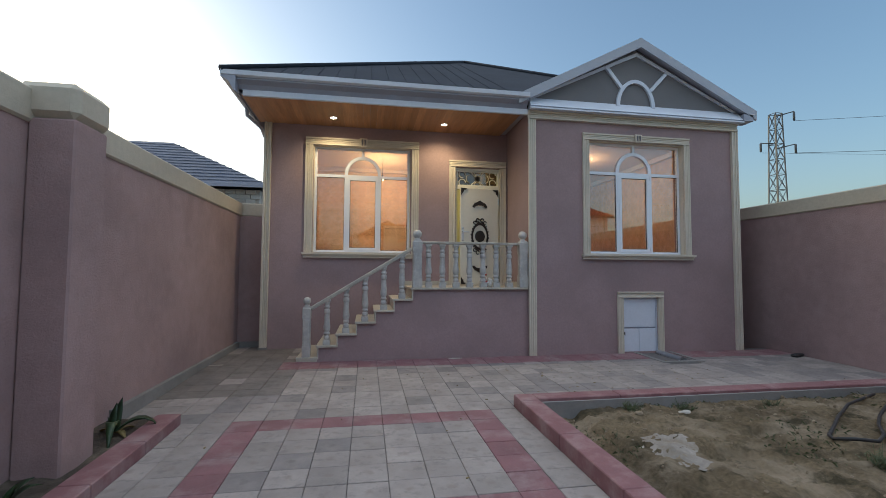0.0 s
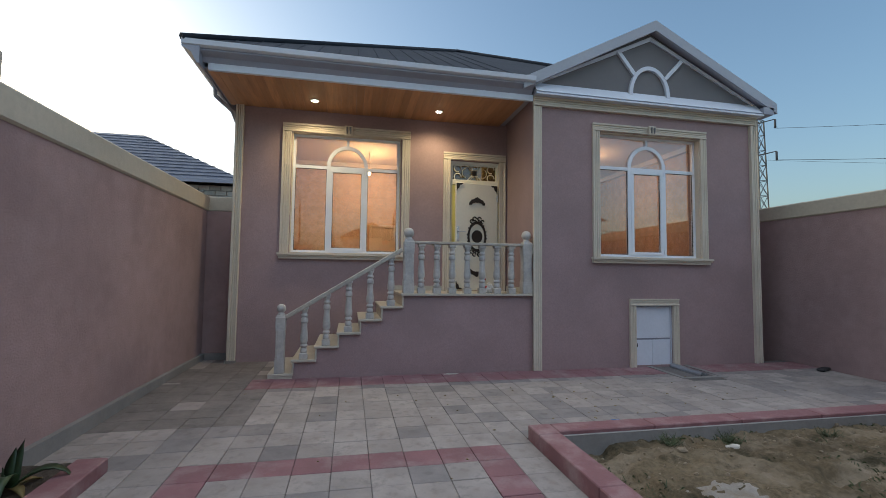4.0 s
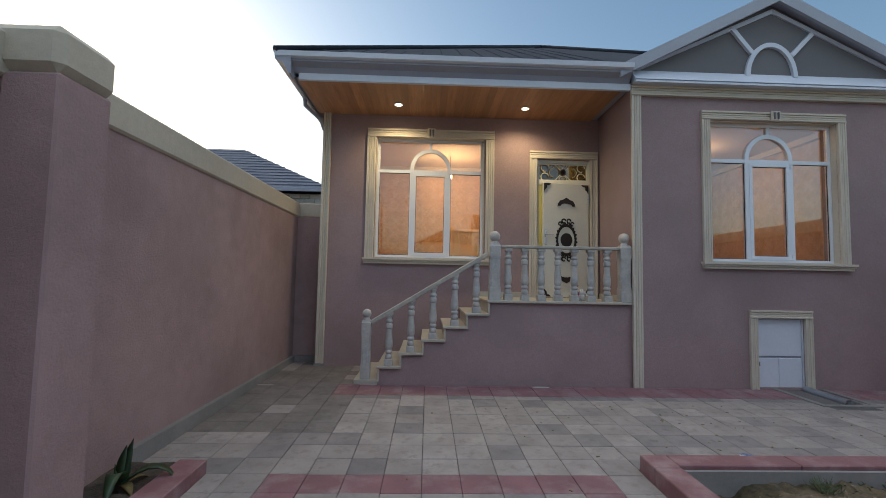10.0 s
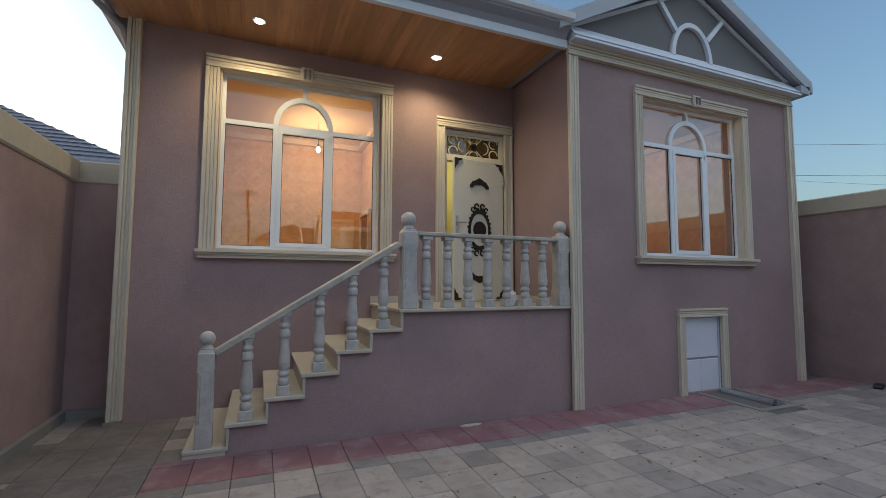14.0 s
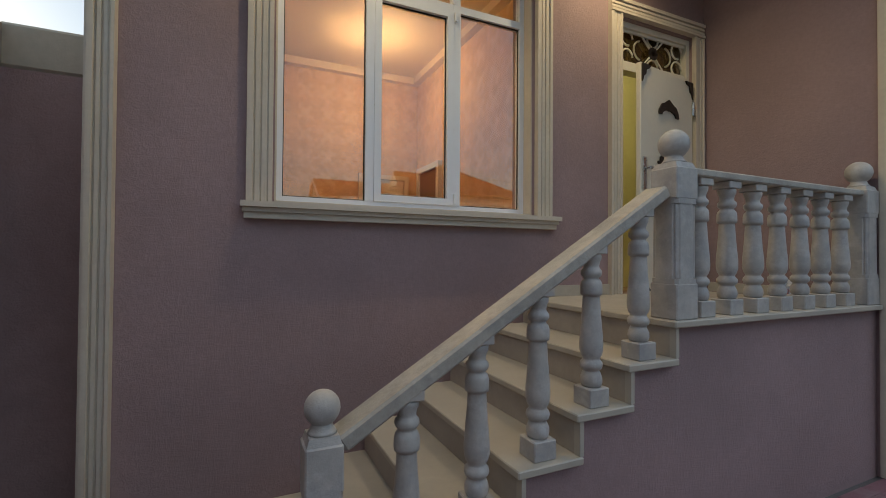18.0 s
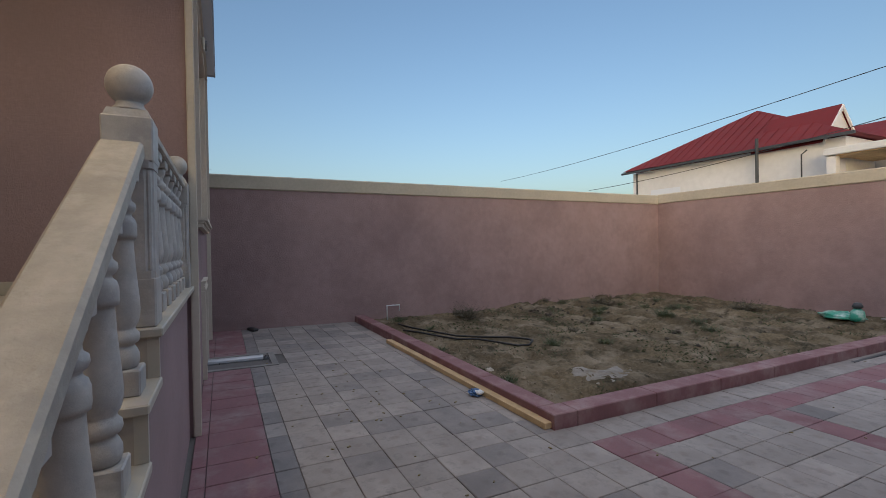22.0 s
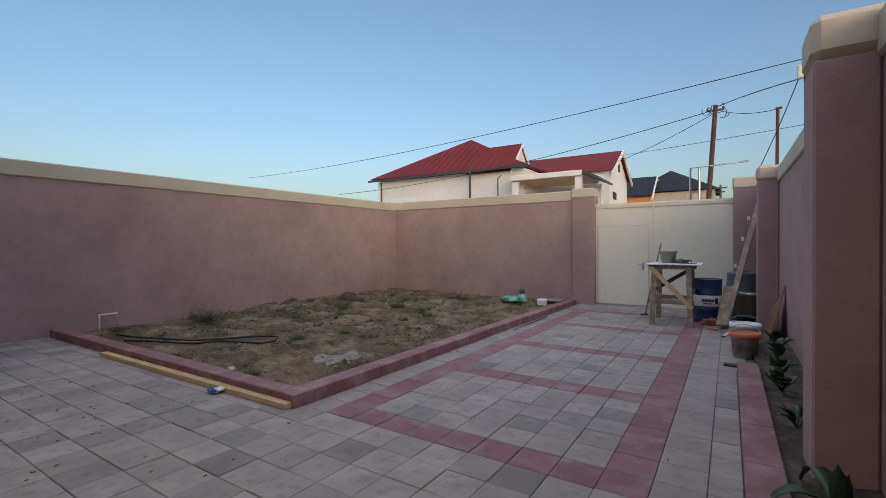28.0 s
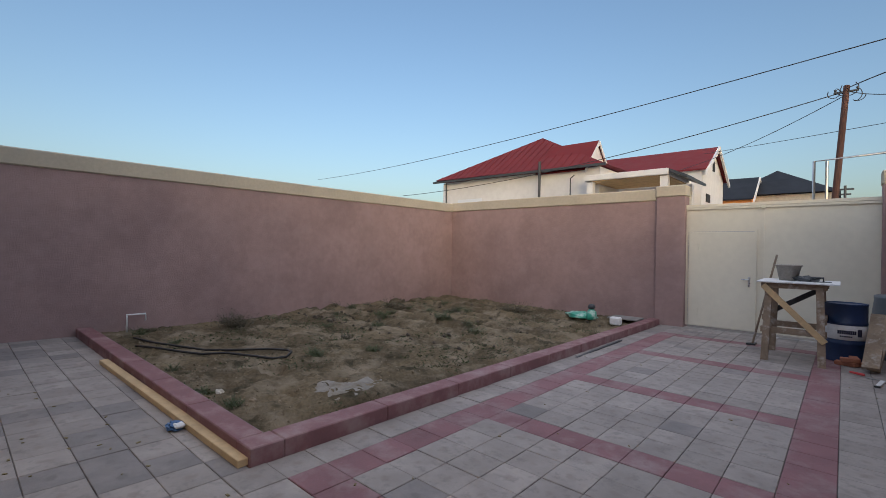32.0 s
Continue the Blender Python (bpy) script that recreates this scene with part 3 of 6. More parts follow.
# ---- windows ----
def window(name, hole, y, label):
    """Three lights with an arched light over the middle casement."""
    x0, x1, z0, z1 = hole
    ob = thing(name, label, "window", kind="structure")
    f, d0, d1 = 0.055, y + 0.10, y + 0.16
    w, h = x1 - x0, z1 - z0
    a, b = x0 + w * 0.325, x0 + w * 0.675
    zt = z0 + h * 0.725
    part("window_frame", boxes((x0, x1, d0, d1, z0, z0 + f), (x0, x1, d0, d1, z1 - f, z1), (x0, x0 + f, d0, d1, z0 + f, z1 - f), (x1 - f, x1, d0, d1, z0 + f, z1 - f)), WHITE_PVC, ob)
    part("mullion", boxes((a - 0.03, a + 0.03, d0 - 0.004, d1, z0 + f, zt + 0.028)), WHITE_PVC, ob)
    part("mullion", boxes((b - 0.03, b + 0.03, d0 - 0.004, d1, z0 + f, zt + 0.028)), WHITE_PVC, ob)
    part("transom", boxes((x0 + f, a - 0.031, d0 - 0.002, d1, zt - 0.028, zt + 0.028), (a + 0.031, b - 0.031, d0 - 0.002, d1, zt - 0.028, zt + 0.028), (b + 0.031, x1 - f, d0 - 0.002, d1, zt - 0.028, zt + 0.028)), WHITE_PVC, ob)
    cx, r = (a + b) / 2, (b - a) / 2 + 0.03
    bm = bmesh.new()
    n = 20
    pts = [(math.cos(math.pi * k / n), math.sin(math.pi * k / n)) for k in range(n + 1)]
    for (c0, s0), (c1, s1) in zip(pts, pts[1:]):
        prism(bm, [(cx + r * c0, zt + 0.029 + r * 1.06 * s0), (cx + r * c1, zt + 0.029 + r * 1.06 * s1), (cx + (r - 0.062) * c1, zt + 0.029 + (r - 0.062) * 1.06 * s1), (cx + (r - 0.062) * c0, zt + 0.029 + (r - 0.062) * 1.06 * s0)], d0 - 0.004, d1, "y")
    part("arch", bm, WHITE_PVC, ob)
    part("arch_stay", boxes((cx - 0.022, cx + 0.022, d0, d1, zt + 0.025 + r * 1.06, z1 - f)), WHITE_PVC, ob)
    s = 0.05
    sa, sb, s0, s1 = a + 0.031, b - 0.031, z0 + f, zt - 0.03
    sash = part("casement", boxes((sa, sb, d0 - 0.012, d1 - 0.006, s0, s0 + s), (sa, sb, d0 - 0.012, d1 - 0.006, s1 - s, s1), (sa, sa + s, d0 - 0.012, d1 - 0.006, s0 + s, s1 - s), (sb - s, sb, d0 - 0.012, d1 - 0.006, s0 + s, s1 - s)), WHITE_PVC, ob)
    for z in (s0 + 0.02, s1 - 0.08):
        part("hinge", tube(bmesh.new(), (sb + 0.012, d0 - 0.018, z), (sb + 0.012, d0 - 0.018, z + 0.07), 0.011), WHITE_PVC, sash)
    gaskets = bmesh.new()
    for u0, u1, v0, v1 in ((x0 + f, a - 0.03, s0, zt - 0.028), (sa + s, sb - s, s0 + s, s1 - s), (b + 0.03, x1 - f, s0, zt - 0.028)):
        pane = part("pane", boxes((u0, u1, y + 0.128, y + 0.134, v0, v1)), GLASS, ob)
        pane.visible_shadow = False
        g = 0.007
        for q in ((u0, u1, v0, v0 + g), (u0, u1, v1 - g, v1), (u0, u0 + g, v0 + g, v1 - g), (u1 - g, u1, v0 + g, v1 - g)):
            box(gaskets, q[0], q[1], y + 0.118, y + 0.127, q[2], q[3])
    pane = part("pane", boxes((x0 + f, x1 - f, y + 0.128, y + 0.134, zt + 0.03, z1 - f)), GLASS, ob)
    pane.visible_shadow = False
    part("gasket", gaskets, BLACK, ob, "black rubber glazing gasket")
    part("reveal", boxes((x0 + 0.001, x0 + 0.012, y + 0.001, d0 - 0.001, z0, z1), (x1 - 0.012, x1 - 0.001, y + 0.001, d0 - 0.001, z0, z1), (x0, x1, y + 0.001, d0 - 0.001, z1 - 0.012, z1 - 0.001), (x0, x1, y + 0.001, d0 - 0.001, z0 + 0.001, z0 + 0.012)), CREAM, ob)
    return ob


window("window_1", W1, BY, "white plastic window with an arched light, warmly lit room behind")
window("window_2", W2, FY, "white plastic window with an arched light on the gabled bay")

# ---- entrance door, ajar ----
door = thing("door_1", "cream steel entrance door with dark bronze ornaments, ajar", "door", kind="structure")
dx0, dx1, dz1 = DR[0], DR[1], 3.25
part("door_frame", boxes((dx0, dx0 + 0.045, BY + 0.04, BY + 0.14, LAND, DR[3]), (dx1 - 0.045, dx1, BY + 0.04, BY + 0.14, LAND, DR[3]), (dx0 + 0.046, dx1 - 0.046, BY + 0.04, BY + 0.14, DR[3] - 0.05, DR[3]), (dx0 + 0.046, dx1 - 0.046, BY + 0.04, BY + 0.14, dz1 + 0.005, dz1 + 0.07)), DOOR_CREAM, door)
gr = part("transom_grille", boxes((dx0 + 0.05, dx1 - 0.05, BY + 0.06, BY + 0.075, dz1 + 0.072, dz1 + 0.10), (dx0 + 0.05, dx1 - 0.05, BY + 0.06, BY + 0.075, DR[3] - 0.08, DR[3] - 0.053)), DOOR_CREAM, door, "wrought scroll grille")
gcx, gcz = (dx0 + dx1) / 2, (dz1 + 0.085 + DR[3] - 0.065) / 2


def ring_arc(bm, cx, cz, y, r, a0, a1, t=0.010, n=10):
    pts = [(cx + r * math.cos(radians(a0 + (a1 - a0) * k / n)), y, cz + r * math.sin(radians(a0 + (a1 - a0) * k / n))) for k in range(n + 1)]
    return path_tube(bm, pts, t, 5)


bm = bmesh.new()
for sx in (-1, 1):
    for sz in (-1, 1):
        tube(bm, (gcx, BY + 0.068, gcz), (gcx + sx * 0.15, BY + 0.068, gcz + sz * 0.15), 0.009, n=5)
        ring_arc(bm, gcx + sx * 0.155, gcz, BY + 0.068, 0.09, 90 - sx * 90 - 80, 90 - sx * 90 + 80)
        ring_arc(bm, gcx + sx * 0.33, gcz + sz * 0.085, BY + 0.068, 0.07, 0, 290)
        ring_arc(bm, gcx, gcz + sz * 0.13, BY + 0.068, 0.07, 180, 360 if sz > 0 else 0)
part("scrollwork", bm, DOOR_CREAM, gr)
bm = bmesh.new()
for k in range(8):
    a = k * math.pi / 4
    box(bm, -0.012, 0.06, -0.006, 0.006, -0.014, 0.014, m=Matrix.Translation((gcx, BY + 0.062, gcz)) @ Matrix.Rotation(a, 4, "Y"))
part("rosette", bm, BRONZE, gr, "dark bronze rosette")
part("transom_glass", boxes((dx0 + 0.05, dx1 - 0.05, BY + 0.10, BY + 0.106, dz1 + 0.072, DR[3] - 0.053)), glass("amber_transom_glass", (0.12, 0.08, 0.045)), door)
leaf_w = dx1 - dx0 - 0.10
leaf = part("door_leaf", box(bmesh.new(), -leaf_w, 0, -0.045, 0.0, 0.012, dz1 - LAND, bevel=0.005), DOOR_CREAM, door)
leaf.matrix_basis = pose(dx1 - 0.05, BY + 0.02, LAND, 0, 0, 9)
LY = -0.047


def ornament(name, outline, y=LY, depth=0.014):
    bm = bmesh.new()
    prism(bm, outline, y - depth, y, "y")
    return part(name, bm, BRONZE, leaf)


lcx, lh = -leaf_w / 2, dz1 - LAND
medal = bmesh.new()
prism(medal, [(lcx + 0.108 * math.cos(2 * math.pi * k / 24), 1.02 + 0.12 * math.sin(2 * math.pi * k / 24)) for k in range(24)], LY - 0.020, LY, "y")
part("medallion", medal, BRONZE, leaf, "dark bronze round medallion")
bm = bmesh.new()
for k in range(28):
    a0, a1 = 2 * math.pi * k / 28, 2 * math.pi * (k + 1) / 28
    w0 = 0.016 + 0.012 * (k % 2)
    prism(bm, [(lcx + rr * math.cos(a), 1.02 + 1.5 * rr * math.sin(a)) for rr, a in ((0.185, a0), (0.185 + w0, (a0 + a1) / 2), (0.185, a1), (0.156, a1), (0.156, a0))], LY - 0.014, LY, "y")
for sx in (-1, 1):
    for z0, sg in ((1.335, 1), (0.705, -1)):
        ring_arc(bm, lcx + sx * 0.05, z0 + sg * 0.02, LY - 0.006, 0.035, 0, 300, 0.013, 8)
        ring_arc(bm, lcx + sx * 0.115, z0 - sg * 0.03, LY - 0.006, 0.03, 0, 300, 0.011, 8)
part("oval_wreath", bm, BRONZE, leaf, "dark bronze scrolled wreath")
for zc, sg, name in ((1.62, 1, "crest"), (0.41, -1, "crest")):
    pts = []
    for k in range(13):
        a = math.pi * k / 12
        pts.append((lcx + 0.165 * math.cos(a), zc + sg * (0.12 * math.sin(a) + (0.03 if k == 6 else 0) + 0.012 * (k % 2))))
    for k in range(12, -1, -1):
        a = math.pi * k / 12
        pts.append((lcx + 0.112 * math.cos(a), zc + sg * (0.045 * math.sin(a) + 0.008 * (k % 2))))
    ornament("crest", pts)
for cx_, cz_, sx, sz in ((-leaf_w + 0.012, lh - 0.012, 1, -1), (-0.012, lh - 0.012, -1, -1), (-leaf_w + 0.012, 0.03, 1, 1), (-0.012, 0.03, -1, 1)):
    ornament("corner_ornament", [(cx_, cz_), (cx_ + sx * 0.13, cz_), (cx_ + sx * 0.10, cz_ + sz * 0.03), (cx_ + sx * 0.06, cz_ + sz * 0.035), (cx_ + sx * 0.05, cz_ + sz * 0.09), (cx_ + sx * 0.02, cz_ + sz * 0.11), (cx_, cz_ + sz * 0.16)])
bm = boxes((-leaf_w + 0.03, -leaf_w + 0.07, LY - 0.012, LY, 0.92, 1.20))
tube(bm, (-leaf_w + 0.05, LY - 0.012, 1.10), (-leaf_w + 0.05, LY - 0.06, 1.10), 0.010)
tube(bm, (-leaf_w + 0.05, LY - 0.06, 1.10), (-leaf_w + 0.17, LY - 0.06, 1.10), 0.011)
part("door_handle", bm, CHROME, leaf, "steel lever handle on a long plate")
for z in (0.25, 1.70):
    part("hinge", tube(bmesh.new(), (-0.012, LY - 0.012, z), (-0.012, LY - 0.012, z + 0.13), 0.013), CHROME, leaf)

# ---- cellar hatch ----
hatch = thing("hatch_door", "white painted cellar hatch door with two panels", "hatch", place=(0, 0, 0))
x0, x1, z0, z1 = HATCH
part("hatch_frame", boxes((x0, x0 + 0.02, FY + 0.02, FY + 0.07, z0, z1), (x1 - 0.02, x1, FY + 0.02, FY + 0.07, z0, z1), (x0 + 0.021, x1 - 0.021, FY + 0.02, FY + 0.07, z1 - 0.02, z1)), WHITE_METAL, hatch)
part("upper_panel", box(bmesh.new(), x0 + 0.025, x1 - 0.025, FY + 0.03, FY + 0.055, 0.475, z1 - 0.025, bevel=0.004), WHITE_METAL, hatch)
part("lower_panel", box(bmesh.new(), x0 + 0.025, (x0 + x1) / 2 - 0.02, FY + 0.03, FY + 0.055, z0, 0.445, bevel=0.004), WHITE_METAL, hatch)
part("lower_panel", box(bmesh.new(), (x0 + x1) / 2 - 0.016, x1 - 0.025, FY + 0.03, FY + 0.055, z0, 0.445, bevel=0.004), WHITE_METAL, hatch)
part("backing", boxes((x0 + 0.021, x1 - 0.021, FY + 0.058, FY + 0.066, z0, z1 - 0.021)), GREY_METAL, hatch)
part("middle_rail", boxes((x0 + 0.022, x1 - 0.022, FY + 0.048, FY + 0.057, 0.44, 0.48)), GREY_METAL, hatch)
part("latch", boxes((x0 + 0.022, x0 + 0.05, FY + 0.015, FY + 0.029, 0.33, 0.39)), BLACK, hatch)
for hz in (0.16, 0.75):
    part("hinge", tube(bmesh.new(), (x1 - 0.02, FY + 0.018, hz), (x1 - 0.02, FY + 0.018, hz + 0.09), 0.010), WHITE_METAL, hatch)

# ---- porch ceiling, eave and roofs ----
soffit = structure("ceiling_porch", boxes((HL - 0.18, 2.96, 7.75, BY + 0.0, SOF + 0.03, SOF + 0.05)), GREY_METAL, "varnished wooden porch ceiling", "ceiling")
bm = bmesh.new()
for k in range(int((2.96 - HL + 0.10) / 0.125)):
    a = HL - 0.10 + k * 0.125
    box(bm, a, min(a + 0.1225, 2.995), 7.75, BY - 0.001, SOF, SOF + 0.028)
tagged(meshed("ceiling_boards", bm, WOOD_SOFFIT), "varnished brown wooden ceiling boards", "ceiling", kind="structure")
eave = thing("roof_eave", "white and grey stepped metal eave with a gutter", "eave", kind="structure")
ex0, ex1 = -2.31, 2.93
part("fascia_board", boxes((ex0 + 0.30, ex1 + 0.02, 7.69, 7.745, SOF - 0.012, SOF + 0.085)), WHITE_METAL, eave)
bm = prism(bmesh.new(), [(7.72, SOF + 0.086), (7.69, SOF + 0.086), (7.65, SOF + 0.15), (7.56, SOF + 0.205), (7.56, SOF + 0.235), (7.72, SOF + 0.235)], ex0 + 0.2, ex1, "x")
part("crown_moulding", bm, GREY_METAL, eave)
bm = prism(bmesh.new(), [(7.61, SOF + 0.236), (7.54, SOF + 0.236), (7.505, SOF + 0.255), (7.495, SOF + 0.325), (7.51, SOF + 0.325), (7.52, SOF + 0.315), (7.61, SOF + 0.315)], ex0, ex1, "x")
part("gutter", bm, WHITE_METAL, eave)
bm = prism(bmesh.new(), [(ex0 + 0.23, SOF + 0.0), (ex0 + 0.20, SOF + 0.0), (ex0 + 0.12, SOF + 0.15), (ex0, SOF + 0.22), (ex0, SOF + 0.325), (ex0 + 0.23, SOF + 0.325)], 7.52, 17.2, "y")
part("side_eave", bm, GREY_METAL, eave)
part("downpipe", path_tube(bmesh.new(), [(ex0 + 0.10, 8.72, SOF + 0.20), (ex0 + 0.10, 8.78, SOF + 0.02), (HL - 0.06, 9.02, SOF - 0.14), (HL - 0.06, 9.30, SOF - 0.22)], 0.035, 8), GREY_METAL, eave)

gx = 5.19   # ridge of the bay gable
# hipped main roof
RZ = SOF + 0.318
rx0, rx1, ry0, ry1 = ex0, 7.95, 7.50, 17.4
half = (rx1 - rx0) / 2
pk1, pk2 = (rx0 + half, ry0 + half, RZ + half * 0.578), (rx0 + half, ry1 - 2.0, RZ + half * 0.578)
bm = bmesh.new()
v = [bm.verts.new(p) for p in ((rx0, ry0, RZ), (rx1, ry0 + 0.35, RZ), (rx1, ry1, RZ), (rx0, ry1, RZ), pk1, pk2, (2.80, ry0, RZ), (gx, ry0 + 2.135, RZ + 2.135 * 0.578), (rx1 - 0.75, ry0 + 0.75, RZ + 0.75 * 0.578))]
for f in ((0, 6, 7, 8, 4), (1, 2, 5, 4), (2, 3, 5), (3, 0, 4, 5)):
    bm.faces.new([v[i] for i in f])
roof = structure("roof", bm, ROOF, "dark slate-blue profiled metal hip roof", "roof")


def ribs_on(a, b, top, count, name, parent):
    """Standing ribs from the eave a-b up towards top, as far as the face reaches."""
    a, b, top = Vector(a), Vector(b), Vector(top)
    foot = a + (b - a) * ((top - a).dot(b - a) / (b - a).length_squared)
    up = top - foot
    tf = (foot - a).length / (b - a).length
    for k in range(1, count):
        u = k / count
        frac = u / tf if u < tf else (1 - u) / (1 - tf)
        if frac < 0.06:
            continue
        p = a + (b - a) * u
        if p.x > 2.80:
            continue
        q = p + up * frac * 0.985
        n = (b - a).cross(up).normalized()
        part(name, tube(bmesh.new(), p + n * 0.004, q + n * 0.004, 0.008, 0.008, 4), ROOF, parent)


ribs_on((rx0, ry0, RZ), (rx1, ry0, RZ), pk1, 34, "seam", roof)
bm = path_tube(bmesh.new(), [(rx0, ry0, RZ + 0.02), (pk1[0], pk1[1], pk1[2] + 0.02)], 0.05, 6)
path_tube(bm, [(pk1[0], pk1[1], pk1[2] + 0.02), (rx1 - 0.9, ry0 + 0.9, RZ + 0.9 * 0.578 + 0.02)], 0.05, 6)
part("hip_cap", bm, ROOF, roof)

# gable over the bay
gx, gl, gr_, gz0, gz1, gyf = 5.19, 2.74, 7.70, 4.70, 5.965, 7.55
gable = thing("roof_gable", "white and grey gable with an arched ornament over the bay", "gable", kind="structure")
bm = prism(bmesh.new(), [(3.02, 4.63), (7.34, 4.63), (7.34, 4.77), (gx, 5.86), (3.02, 4.735)], FY + 0.0, FY + 0.12, "y")
part("pediment", bm, TAUPE, gable)
part("pediment_lip", prism(bmesh.new(), [(FY - 0.165, 4.546), (FY - 0.155, 4.562), (FY - 0.002, 4.745), (FY - 0.002, 4.546)], 2.97, 7.42, "x"), WHITE_METAL, gable)
part("pediment_sill", boxes((2.97, 7.42, FY - 0.17, FY + 0.05, 4.495, 4.525), (2.97, 7.42, FY - 0.13, FY + 0.05, 4.526, 4.545)), WHITE_METAL, gable)


def rake(xe, ze, y0, y1, lo, hi, name, material):
    bm = prism(bmesh.new(), [(xe, ze + lo), (gx, gz1 + lo), (gx, gz1 + hi), (xe, ze + hi)], y0, y1, "y")
    return part(name, bm, material, gable)


for xe in (gl, gr_):
    rake(xe, gz0, gyf, gyf + 0.05, -0.14, 0.045, "rake_board", RAKE_GREY)
    rake(xe, gz0, gyf + 0.051, FY + 0.02, -0.10, -0.06, "rake_soffit", GREY_METAL)
    bm = bmesh.new()
    q = [bm.verts.new(p) for p in ((xe, gyf + 0.051, gz0 + 0.012), (gx, gyf + 0.051, gz1 + 0.012), (gx, gyf + 4.4, gz1 + 0.012), (xe, gyf + 4.4, gz0 + 0.012))]
    bm.faces.new(q)
    r = bmesh.ops.extrude_face_region(bm, geom=bm.faces[:])
    bmesh.ops.translate(bm, verts=[e for e in r["geom"] if isinstance(e, bmesh.types.BMVert)], vec=(0, 0, 0.03))
    part("gable_roof", bm, ROOF, gable)
part("eave_return", boxes((7.40, 7.62, gyf, FY + 0.1, 4.53, 4.66)), GREY_METAL, gable)
bm = bmesh.new()
n = 22
AX, AZ = gx - 0.045, 4.70   # foot of the arch
for k in range(n):
    a0, a1 = math.pi * k / n, math.pi * (k + 1) / n
    prism(bm, [(AX + r * math.cos(a), AZ + (r + 0.13) * math.sin(a)) for r, a in ((0.405, a0), (0.405, a1), (0.338, a1), (0.338, a0))], FY - 0.05, FY - 0.001, "y")
part("arch_ornament", bm, WHITE_METAL, gable)
for sx in (-1, 1):
    bm = box(bmesh.new(), 0.47, 0.97, -0.05, -0.002, -0.032, 0.032)
    bmesh.ops.transform(bm, matrix=Matrix.Translation((AX, FY, AZ)) @ Matrix.Rotation(radians(-47 if sx > 0 else -129), 4, "Y"), verts=bm.verts[:])
    part("spoke", bm, WHITE_METAL, gable)
    bm = prism(bmesh.new(), [(gx + sx * 2.09, 4.745), (gx + sx * 0.004, 5.715), (gx + sx * 0.004, 5.785), (gx + sx * 2.19, 4.745)], FY - 0.03, FY - 0.001, "y")
    part("rake_trim", bm, WHITE_METAL, gable)

# ---- downlights ----
for lx in (-0.60, 1.535):
    dl = thing("downlight", "round white recessed ceiling downlight, lit", "ceiling light", group="porch downlights", place=(lx, 8.55, SOF))
    part("bezel", lathe(bmesh.new(), [(0.072, -0.012), (0.072, -0.002), (0.045, -0.002), (0.045, -0.012)], 20), WHITE_PVC, dl)
    part("lens", lathe(bmesh.new(), [(0.048, -0.016), (0.048, -0.0125)], 20), LED, dl, "glowing lens")

# ---- rooms behind the windows ----
def room(tag, x0, x1, y0, y1, z0, z1, wallmat, with_front_holes):
    structure("floor_" + tag, boxes((x0, x1, y0, y1, z0 - 0.1, z0)), FLOOR_IN, "brown laminate room floor", "floor")
    structure("ceiling_" + tag, boxes((x0, x1, y0, y1, z1, z1 + 0.08)), CEILING, "plain pale room ceiling", "ceiling")
    structure("wall_back_" + tag, boxes((x0, x1, y1, y1 + 0.08, z0, z1)), wallmat, "papered pale room wall", "wall")
    structure("wall_side_" + tag, boxes((x0 - 0.06, x0 - 0.001, y0, y1, z0, z1)), wallmat, "papered pale room wall", "wall")
    structure("wall_far_" + tag, boxes((x1 + 0.001, x1 + 0.06, y0, y1, z0, z1)), wallmat, "papered pale room wall", "wall")
    c = 0.11
    structure("trim_cornice_" + tag, boxes((x0, x1, y1 - c, y1, z1 - c, z1 - 0.001), (x0, x0 + c, y0, y1 - c, z1 - c, z1 - 0.001), (x1 - c, x1, y0, y1 - c, z1 - c, z1 - 0.001)), CEILING, "white plaster ceiling cornice", "cornice")


room("room", HL + 0.32, 1.55, BY + 0.283, 13.2, 1.2, 4.52, PLASTER, W1)
room("hall", 1.72, 2.93, BY + 0.283, 12.5, 1.2, 4.30, HALL, DR)
room("salon", 3.33, HR - 0.33, FY + 0.283, 13.2, 1.2, 4.30, PLASTER, W2)


def hanging_bulb(x, y, z, top):
    ob = thing("pendant_bulb", "bare lit bulb hanging on a short cable", "lamp", place=(x, y, 0))
    part("cable", tube(bmesh.new(), (0, 0, z + 0.09), (0, 0, top), 0.006, n=6), BLACK, ob)
    part("socket", lathe(bmesh.new(), [(0.018, z + 0.05), (0.02, z + 0.10)], 10), BLACK, ob)
    b = part("bulb", lathe(bmesh.new(), [(0.004, z - 0.052), (0.03, z - 0.035), (0.038, z - 0.005), (0.028, z + 0.03), (0.016, z + 0.052)], 12), BULB, ob, "glowing bulb")
    b.visible_shadow = False


hanging_bulb(0.45, 11.93, 4.0, 4.52)
hanging_bulb(5.2, 10.2, 4.06, 4.30)
# Open doorway filled by an added brown panel in place of its dark interior.
idoor = thing("door_2", "brown interior door in a white frame in the room's side wall", "door", kind="structure")
part("door_leaf", box(bmesh.new(), 1.515, 1.549, 12.25, 12.95, 1.2, 2.88, bevel=0.004), mat("brown_doorway_filler", (0.20, 0.13, 0.085), 0.5, vary=0.1), idoor)
part("door_frame", boxes((1.48, 1.549, 12.16, 12.245, 1.2, 2.97), (1.48, 1.549, 12.955, 13.04, 1.2, 2.97), (1.48, 1.549, 12.246, 12.954, 2.885, 2.97)), WHITE_PVC, idoor)
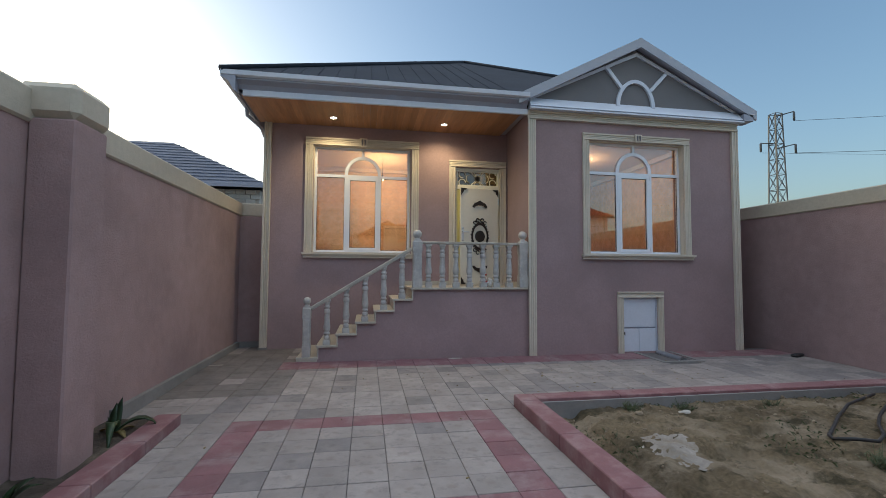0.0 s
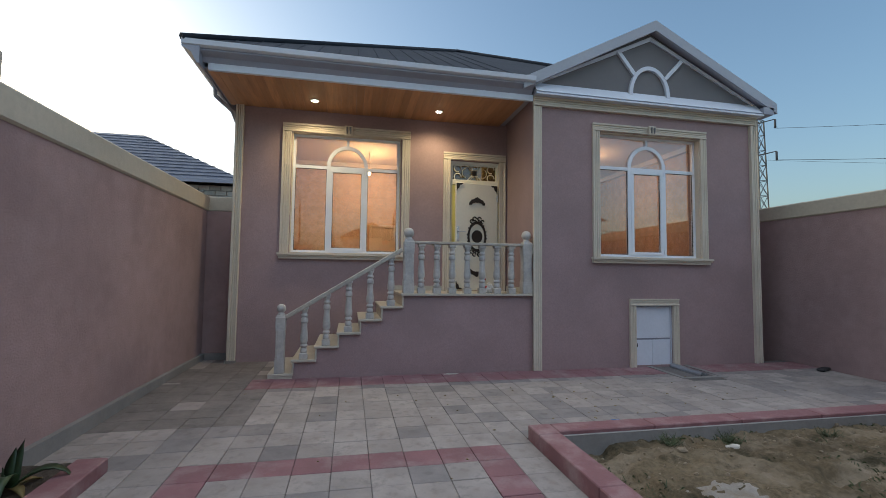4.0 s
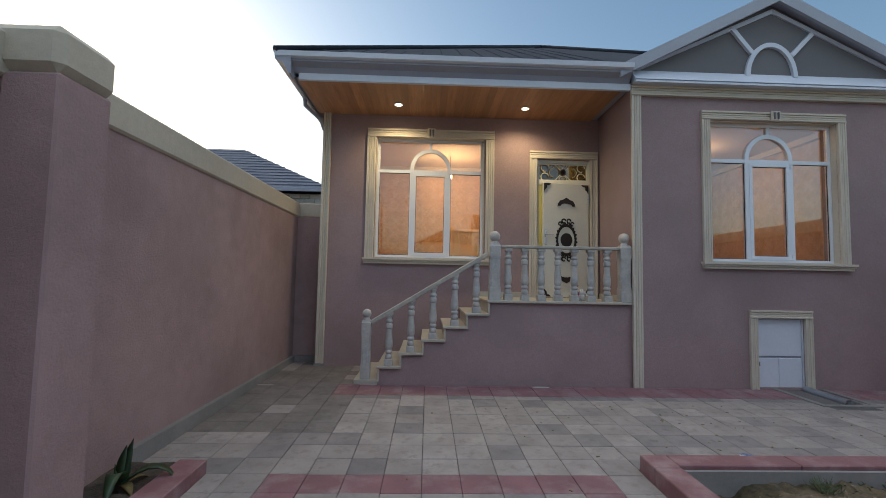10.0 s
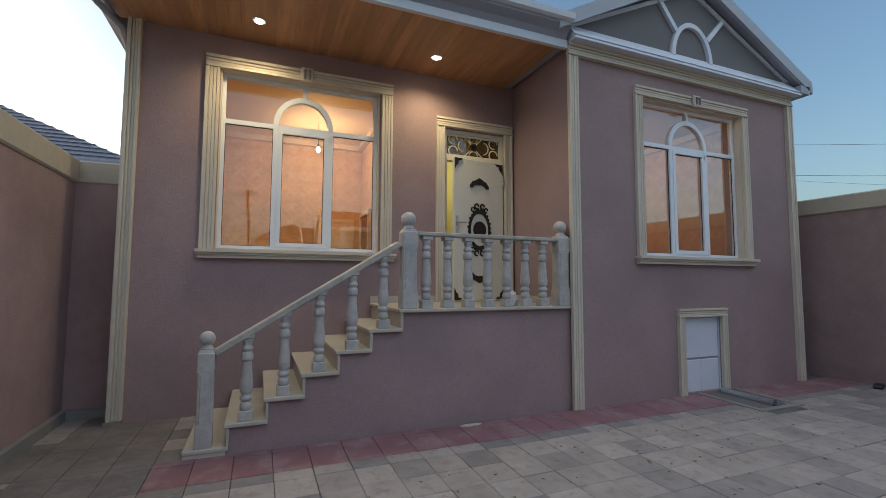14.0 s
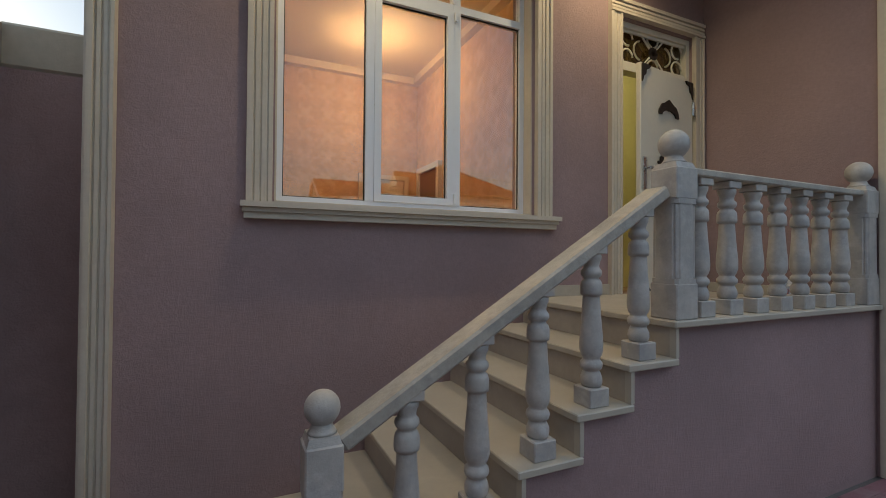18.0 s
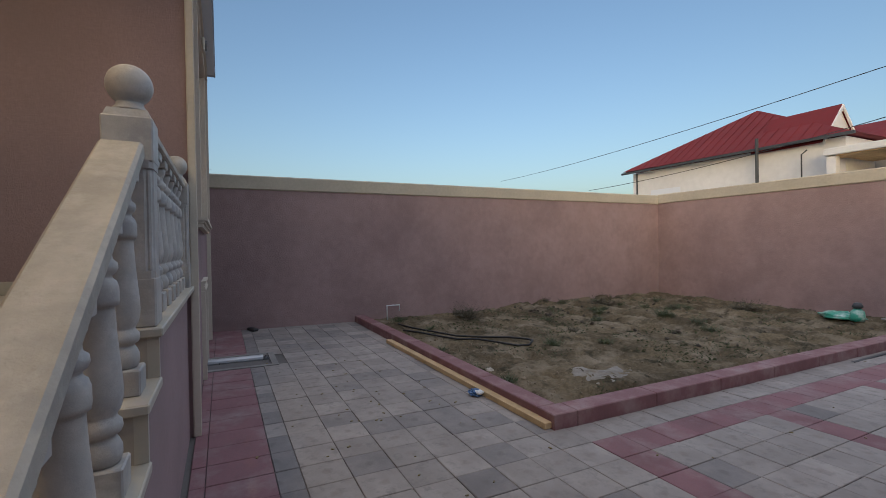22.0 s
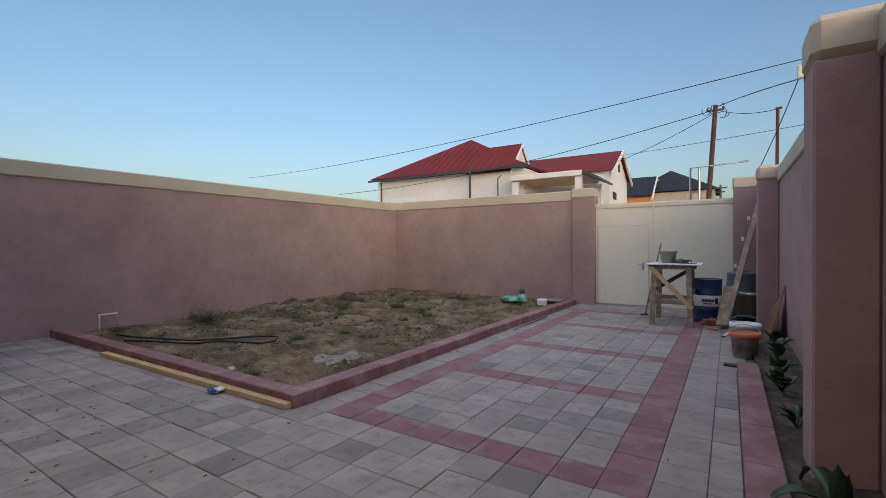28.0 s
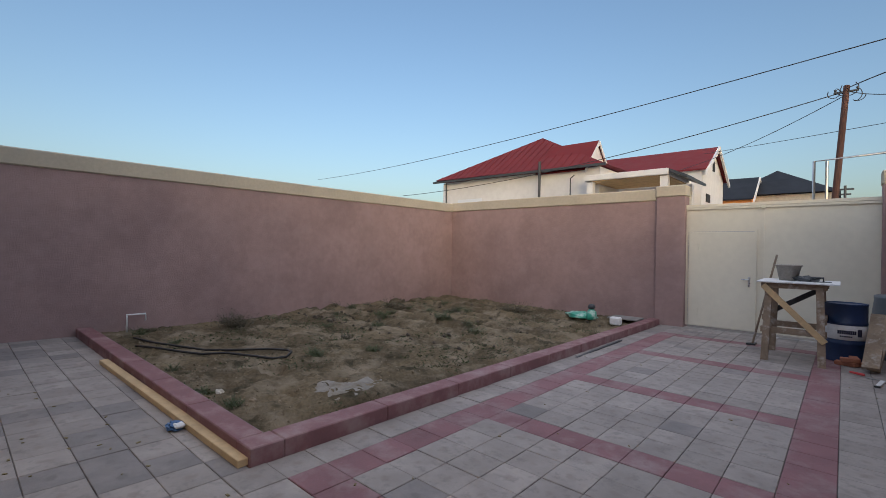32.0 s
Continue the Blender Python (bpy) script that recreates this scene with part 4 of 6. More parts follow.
idoor = thing("door_3", "white interior door standing in the far room wall", "door", kind="structure")
part("door_leaf", box(bmesh.new(), 0.62, 1.30, 13.15, 13.19, 1.2, 2.78, bevel=0.004), CEILING, idoor)
part("door_frame", boxes((0.54, 0.615, 13.13, 13.195, 1.2, 2.86), (1.305, 1.38, 13.13, 13.195, 1.2, 2.86), (0.616, 1.304, 13.13, 13.195, 2.785, 2.86)), CEILING, idoor)
part("door_handle", tube(bmesh.new(), (1.14, 13.12, 2.1), (1.26, 13.12, 2.1), 0.012), BLACK, idoor)

# ---- entrance stair ----
stair = thing("stairs", "cream marble entrance stair with mauve stucco side", "stairs", kind="structure")
SLAB = 0.067
RUN, RISE, ST0 = 0.316, 0.193, -1.065
pts = [(ST0 + 0.03, -0.1)]
for k in range(7):
    z = SLAB + k * RISE
    pts += [(ST0 + 0.03 + k * RUN, z - 0.036)]
    if k < 6:
        pts += [(ST0 + 0.03 + (k + 1) * RUN, z - 0.036)]
pts += [(2.998, LAND - 0.036), (2.998, -0.1)]
part("stair_body", prism(bmesh.new(), pts, FY + 0.035, BY - 0.002, "y"), MAUVE, stair, "mauve stucco side")
for k in range(6):
    z, x = SLAB + k * RISE, ST0 + k * RUN
    part("tread", box(bmesh.new(), x - 0.01, x + RUN + 0.028, FY - 0.012, BY - 0.003, z - 0.035, z, bevel=0.005), STONE, stair)
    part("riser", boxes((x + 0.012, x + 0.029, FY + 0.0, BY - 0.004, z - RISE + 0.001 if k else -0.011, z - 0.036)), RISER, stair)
    part("riser_edge", boxes((x + 0.010, x + 0.032, FY - 0.005, FY + 0.034, z - RISE + 0.001 if k else -0.011, z - 0.036)), STONE, stair)
x = ST0 + 6 * RUN
part("landing_slab", box(bmesh.new(), x - 0.01, 2.958, FY - 0.02, BY - 0.003, LAND - 0.035, LAND, bevel=0.005), STONE, stair)
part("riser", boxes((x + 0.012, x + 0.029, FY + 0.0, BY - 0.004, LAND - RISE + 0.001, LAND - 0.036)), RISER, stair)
part("riser_edge", boxes((x + 0.010, x + 0.032, FY - 0.005, FY + 0.034, LAND - RISE + 0.001, LAND - 0.036)), STONE, stair)
part("skirting", boxes((x, 1.74, BY - 0.022, BY - 0.0025, LAND + 0.001, LAND + 0.09), (2.975, 2.998, FY + 0.3, BY - 0.06, LAND + 0.001, LAND + 0.09)), STONE, stair)
part("first_step_front", boxes((ST0 - 0.004, ST0 + RUN + 0.01, FY - 0.008, FY + 0.034, -0.012, SLAB - 0.036)), STONE, stair)

# ---- balustrade ----
bal = thing("balustrade", "grey-white cast stone balustrade with turned balusters and ball newels", "balustrade")
BYC = FY + 0.085
PROFILE = [(0.050, 0.090), (0.056, 0.10), (0.060, 0.115), (0.059, 0.135), (0.050, 0.155), (0.044, 0.163), (0.045, 0.170), (0.056, 0.176), (0.062, 0.190), (0.060, 0.206), (0.048, 0.218), (0.046, 0.226), (0.056, 0.240), (0.063, 0.262), (0.065, 0.290), (0.063, 0.325), (0.057, 0.385), (0.051, 0.450), (0.047, 0.520), (0.047, 0.528), (0.058, 0.531), (0.060, 0.545), (0.059, 0.580), (0.053, 0.598), (0.043, 0.606), (0.041, 0.614), (0.052, 0.622), (0.058, 0.634), (0.056, 0.650), (0.044, 0.660), (0.042, 0.672), (0.046, 0.688), (0.054, 0.704), (0.056, 0.722), (0.052, 0.728)]


def baluster_mesh(height):
    bm = bmesh.new()
    s = height / 0.77
    box(bm, -0.060, 0.060, -0.060, 0.060, 0.0, 0.089, bevel=0.005)
    lathe(bm, [(r * 0.87, z * s) for r, z in PROFILE], 20)
    box(bm, -0.054, 0.054, -0.054, 0.054, 0.729 * s, height, bevel=0.004)
    return bm


first = None
BALS = [(1.14 + k * 0.2475, LAND, 0.77) for k in range(7)] + [(ST0 + 0.158 + k * RUN, SLAB + k * RISE, 0.765) for k in range(1, 6)]
for bx, bz, hh in BALS:
    if first is None:
        first = part("baluster", baluster_mesh(0.768), STONE_GREY, bal)
        b = first
    else:
        b = new("baluster", first.data)
        b.parent = bal
    b.matrix_basis = pose(bx, BYC, bz, 0, 0, 0)


def newel(x, z, h=0.90, w=0.083):
    bm = bmesh.new()
    c, q = 0.032, w / 0.083
    box(bm, -w, w, -w, w, 0, 0.19, bevel=0.006)
    lo, hi = 0.19, h - 0.20

    def eight(a, b):
        return [(-a, -b), (-b, -a), (b, -a), (a, -b), (a, b), (b, a), (-b, a), (-a, b)]
    prism(bm, eight(w * 0.95, w - c * 1.05), lo - 0.01, hi + 0.01, "z")
    prism(bm, eight(w * 0.98, w - c * 0.5), lo - 0.02, lo + 0.025, "z")
    prism(bm, eight(w * 0.98, w - c * 0.5), hi - 0.025, hi + 0.02, "z")
    box(bm, -w, w, -w, w, hi, h - 0.03, bevel=0.006)
    prism(bm, [(-w * 0.97, -w * 0.97), (w * 0.97, -w * 0.97), (w * 0.97, w * 0.97), (-w * 0.97, w * 0.97)], h - 0.045, h, "z")
    for v in bm.verts:
        if v.co.z > h - 0.001:
            v.co.x, v.co.y = v.co.x * 0.80, v.co.y * 0.80
    ob = part("newel_post", bm, STONE_GREY, bal)
    ob.matrix_basis = pose(x, BYC, z)
    for sx in (-1, 1):
        for sy in (-1, 1):
            k = w - c * 0.62
            part("bead", tube(bmesh.new(), (sx * k, sy * k, lo + 0.03), (sx * k, sy * k, hi - 0.03), 0.011, n=8), STONE_GREY, ob)
    ball = [(0.066 * q, h + 0.001), (0.060 * q, h + 0.010), (0.050 * q, h + 0.022), (0.046 * q, h + 0.034)]
    ball += [(max(0.004, 0.080 * q * math.sin(math.pi * (k + 3.0) / 16)), h + 0.022 + 0.083 * q - 0.080 * q * math.cos(math.pi * (k + 3.0) / 16)) for k in range(14)]
    part("ball_finial", lathe(bmesh.new(), ball, 22), STONE_GREY, ob)


newel(-0.92, SLAB, 0.84, 0.068)
newel(0.938, LAND, 0.835)
newel(2.885, LAND, 0.845)
part("handrail", box(bmesh.new(), 1.022, 2.80, BYC - 0.066, BYC + 0.066, LAND + 0.769, LAND + 0.812, bevel=0.008), RAIL_STONE, bal)
x0, x1 = -0.84, 0.853
z0 = SLAB + (x0 - (ST0 + 0.158)) * RISE / RUN + 0.765
z1 = z0 + (x1 - x0) * RISE / RUN
L = math.hypot(x1 - x0, z1 - z0)
bm = box(bmesh.new(), 0, L, -0.058, 0.082, 0.0, 0.066, bevel=0.011)
bmesh.ops.transform(bm, matrix=Matrix.Translation((x0, BYC, z0 - 0.035)) @ Matrix.Rotation(-math.atan2(z1 - z0, x1 - x0), 4, "Y"), verts=bm.verts[:])
part("handrail", bm, RAIL_STONE, bal)

# ---- more materials ----
RED_ROOF = mat("red_metal_roof", (0.155, 0.024, 0.028), 0.75, vary=0.10, big=0.4, small=3, bump=0.05)
RED_ROOF.node_tree.nodes["Principled BSDF"].inputs["Specular IOR Level"].default_value = 0.15
WHITE_WALL = mat("whitewashed_wall", (0.72, 0.71, 0.70), 0.9, vary=0.07, big=0.4, small=4, bump=0.1)
LIMESTONE = mat("limestone_block", (0.46, 0.43, 0.38), 0.9, vary=0.15, big=2, small=15, bump=0.2, random_tint=0.15)
ORANGE = mat("orange_gable_paint", (0.60, 0.24, 0.06), 0.8, vary=0.1)
POLE_WOOD = mat("weathered_red_brown_pole", (0.095, 0.045, 0.035), 0.85, vary=0.2, big=2, small=15, bump=0.2)
STEEL_DARK = mat("dark_painted_steel", (0.05, 0.055, 0.06), 0.5, vary=0.1)
WIRE = mat("black_cable", (0.03, 0.03, 0.035), 0.6, vary=0.05, bump=0)
TIMBER = mat("rough_sawn_timber", (0.27, 0.205, 0.145), 0.85, vary=0.2, big=4, small=25, bump=0.3, stain=(0.22, 0.16, 0.12), stain_amount=0.6, stain_scale=5, stain2=(0.50, 0.47, 0.43), stain2_amount=0.7, stain2_scale=7)
PALE_TIMBER = mat("pale_pine_board", (0.50, 0.36, 0.20), 0.8, vary=0.14, big=4, small=25, bump=0.2)
DRUM_BLUE = mat("blue_steel_drum", (0.012, 0.035, 0.10), 0.4, vary=0.15, bump=0.05)
DRUM_GREY = mat("grey_plastic_barrel", (0.10, 0.12, 0.14), 0.5, vary=0.12, bump=0.05)
WHITE_PLASTIC = mat("white_bucket_plastic", (0.72, 0.73, 0.74), 0.4, vary=0.06, stain=(0.5, 0.48, 0.45), stain_amount=0.5, stain_scale=8)
ORANGE_PLASTIC = mat("orange_plastic", (0.46, 0.125, 0.065), 0.45, vary=0.06)
SMEARED = mat("paint_smeared_translucent_plastic", (0.36, 0.34, 0.33), 0.4, vary=0.2, big=8, small=30, bump=0.05, stain=(0.10, 0.09, 0.10), stain_amount=0.9, stain_scale=7, stain2=(0.42, 0.20, 0.15), stain2_amount=0.7, stain2_scale=6)
GREY_BUCKET = mat("mortar_stained_bucket", (0.30, 0.27, 0.235), 0.6, vary=0.2, big=8, small=40, bump=0.2)
BRICK = mat("orange_brick", (0.38, 0.15, 0.09), 0.9, vary=0.15, big=8, small=40, bump=0.3, random_tint=0.15)
RED_PLASTIC = mat("red_plastic", (0.45, 0.03, 0.03), 0.4, vary=0.05)
BLUE_PLASTIC = mat("blue_plastic_wrap", (0.06, 0.14, 0.30), 0.35, vary=0.15)
GREEN_BAG = mat("green_white_plastic_sack", (0.05, 0.34, 0.24), 0.4, vary=0.1, stain=(0.65, 0.70, 0.68), stain_amount=0.8, stain_scale=6)
LEAF = mat("fleshy_green_leaf", (0.026, 0.055, 0.022), 0.45, vary=0.2, big=8, small=30, bump=0.05)
LEAF_DRY = mat("dry_leaf", (0.16, 0.12, 0.04), 0.6, vary=0.25, big=8, small=30, bump=0.1)
WEED = mat("grey_green_weed", (0.065, 0.085, 0.036), 0.7, vary=0.3, big=6, small=40, bump=0.0)
STRAW = mat("dry_straw_weed", (0.085, 0.075, 0.048), 0.8, vary=0.25, big=6, small=40, bump=0.0)
CLOD = mat("pale_clod", (0.22, 0.175, 0.12), 0.95, vary=0.3, big=5, small=30, bump=0.5)
MIRROR = mat("grey_zinc", (0.42, 0.43, 0.45), 0.35, metal=0.9, vary=0.1, bump=0.03)
PRINT = mat("dark_print", (0.02, 0.025, 0.06), 0.5, vary=0.03, bump=0)


# ---- neighbouring houses over the street wall ----
def gable_body(bm, x0, x1, y0, y1, z0, ze, zr):
    """A body with a gable roofline whose ridge runs along x."""
    yc = (y0 + y1) / 2
    return prism(bm, [(y0, z0), (y1, z0), (y1, ze), (yc, zr), (y0, ze)], x0, x1, "x")


def gable_roof(bm, x0, x1, y0, y1, ze, zr, t=0.10, o=0.25):
    yc = (y0 + y1) / 2
    s = (zr - ze) / (yc - y0)
    prism(bm, [(y0 - o, ze - s * o), (yc, zr), (yc, zr + t), (y0 - o, ze - s * o + t)], x0, x1, "x")
    prism(bm, [(y1 + o, ze - s * o), (yc, zr), (yc, zr + t), (y1 + o, ze - s * o + t)], x0, x1, "x")
    return bm


FAR = (-0.18, -0.10, -0.21)
house = thing("house", "white one-storey house with a red hipped metal roof", "house", place=FAR)
part("wall", boxes((7.6, 17.6, -21.5, -14.2, -0.2, 5.72)), WHITE_WALL, house)
bm = bmesh.new()
ev = [bm.verts.new(p) for p in ((7.2, -13.8, 5.78), (18.0, -13.8, 5.86), (18.0, -22, 5.86), (7.2, -22, 5.78), (12.5, -17.4, 8.42), (12.7, -18.4, 8.42))]
for f in ((1, 0, 4), (0, 3, 5, 4), (3, 2, 5), (2, 1, 4, 5), (0, 1, 2, 3)):
    bm.faces.new([ev[i] for i in f])
roof_red = part("roof", bm, RED_ROOF, house)
for k in range(1, 24):
    u = k / 24
    a = Vector((7.2, -13.8, 5.78)).lerp(Vector((18.0, -13.8, 5.86)), u)
    fr = u / 0.49 if u < 0.49 else (1 - u) / 0.51
    b = a + Vector((0, 3.6 * -1, 2.62)) * fr * 0.97
    part("seam", tube(bmesh.new(), a + Vector((0, 0, 0.01)), b + Vector((0, 0, 0.01)), 0.022, n=4), RED_ROOF, roof_red)
part("gutter", boxes((7.15, 18.05, -13.82, -13.72, 5.68, 5.79)), STEEL_DARK, house, "dark gutter")
part("dormer_gable", prism(bmesh.new(), [(-17.0, 5.75), (-14.2, 5.75), (-15.6, 7.22)], 8.35, 8.6, "x"), WHITE_WALL, house)
dorm = bmesh.new()
gable_roof(dorm, 8.25, 11.0, -17.0, -14.2, 5.75, 7.25, 0.07, 0.15)
part("dormer_roof", dorm, RED_ROOF, house)
part("dormer_trim", prism(bmesh.new(), [(-17.2, 5.62), (-15.6, 7.30), (-14.0, 5.62), (-14.0, 5.45), (-15.6, 7.12), (-17.2, 5.45)], 8.20, 8.26, "x"), WHITE_WALL, house, "white barge board")
win = part("window", boxes((14.6, 16.4, -14.24, -14.19, 4.35, 4.62)), WHITE_PVC, house)
part("pane", boxes((14.7, 15.45, -14.26, -14.241, 4.39, 4.58), (15.55, 16.3, -14.26, -14.241, 4.39, 4.58)), BLACK, win)
part("downpipe", tube(bmesh.new(), (10.55, -13.7, 3.0), (10.55, -13.7, 6.2), 0.07, n=8), STEEL_DARK, house)
part("downpipe", path_tube(bmesh.new(), [(8.9, -13.8, 3.0), (8.9, -13.8, 5.2), (8.7, -13.8, 5.35)], 0.03, 6), STEEL_DARK, house)
part("downpipe", tube(bmesh.new(), (17.3, -14.15, 3.0), (17.3, -14.15, 5.7), 0.04, n=6), STEEL_DARK, house)

house2 = thing("house", "white gabled house wing with a red metal roof", "house", place=FAR)
part("wall", gable_body(bmesh.new(), 4.0, 12.0, -22.5, -17.5, -0.2, 5.7, 7.05), WHITE_WALL, house2)
bm = gable_roof(bmesh.new(), 3.8, 12.0, -22.5, -17.5, 5.72, 7.08, 0.08, 0.2)
part("roof", bm, RED_ROOF, house2)
part("barge_board", prism(bmesh.new(), [(-22.8, 5.52), (-20.0, 7.18), (-17.2, 5.52), (-17.2, 5.34), (-20.0, 6.98), (-22.8, 5.34)], 3.70, 3.79, "x"), WHITE_WALL, house2, "white barge board")
part("window", boxes((3.96, 3.999, -19.2, -18.4, 4.2, 4.6)), BLACK, house2)
part("vent", boxes((3.96, 3.999, -20.2, -19.8, 5.9, 6.4)), BLACK, house2)

canopy = thing("carport", "white flat concrete porch canopy on columns", "canopy", place=FAR)
part("slab", box(bmesh.new(), 4.3, 7.9, -16.5, -13.2, 4.90, 5.16, bevel=0.02), WHITE_WALL, canopy)
part("side_eave", prism(bmesh.new(), [(3.6, 4.70), (4.29, 5.02), (4.29, 5.14), (3.6, 4.82)], -16.5, -13.2, "y"), STEEL_DARK, canopy, "dark metal lean-to eave")
for cx_ in (4.5, 7.7):
    part("column", boxes((cx_ - 0.15, cx_ + 0.15, -13.6, -13.3, -0.2, 4.89)), WHITE_WALL, canopy)
part("ceiling", boxes((4.4, 7.8, -16.4, -13.3, 4.86, 4.895)), PALE_TIMBER, canopy)
part("back_wall", boxes((4.2, 7.58, -16.9, -16.6, -0.2, 4.88)), WHITE_WALL, canopy)

house3 = thing("house", "far house with a dark roof and an orange gable", "house", place=FAR)
part("wall", gable_body(bmesh.new(), 3.6, 9.0, -34.5, -29.5, -0.2, 5.4, 7.0), ORANGE, house3)
part("roof", gable_roof(bmesh.new(), 3.45, 9.0, -34.5, -29.5, 5.42, 7.02, 0.1, 0.2), ROOF, house3)
part("barge_board", prism(bmesh.new(), [(-34.8, 5.2), (-32, 7.12), (-29.2, 5.2), (-29.2, 5.0), (-32, 6.9), (-34.8, 5.0)], 3.36, 3.44, "x"), WHITE_WALL, house3)
house4 = thing("house", "far house with a dark slate hip roof", "house", place=FAR)
part("wall", boxes((-0.6, 5.2, -37, -31.2, -0.2, 5.7)), LIMESTONE, house4)
bm = bmesh.new()
ev = [bm.verts.new(p) for p in ((-0.9, -30.8, 5.75), (5.5, -30.8, 5.75), (5.5, -37.4, 5.75), (-0.9, -37.4, 5.75), (2.6, -33.9, 7.75))]
for f in ((1, 0, 4), (0, 3, 4), (3, 2, 4), (2, 1, 4), (0, 1, 2, 3)):
    bm.faces.new([ev[i] for i in f])
part("roof", bm, ROOF, house4)

# neighbour beyond the house's left side
house5 = thing("house", "limestone block house with a dark blue tiled roof", "house")
part("wall", boxes((-15.0, -4.6, 20.42, 28.0, -0.2, 5.05)), LIMESTONE, house5)
shared = {}
blk = None
for r in range(6):
    for c in range(14):
        x = -10.4 + c * 0.42 + (0.21 if r % 2 else 0.0)
        if x > -4.9:
            continue
        if blk is None:
            blk = part("block", box(bmesh.new(), -0.20, 0.20, -0.10, 0.0, 0.0, 0.19, bevel=0.012), LIMESTONE, house5)
            o = blk
        else:
            o = new("block", blk.data)
            o.parent = house5
        o.matrix_basis = pose(x + 0.2, 20.419, 3.82 + r * 0.202)
bm = bmesh.new()
ev = [bm.verts.new(p) for p in ((-16, 19.9, 5.18), (-4.1, 19.9, 5.18), (-4.1, 29, 5.18), (-16, 29, 5.18), (-13.5, 24.3, 8.0), (-9.7, 24.3, 8.0))]
for f in ((0, 1, 5, 4), (1, 2, 5), (2, 3, 4, 5), (3, 0, 4), (3, 2, 1, 0)):
    bm.faces.new([ev[i] for i in f])
BLUE_ROOF = mat("dark_blue_roof_tile", (0.035, 0.05, 0.085), 0.45, vary=0.15, big=1, small=8, bump=0.1)
nroof = part("roof", bm, BLUE_ROOF, house5)
bm = bmesh.new()
for k in range(14):
    t0 = k / 14
    a, b = Vector((-16, 19.9, 5.2)).lerp(Vector((-13.5, 24.3, 8.02)), t0), Vector((-4.1, 19.9, 5.2)).lerp(Vector((-9.7, 24.3, 8.02)), t0)
    tube(bm, a, b, 0.014, n=5)
    c = Vector((-4.1, 29, 5.2)).lerp(Vector((-9.7, 24.3, 8.02)), t0)
    tube(bm, b, c, 0.014, n=5)
part("tile_course", bm, BLUE_ROOF, nroof)
part("eave_board", boxes((-16, -4.08, 19.82, 19.898, 5.06, 5.20)), GREY_METAL, house5)

# ---- lattice pylon ----
pylon = thing("pylon", "tall dark steel lattice transmission pylon", "pylon", place=(64, 60, 0))
bm = bmesh.new()
H_, b0, b1 = 27.0, 1.05, 0.6
def leg(sx, sy, t):
    w = b0 + (b1 - b0) * t
    return Vector((sx * w, sy * w, H_ * t))
for sx in (-1, 1):
    for sy in (-1, 1):
        tube(bm, leg(sx, sy, 0), leg(sx, sy, 1), 0.10, n=4)
part("leg", bm, STEEL_DARK, pylon)
bm = bmesh.new()
n = 11
for k in range(n):
    t0, t1 = k / n, (k + 1) / n
    for (ax, ay), (bx, by) in (((-1, -1), (1, -1)), ((1, -1), (1, 1)), ((1, 1), (-1, 1)), ((-1, 1), (-1, -1))):
        tube(bm, leg(ax, ay, t0), leg(bx, by, t1), 0.055, n=4)
        tube(bm, leg(bx, by, t0), leg(ax, ay, t1), 0.055, n=4)
        tube(bm, leg(ax, ay, t1), leg(bx, by, t1), 0.055, n=4)
part("bracing", bm, STEEL_DARK, pylon)
for z, x1_, nm in ((26.6, 1.75, "crossarm"), (22.2, -1.5, "crossarm"), (21.4, 1.8, "crossarm")):
    arm = part(nm, tube(bmesh.new(), (0, 0, z), (x1_, -x1_ * 0.9, z + 0.4), 0.12, 0.07, n=5), STEEL_DARK, pylon)
    part("insulator", lathe(bmesh.new(), [(0.05, 0), (0.16, -0.1), (0.16, -1.4), (0.05, -1.5)], 8, Matrix.Translation((x1_, -x1_ * 0.9, z + 0.4))), STEEL_DARK, arm)


# ---- poles and wires ----
def wire(name, a, b, sag, r=0.012, label="thin black overhead cable"):
    a, b = Vector(a), Vector(b)
    pts = []
    for k in range(25):
        t = k / 24
        p = a.lerp(b, t)
        p.z -= 4 * sag * t * (1 - t)
        pts.append(p)
    ob = meshed(name, path_tube(bmesh.new(), pts, r, 4), WIRE)
    return tagged(ob, label, "cable")


pole = thing("utility_pole", "leaning red-brown wooden utility pole with insulators", "utility pole", place=FAR)
part("post", tube(bmesh.new(), (-0.66, -11, -0.2), (-1.09, -11, 6.66), 0.095, 0.075, n=10), POLE_WOOD, pole)
part("crossarm", box(bmesh.new(), -1.36, -0.80, -11.03, -10.97, 6.46, 6.51, bevel=0.008), STEEL_DARK, pole)
for dx in (-1.33, -0.84):
    part("insulator", lathe(bmesh.new(), [(0.02, 6.51), (0.032, 6.53), (0.032, 6.58), (0.014, 6.60)], 8, Matrix.Translation((dx, -11, 0))), STEEL_DARK, pole)
bm = bmesh.new()
rr = random.Random(3)
for k in range(5):
    c = (-1.05 + rr.uniform(-0.3, 0.35), -11 + rr.uniform(-0.1, 0.1), 6.4 + rr.uniform(-0.2, 0.25))
    ring_arc(bm, c[0], c[2], c[1], rr.uniform(0.12, 0.3), rr.uniform(0, 180), rr.uniform(220, 420), 0.012, 8)
part("cable_tangle", bm, WIRE, pole)
pole2 = thing("utility_pole", "dark steel utility pole with a small cream meter box", "utility pole", place=(-0.40, 0, 0.18))
part("post", tube(bmesh.new(), (-2.76, -5.0, -0.2), (-2.73, -5.0, 5.46), 0.05, 0.045, n=8), STEEL_DARK, pole2)
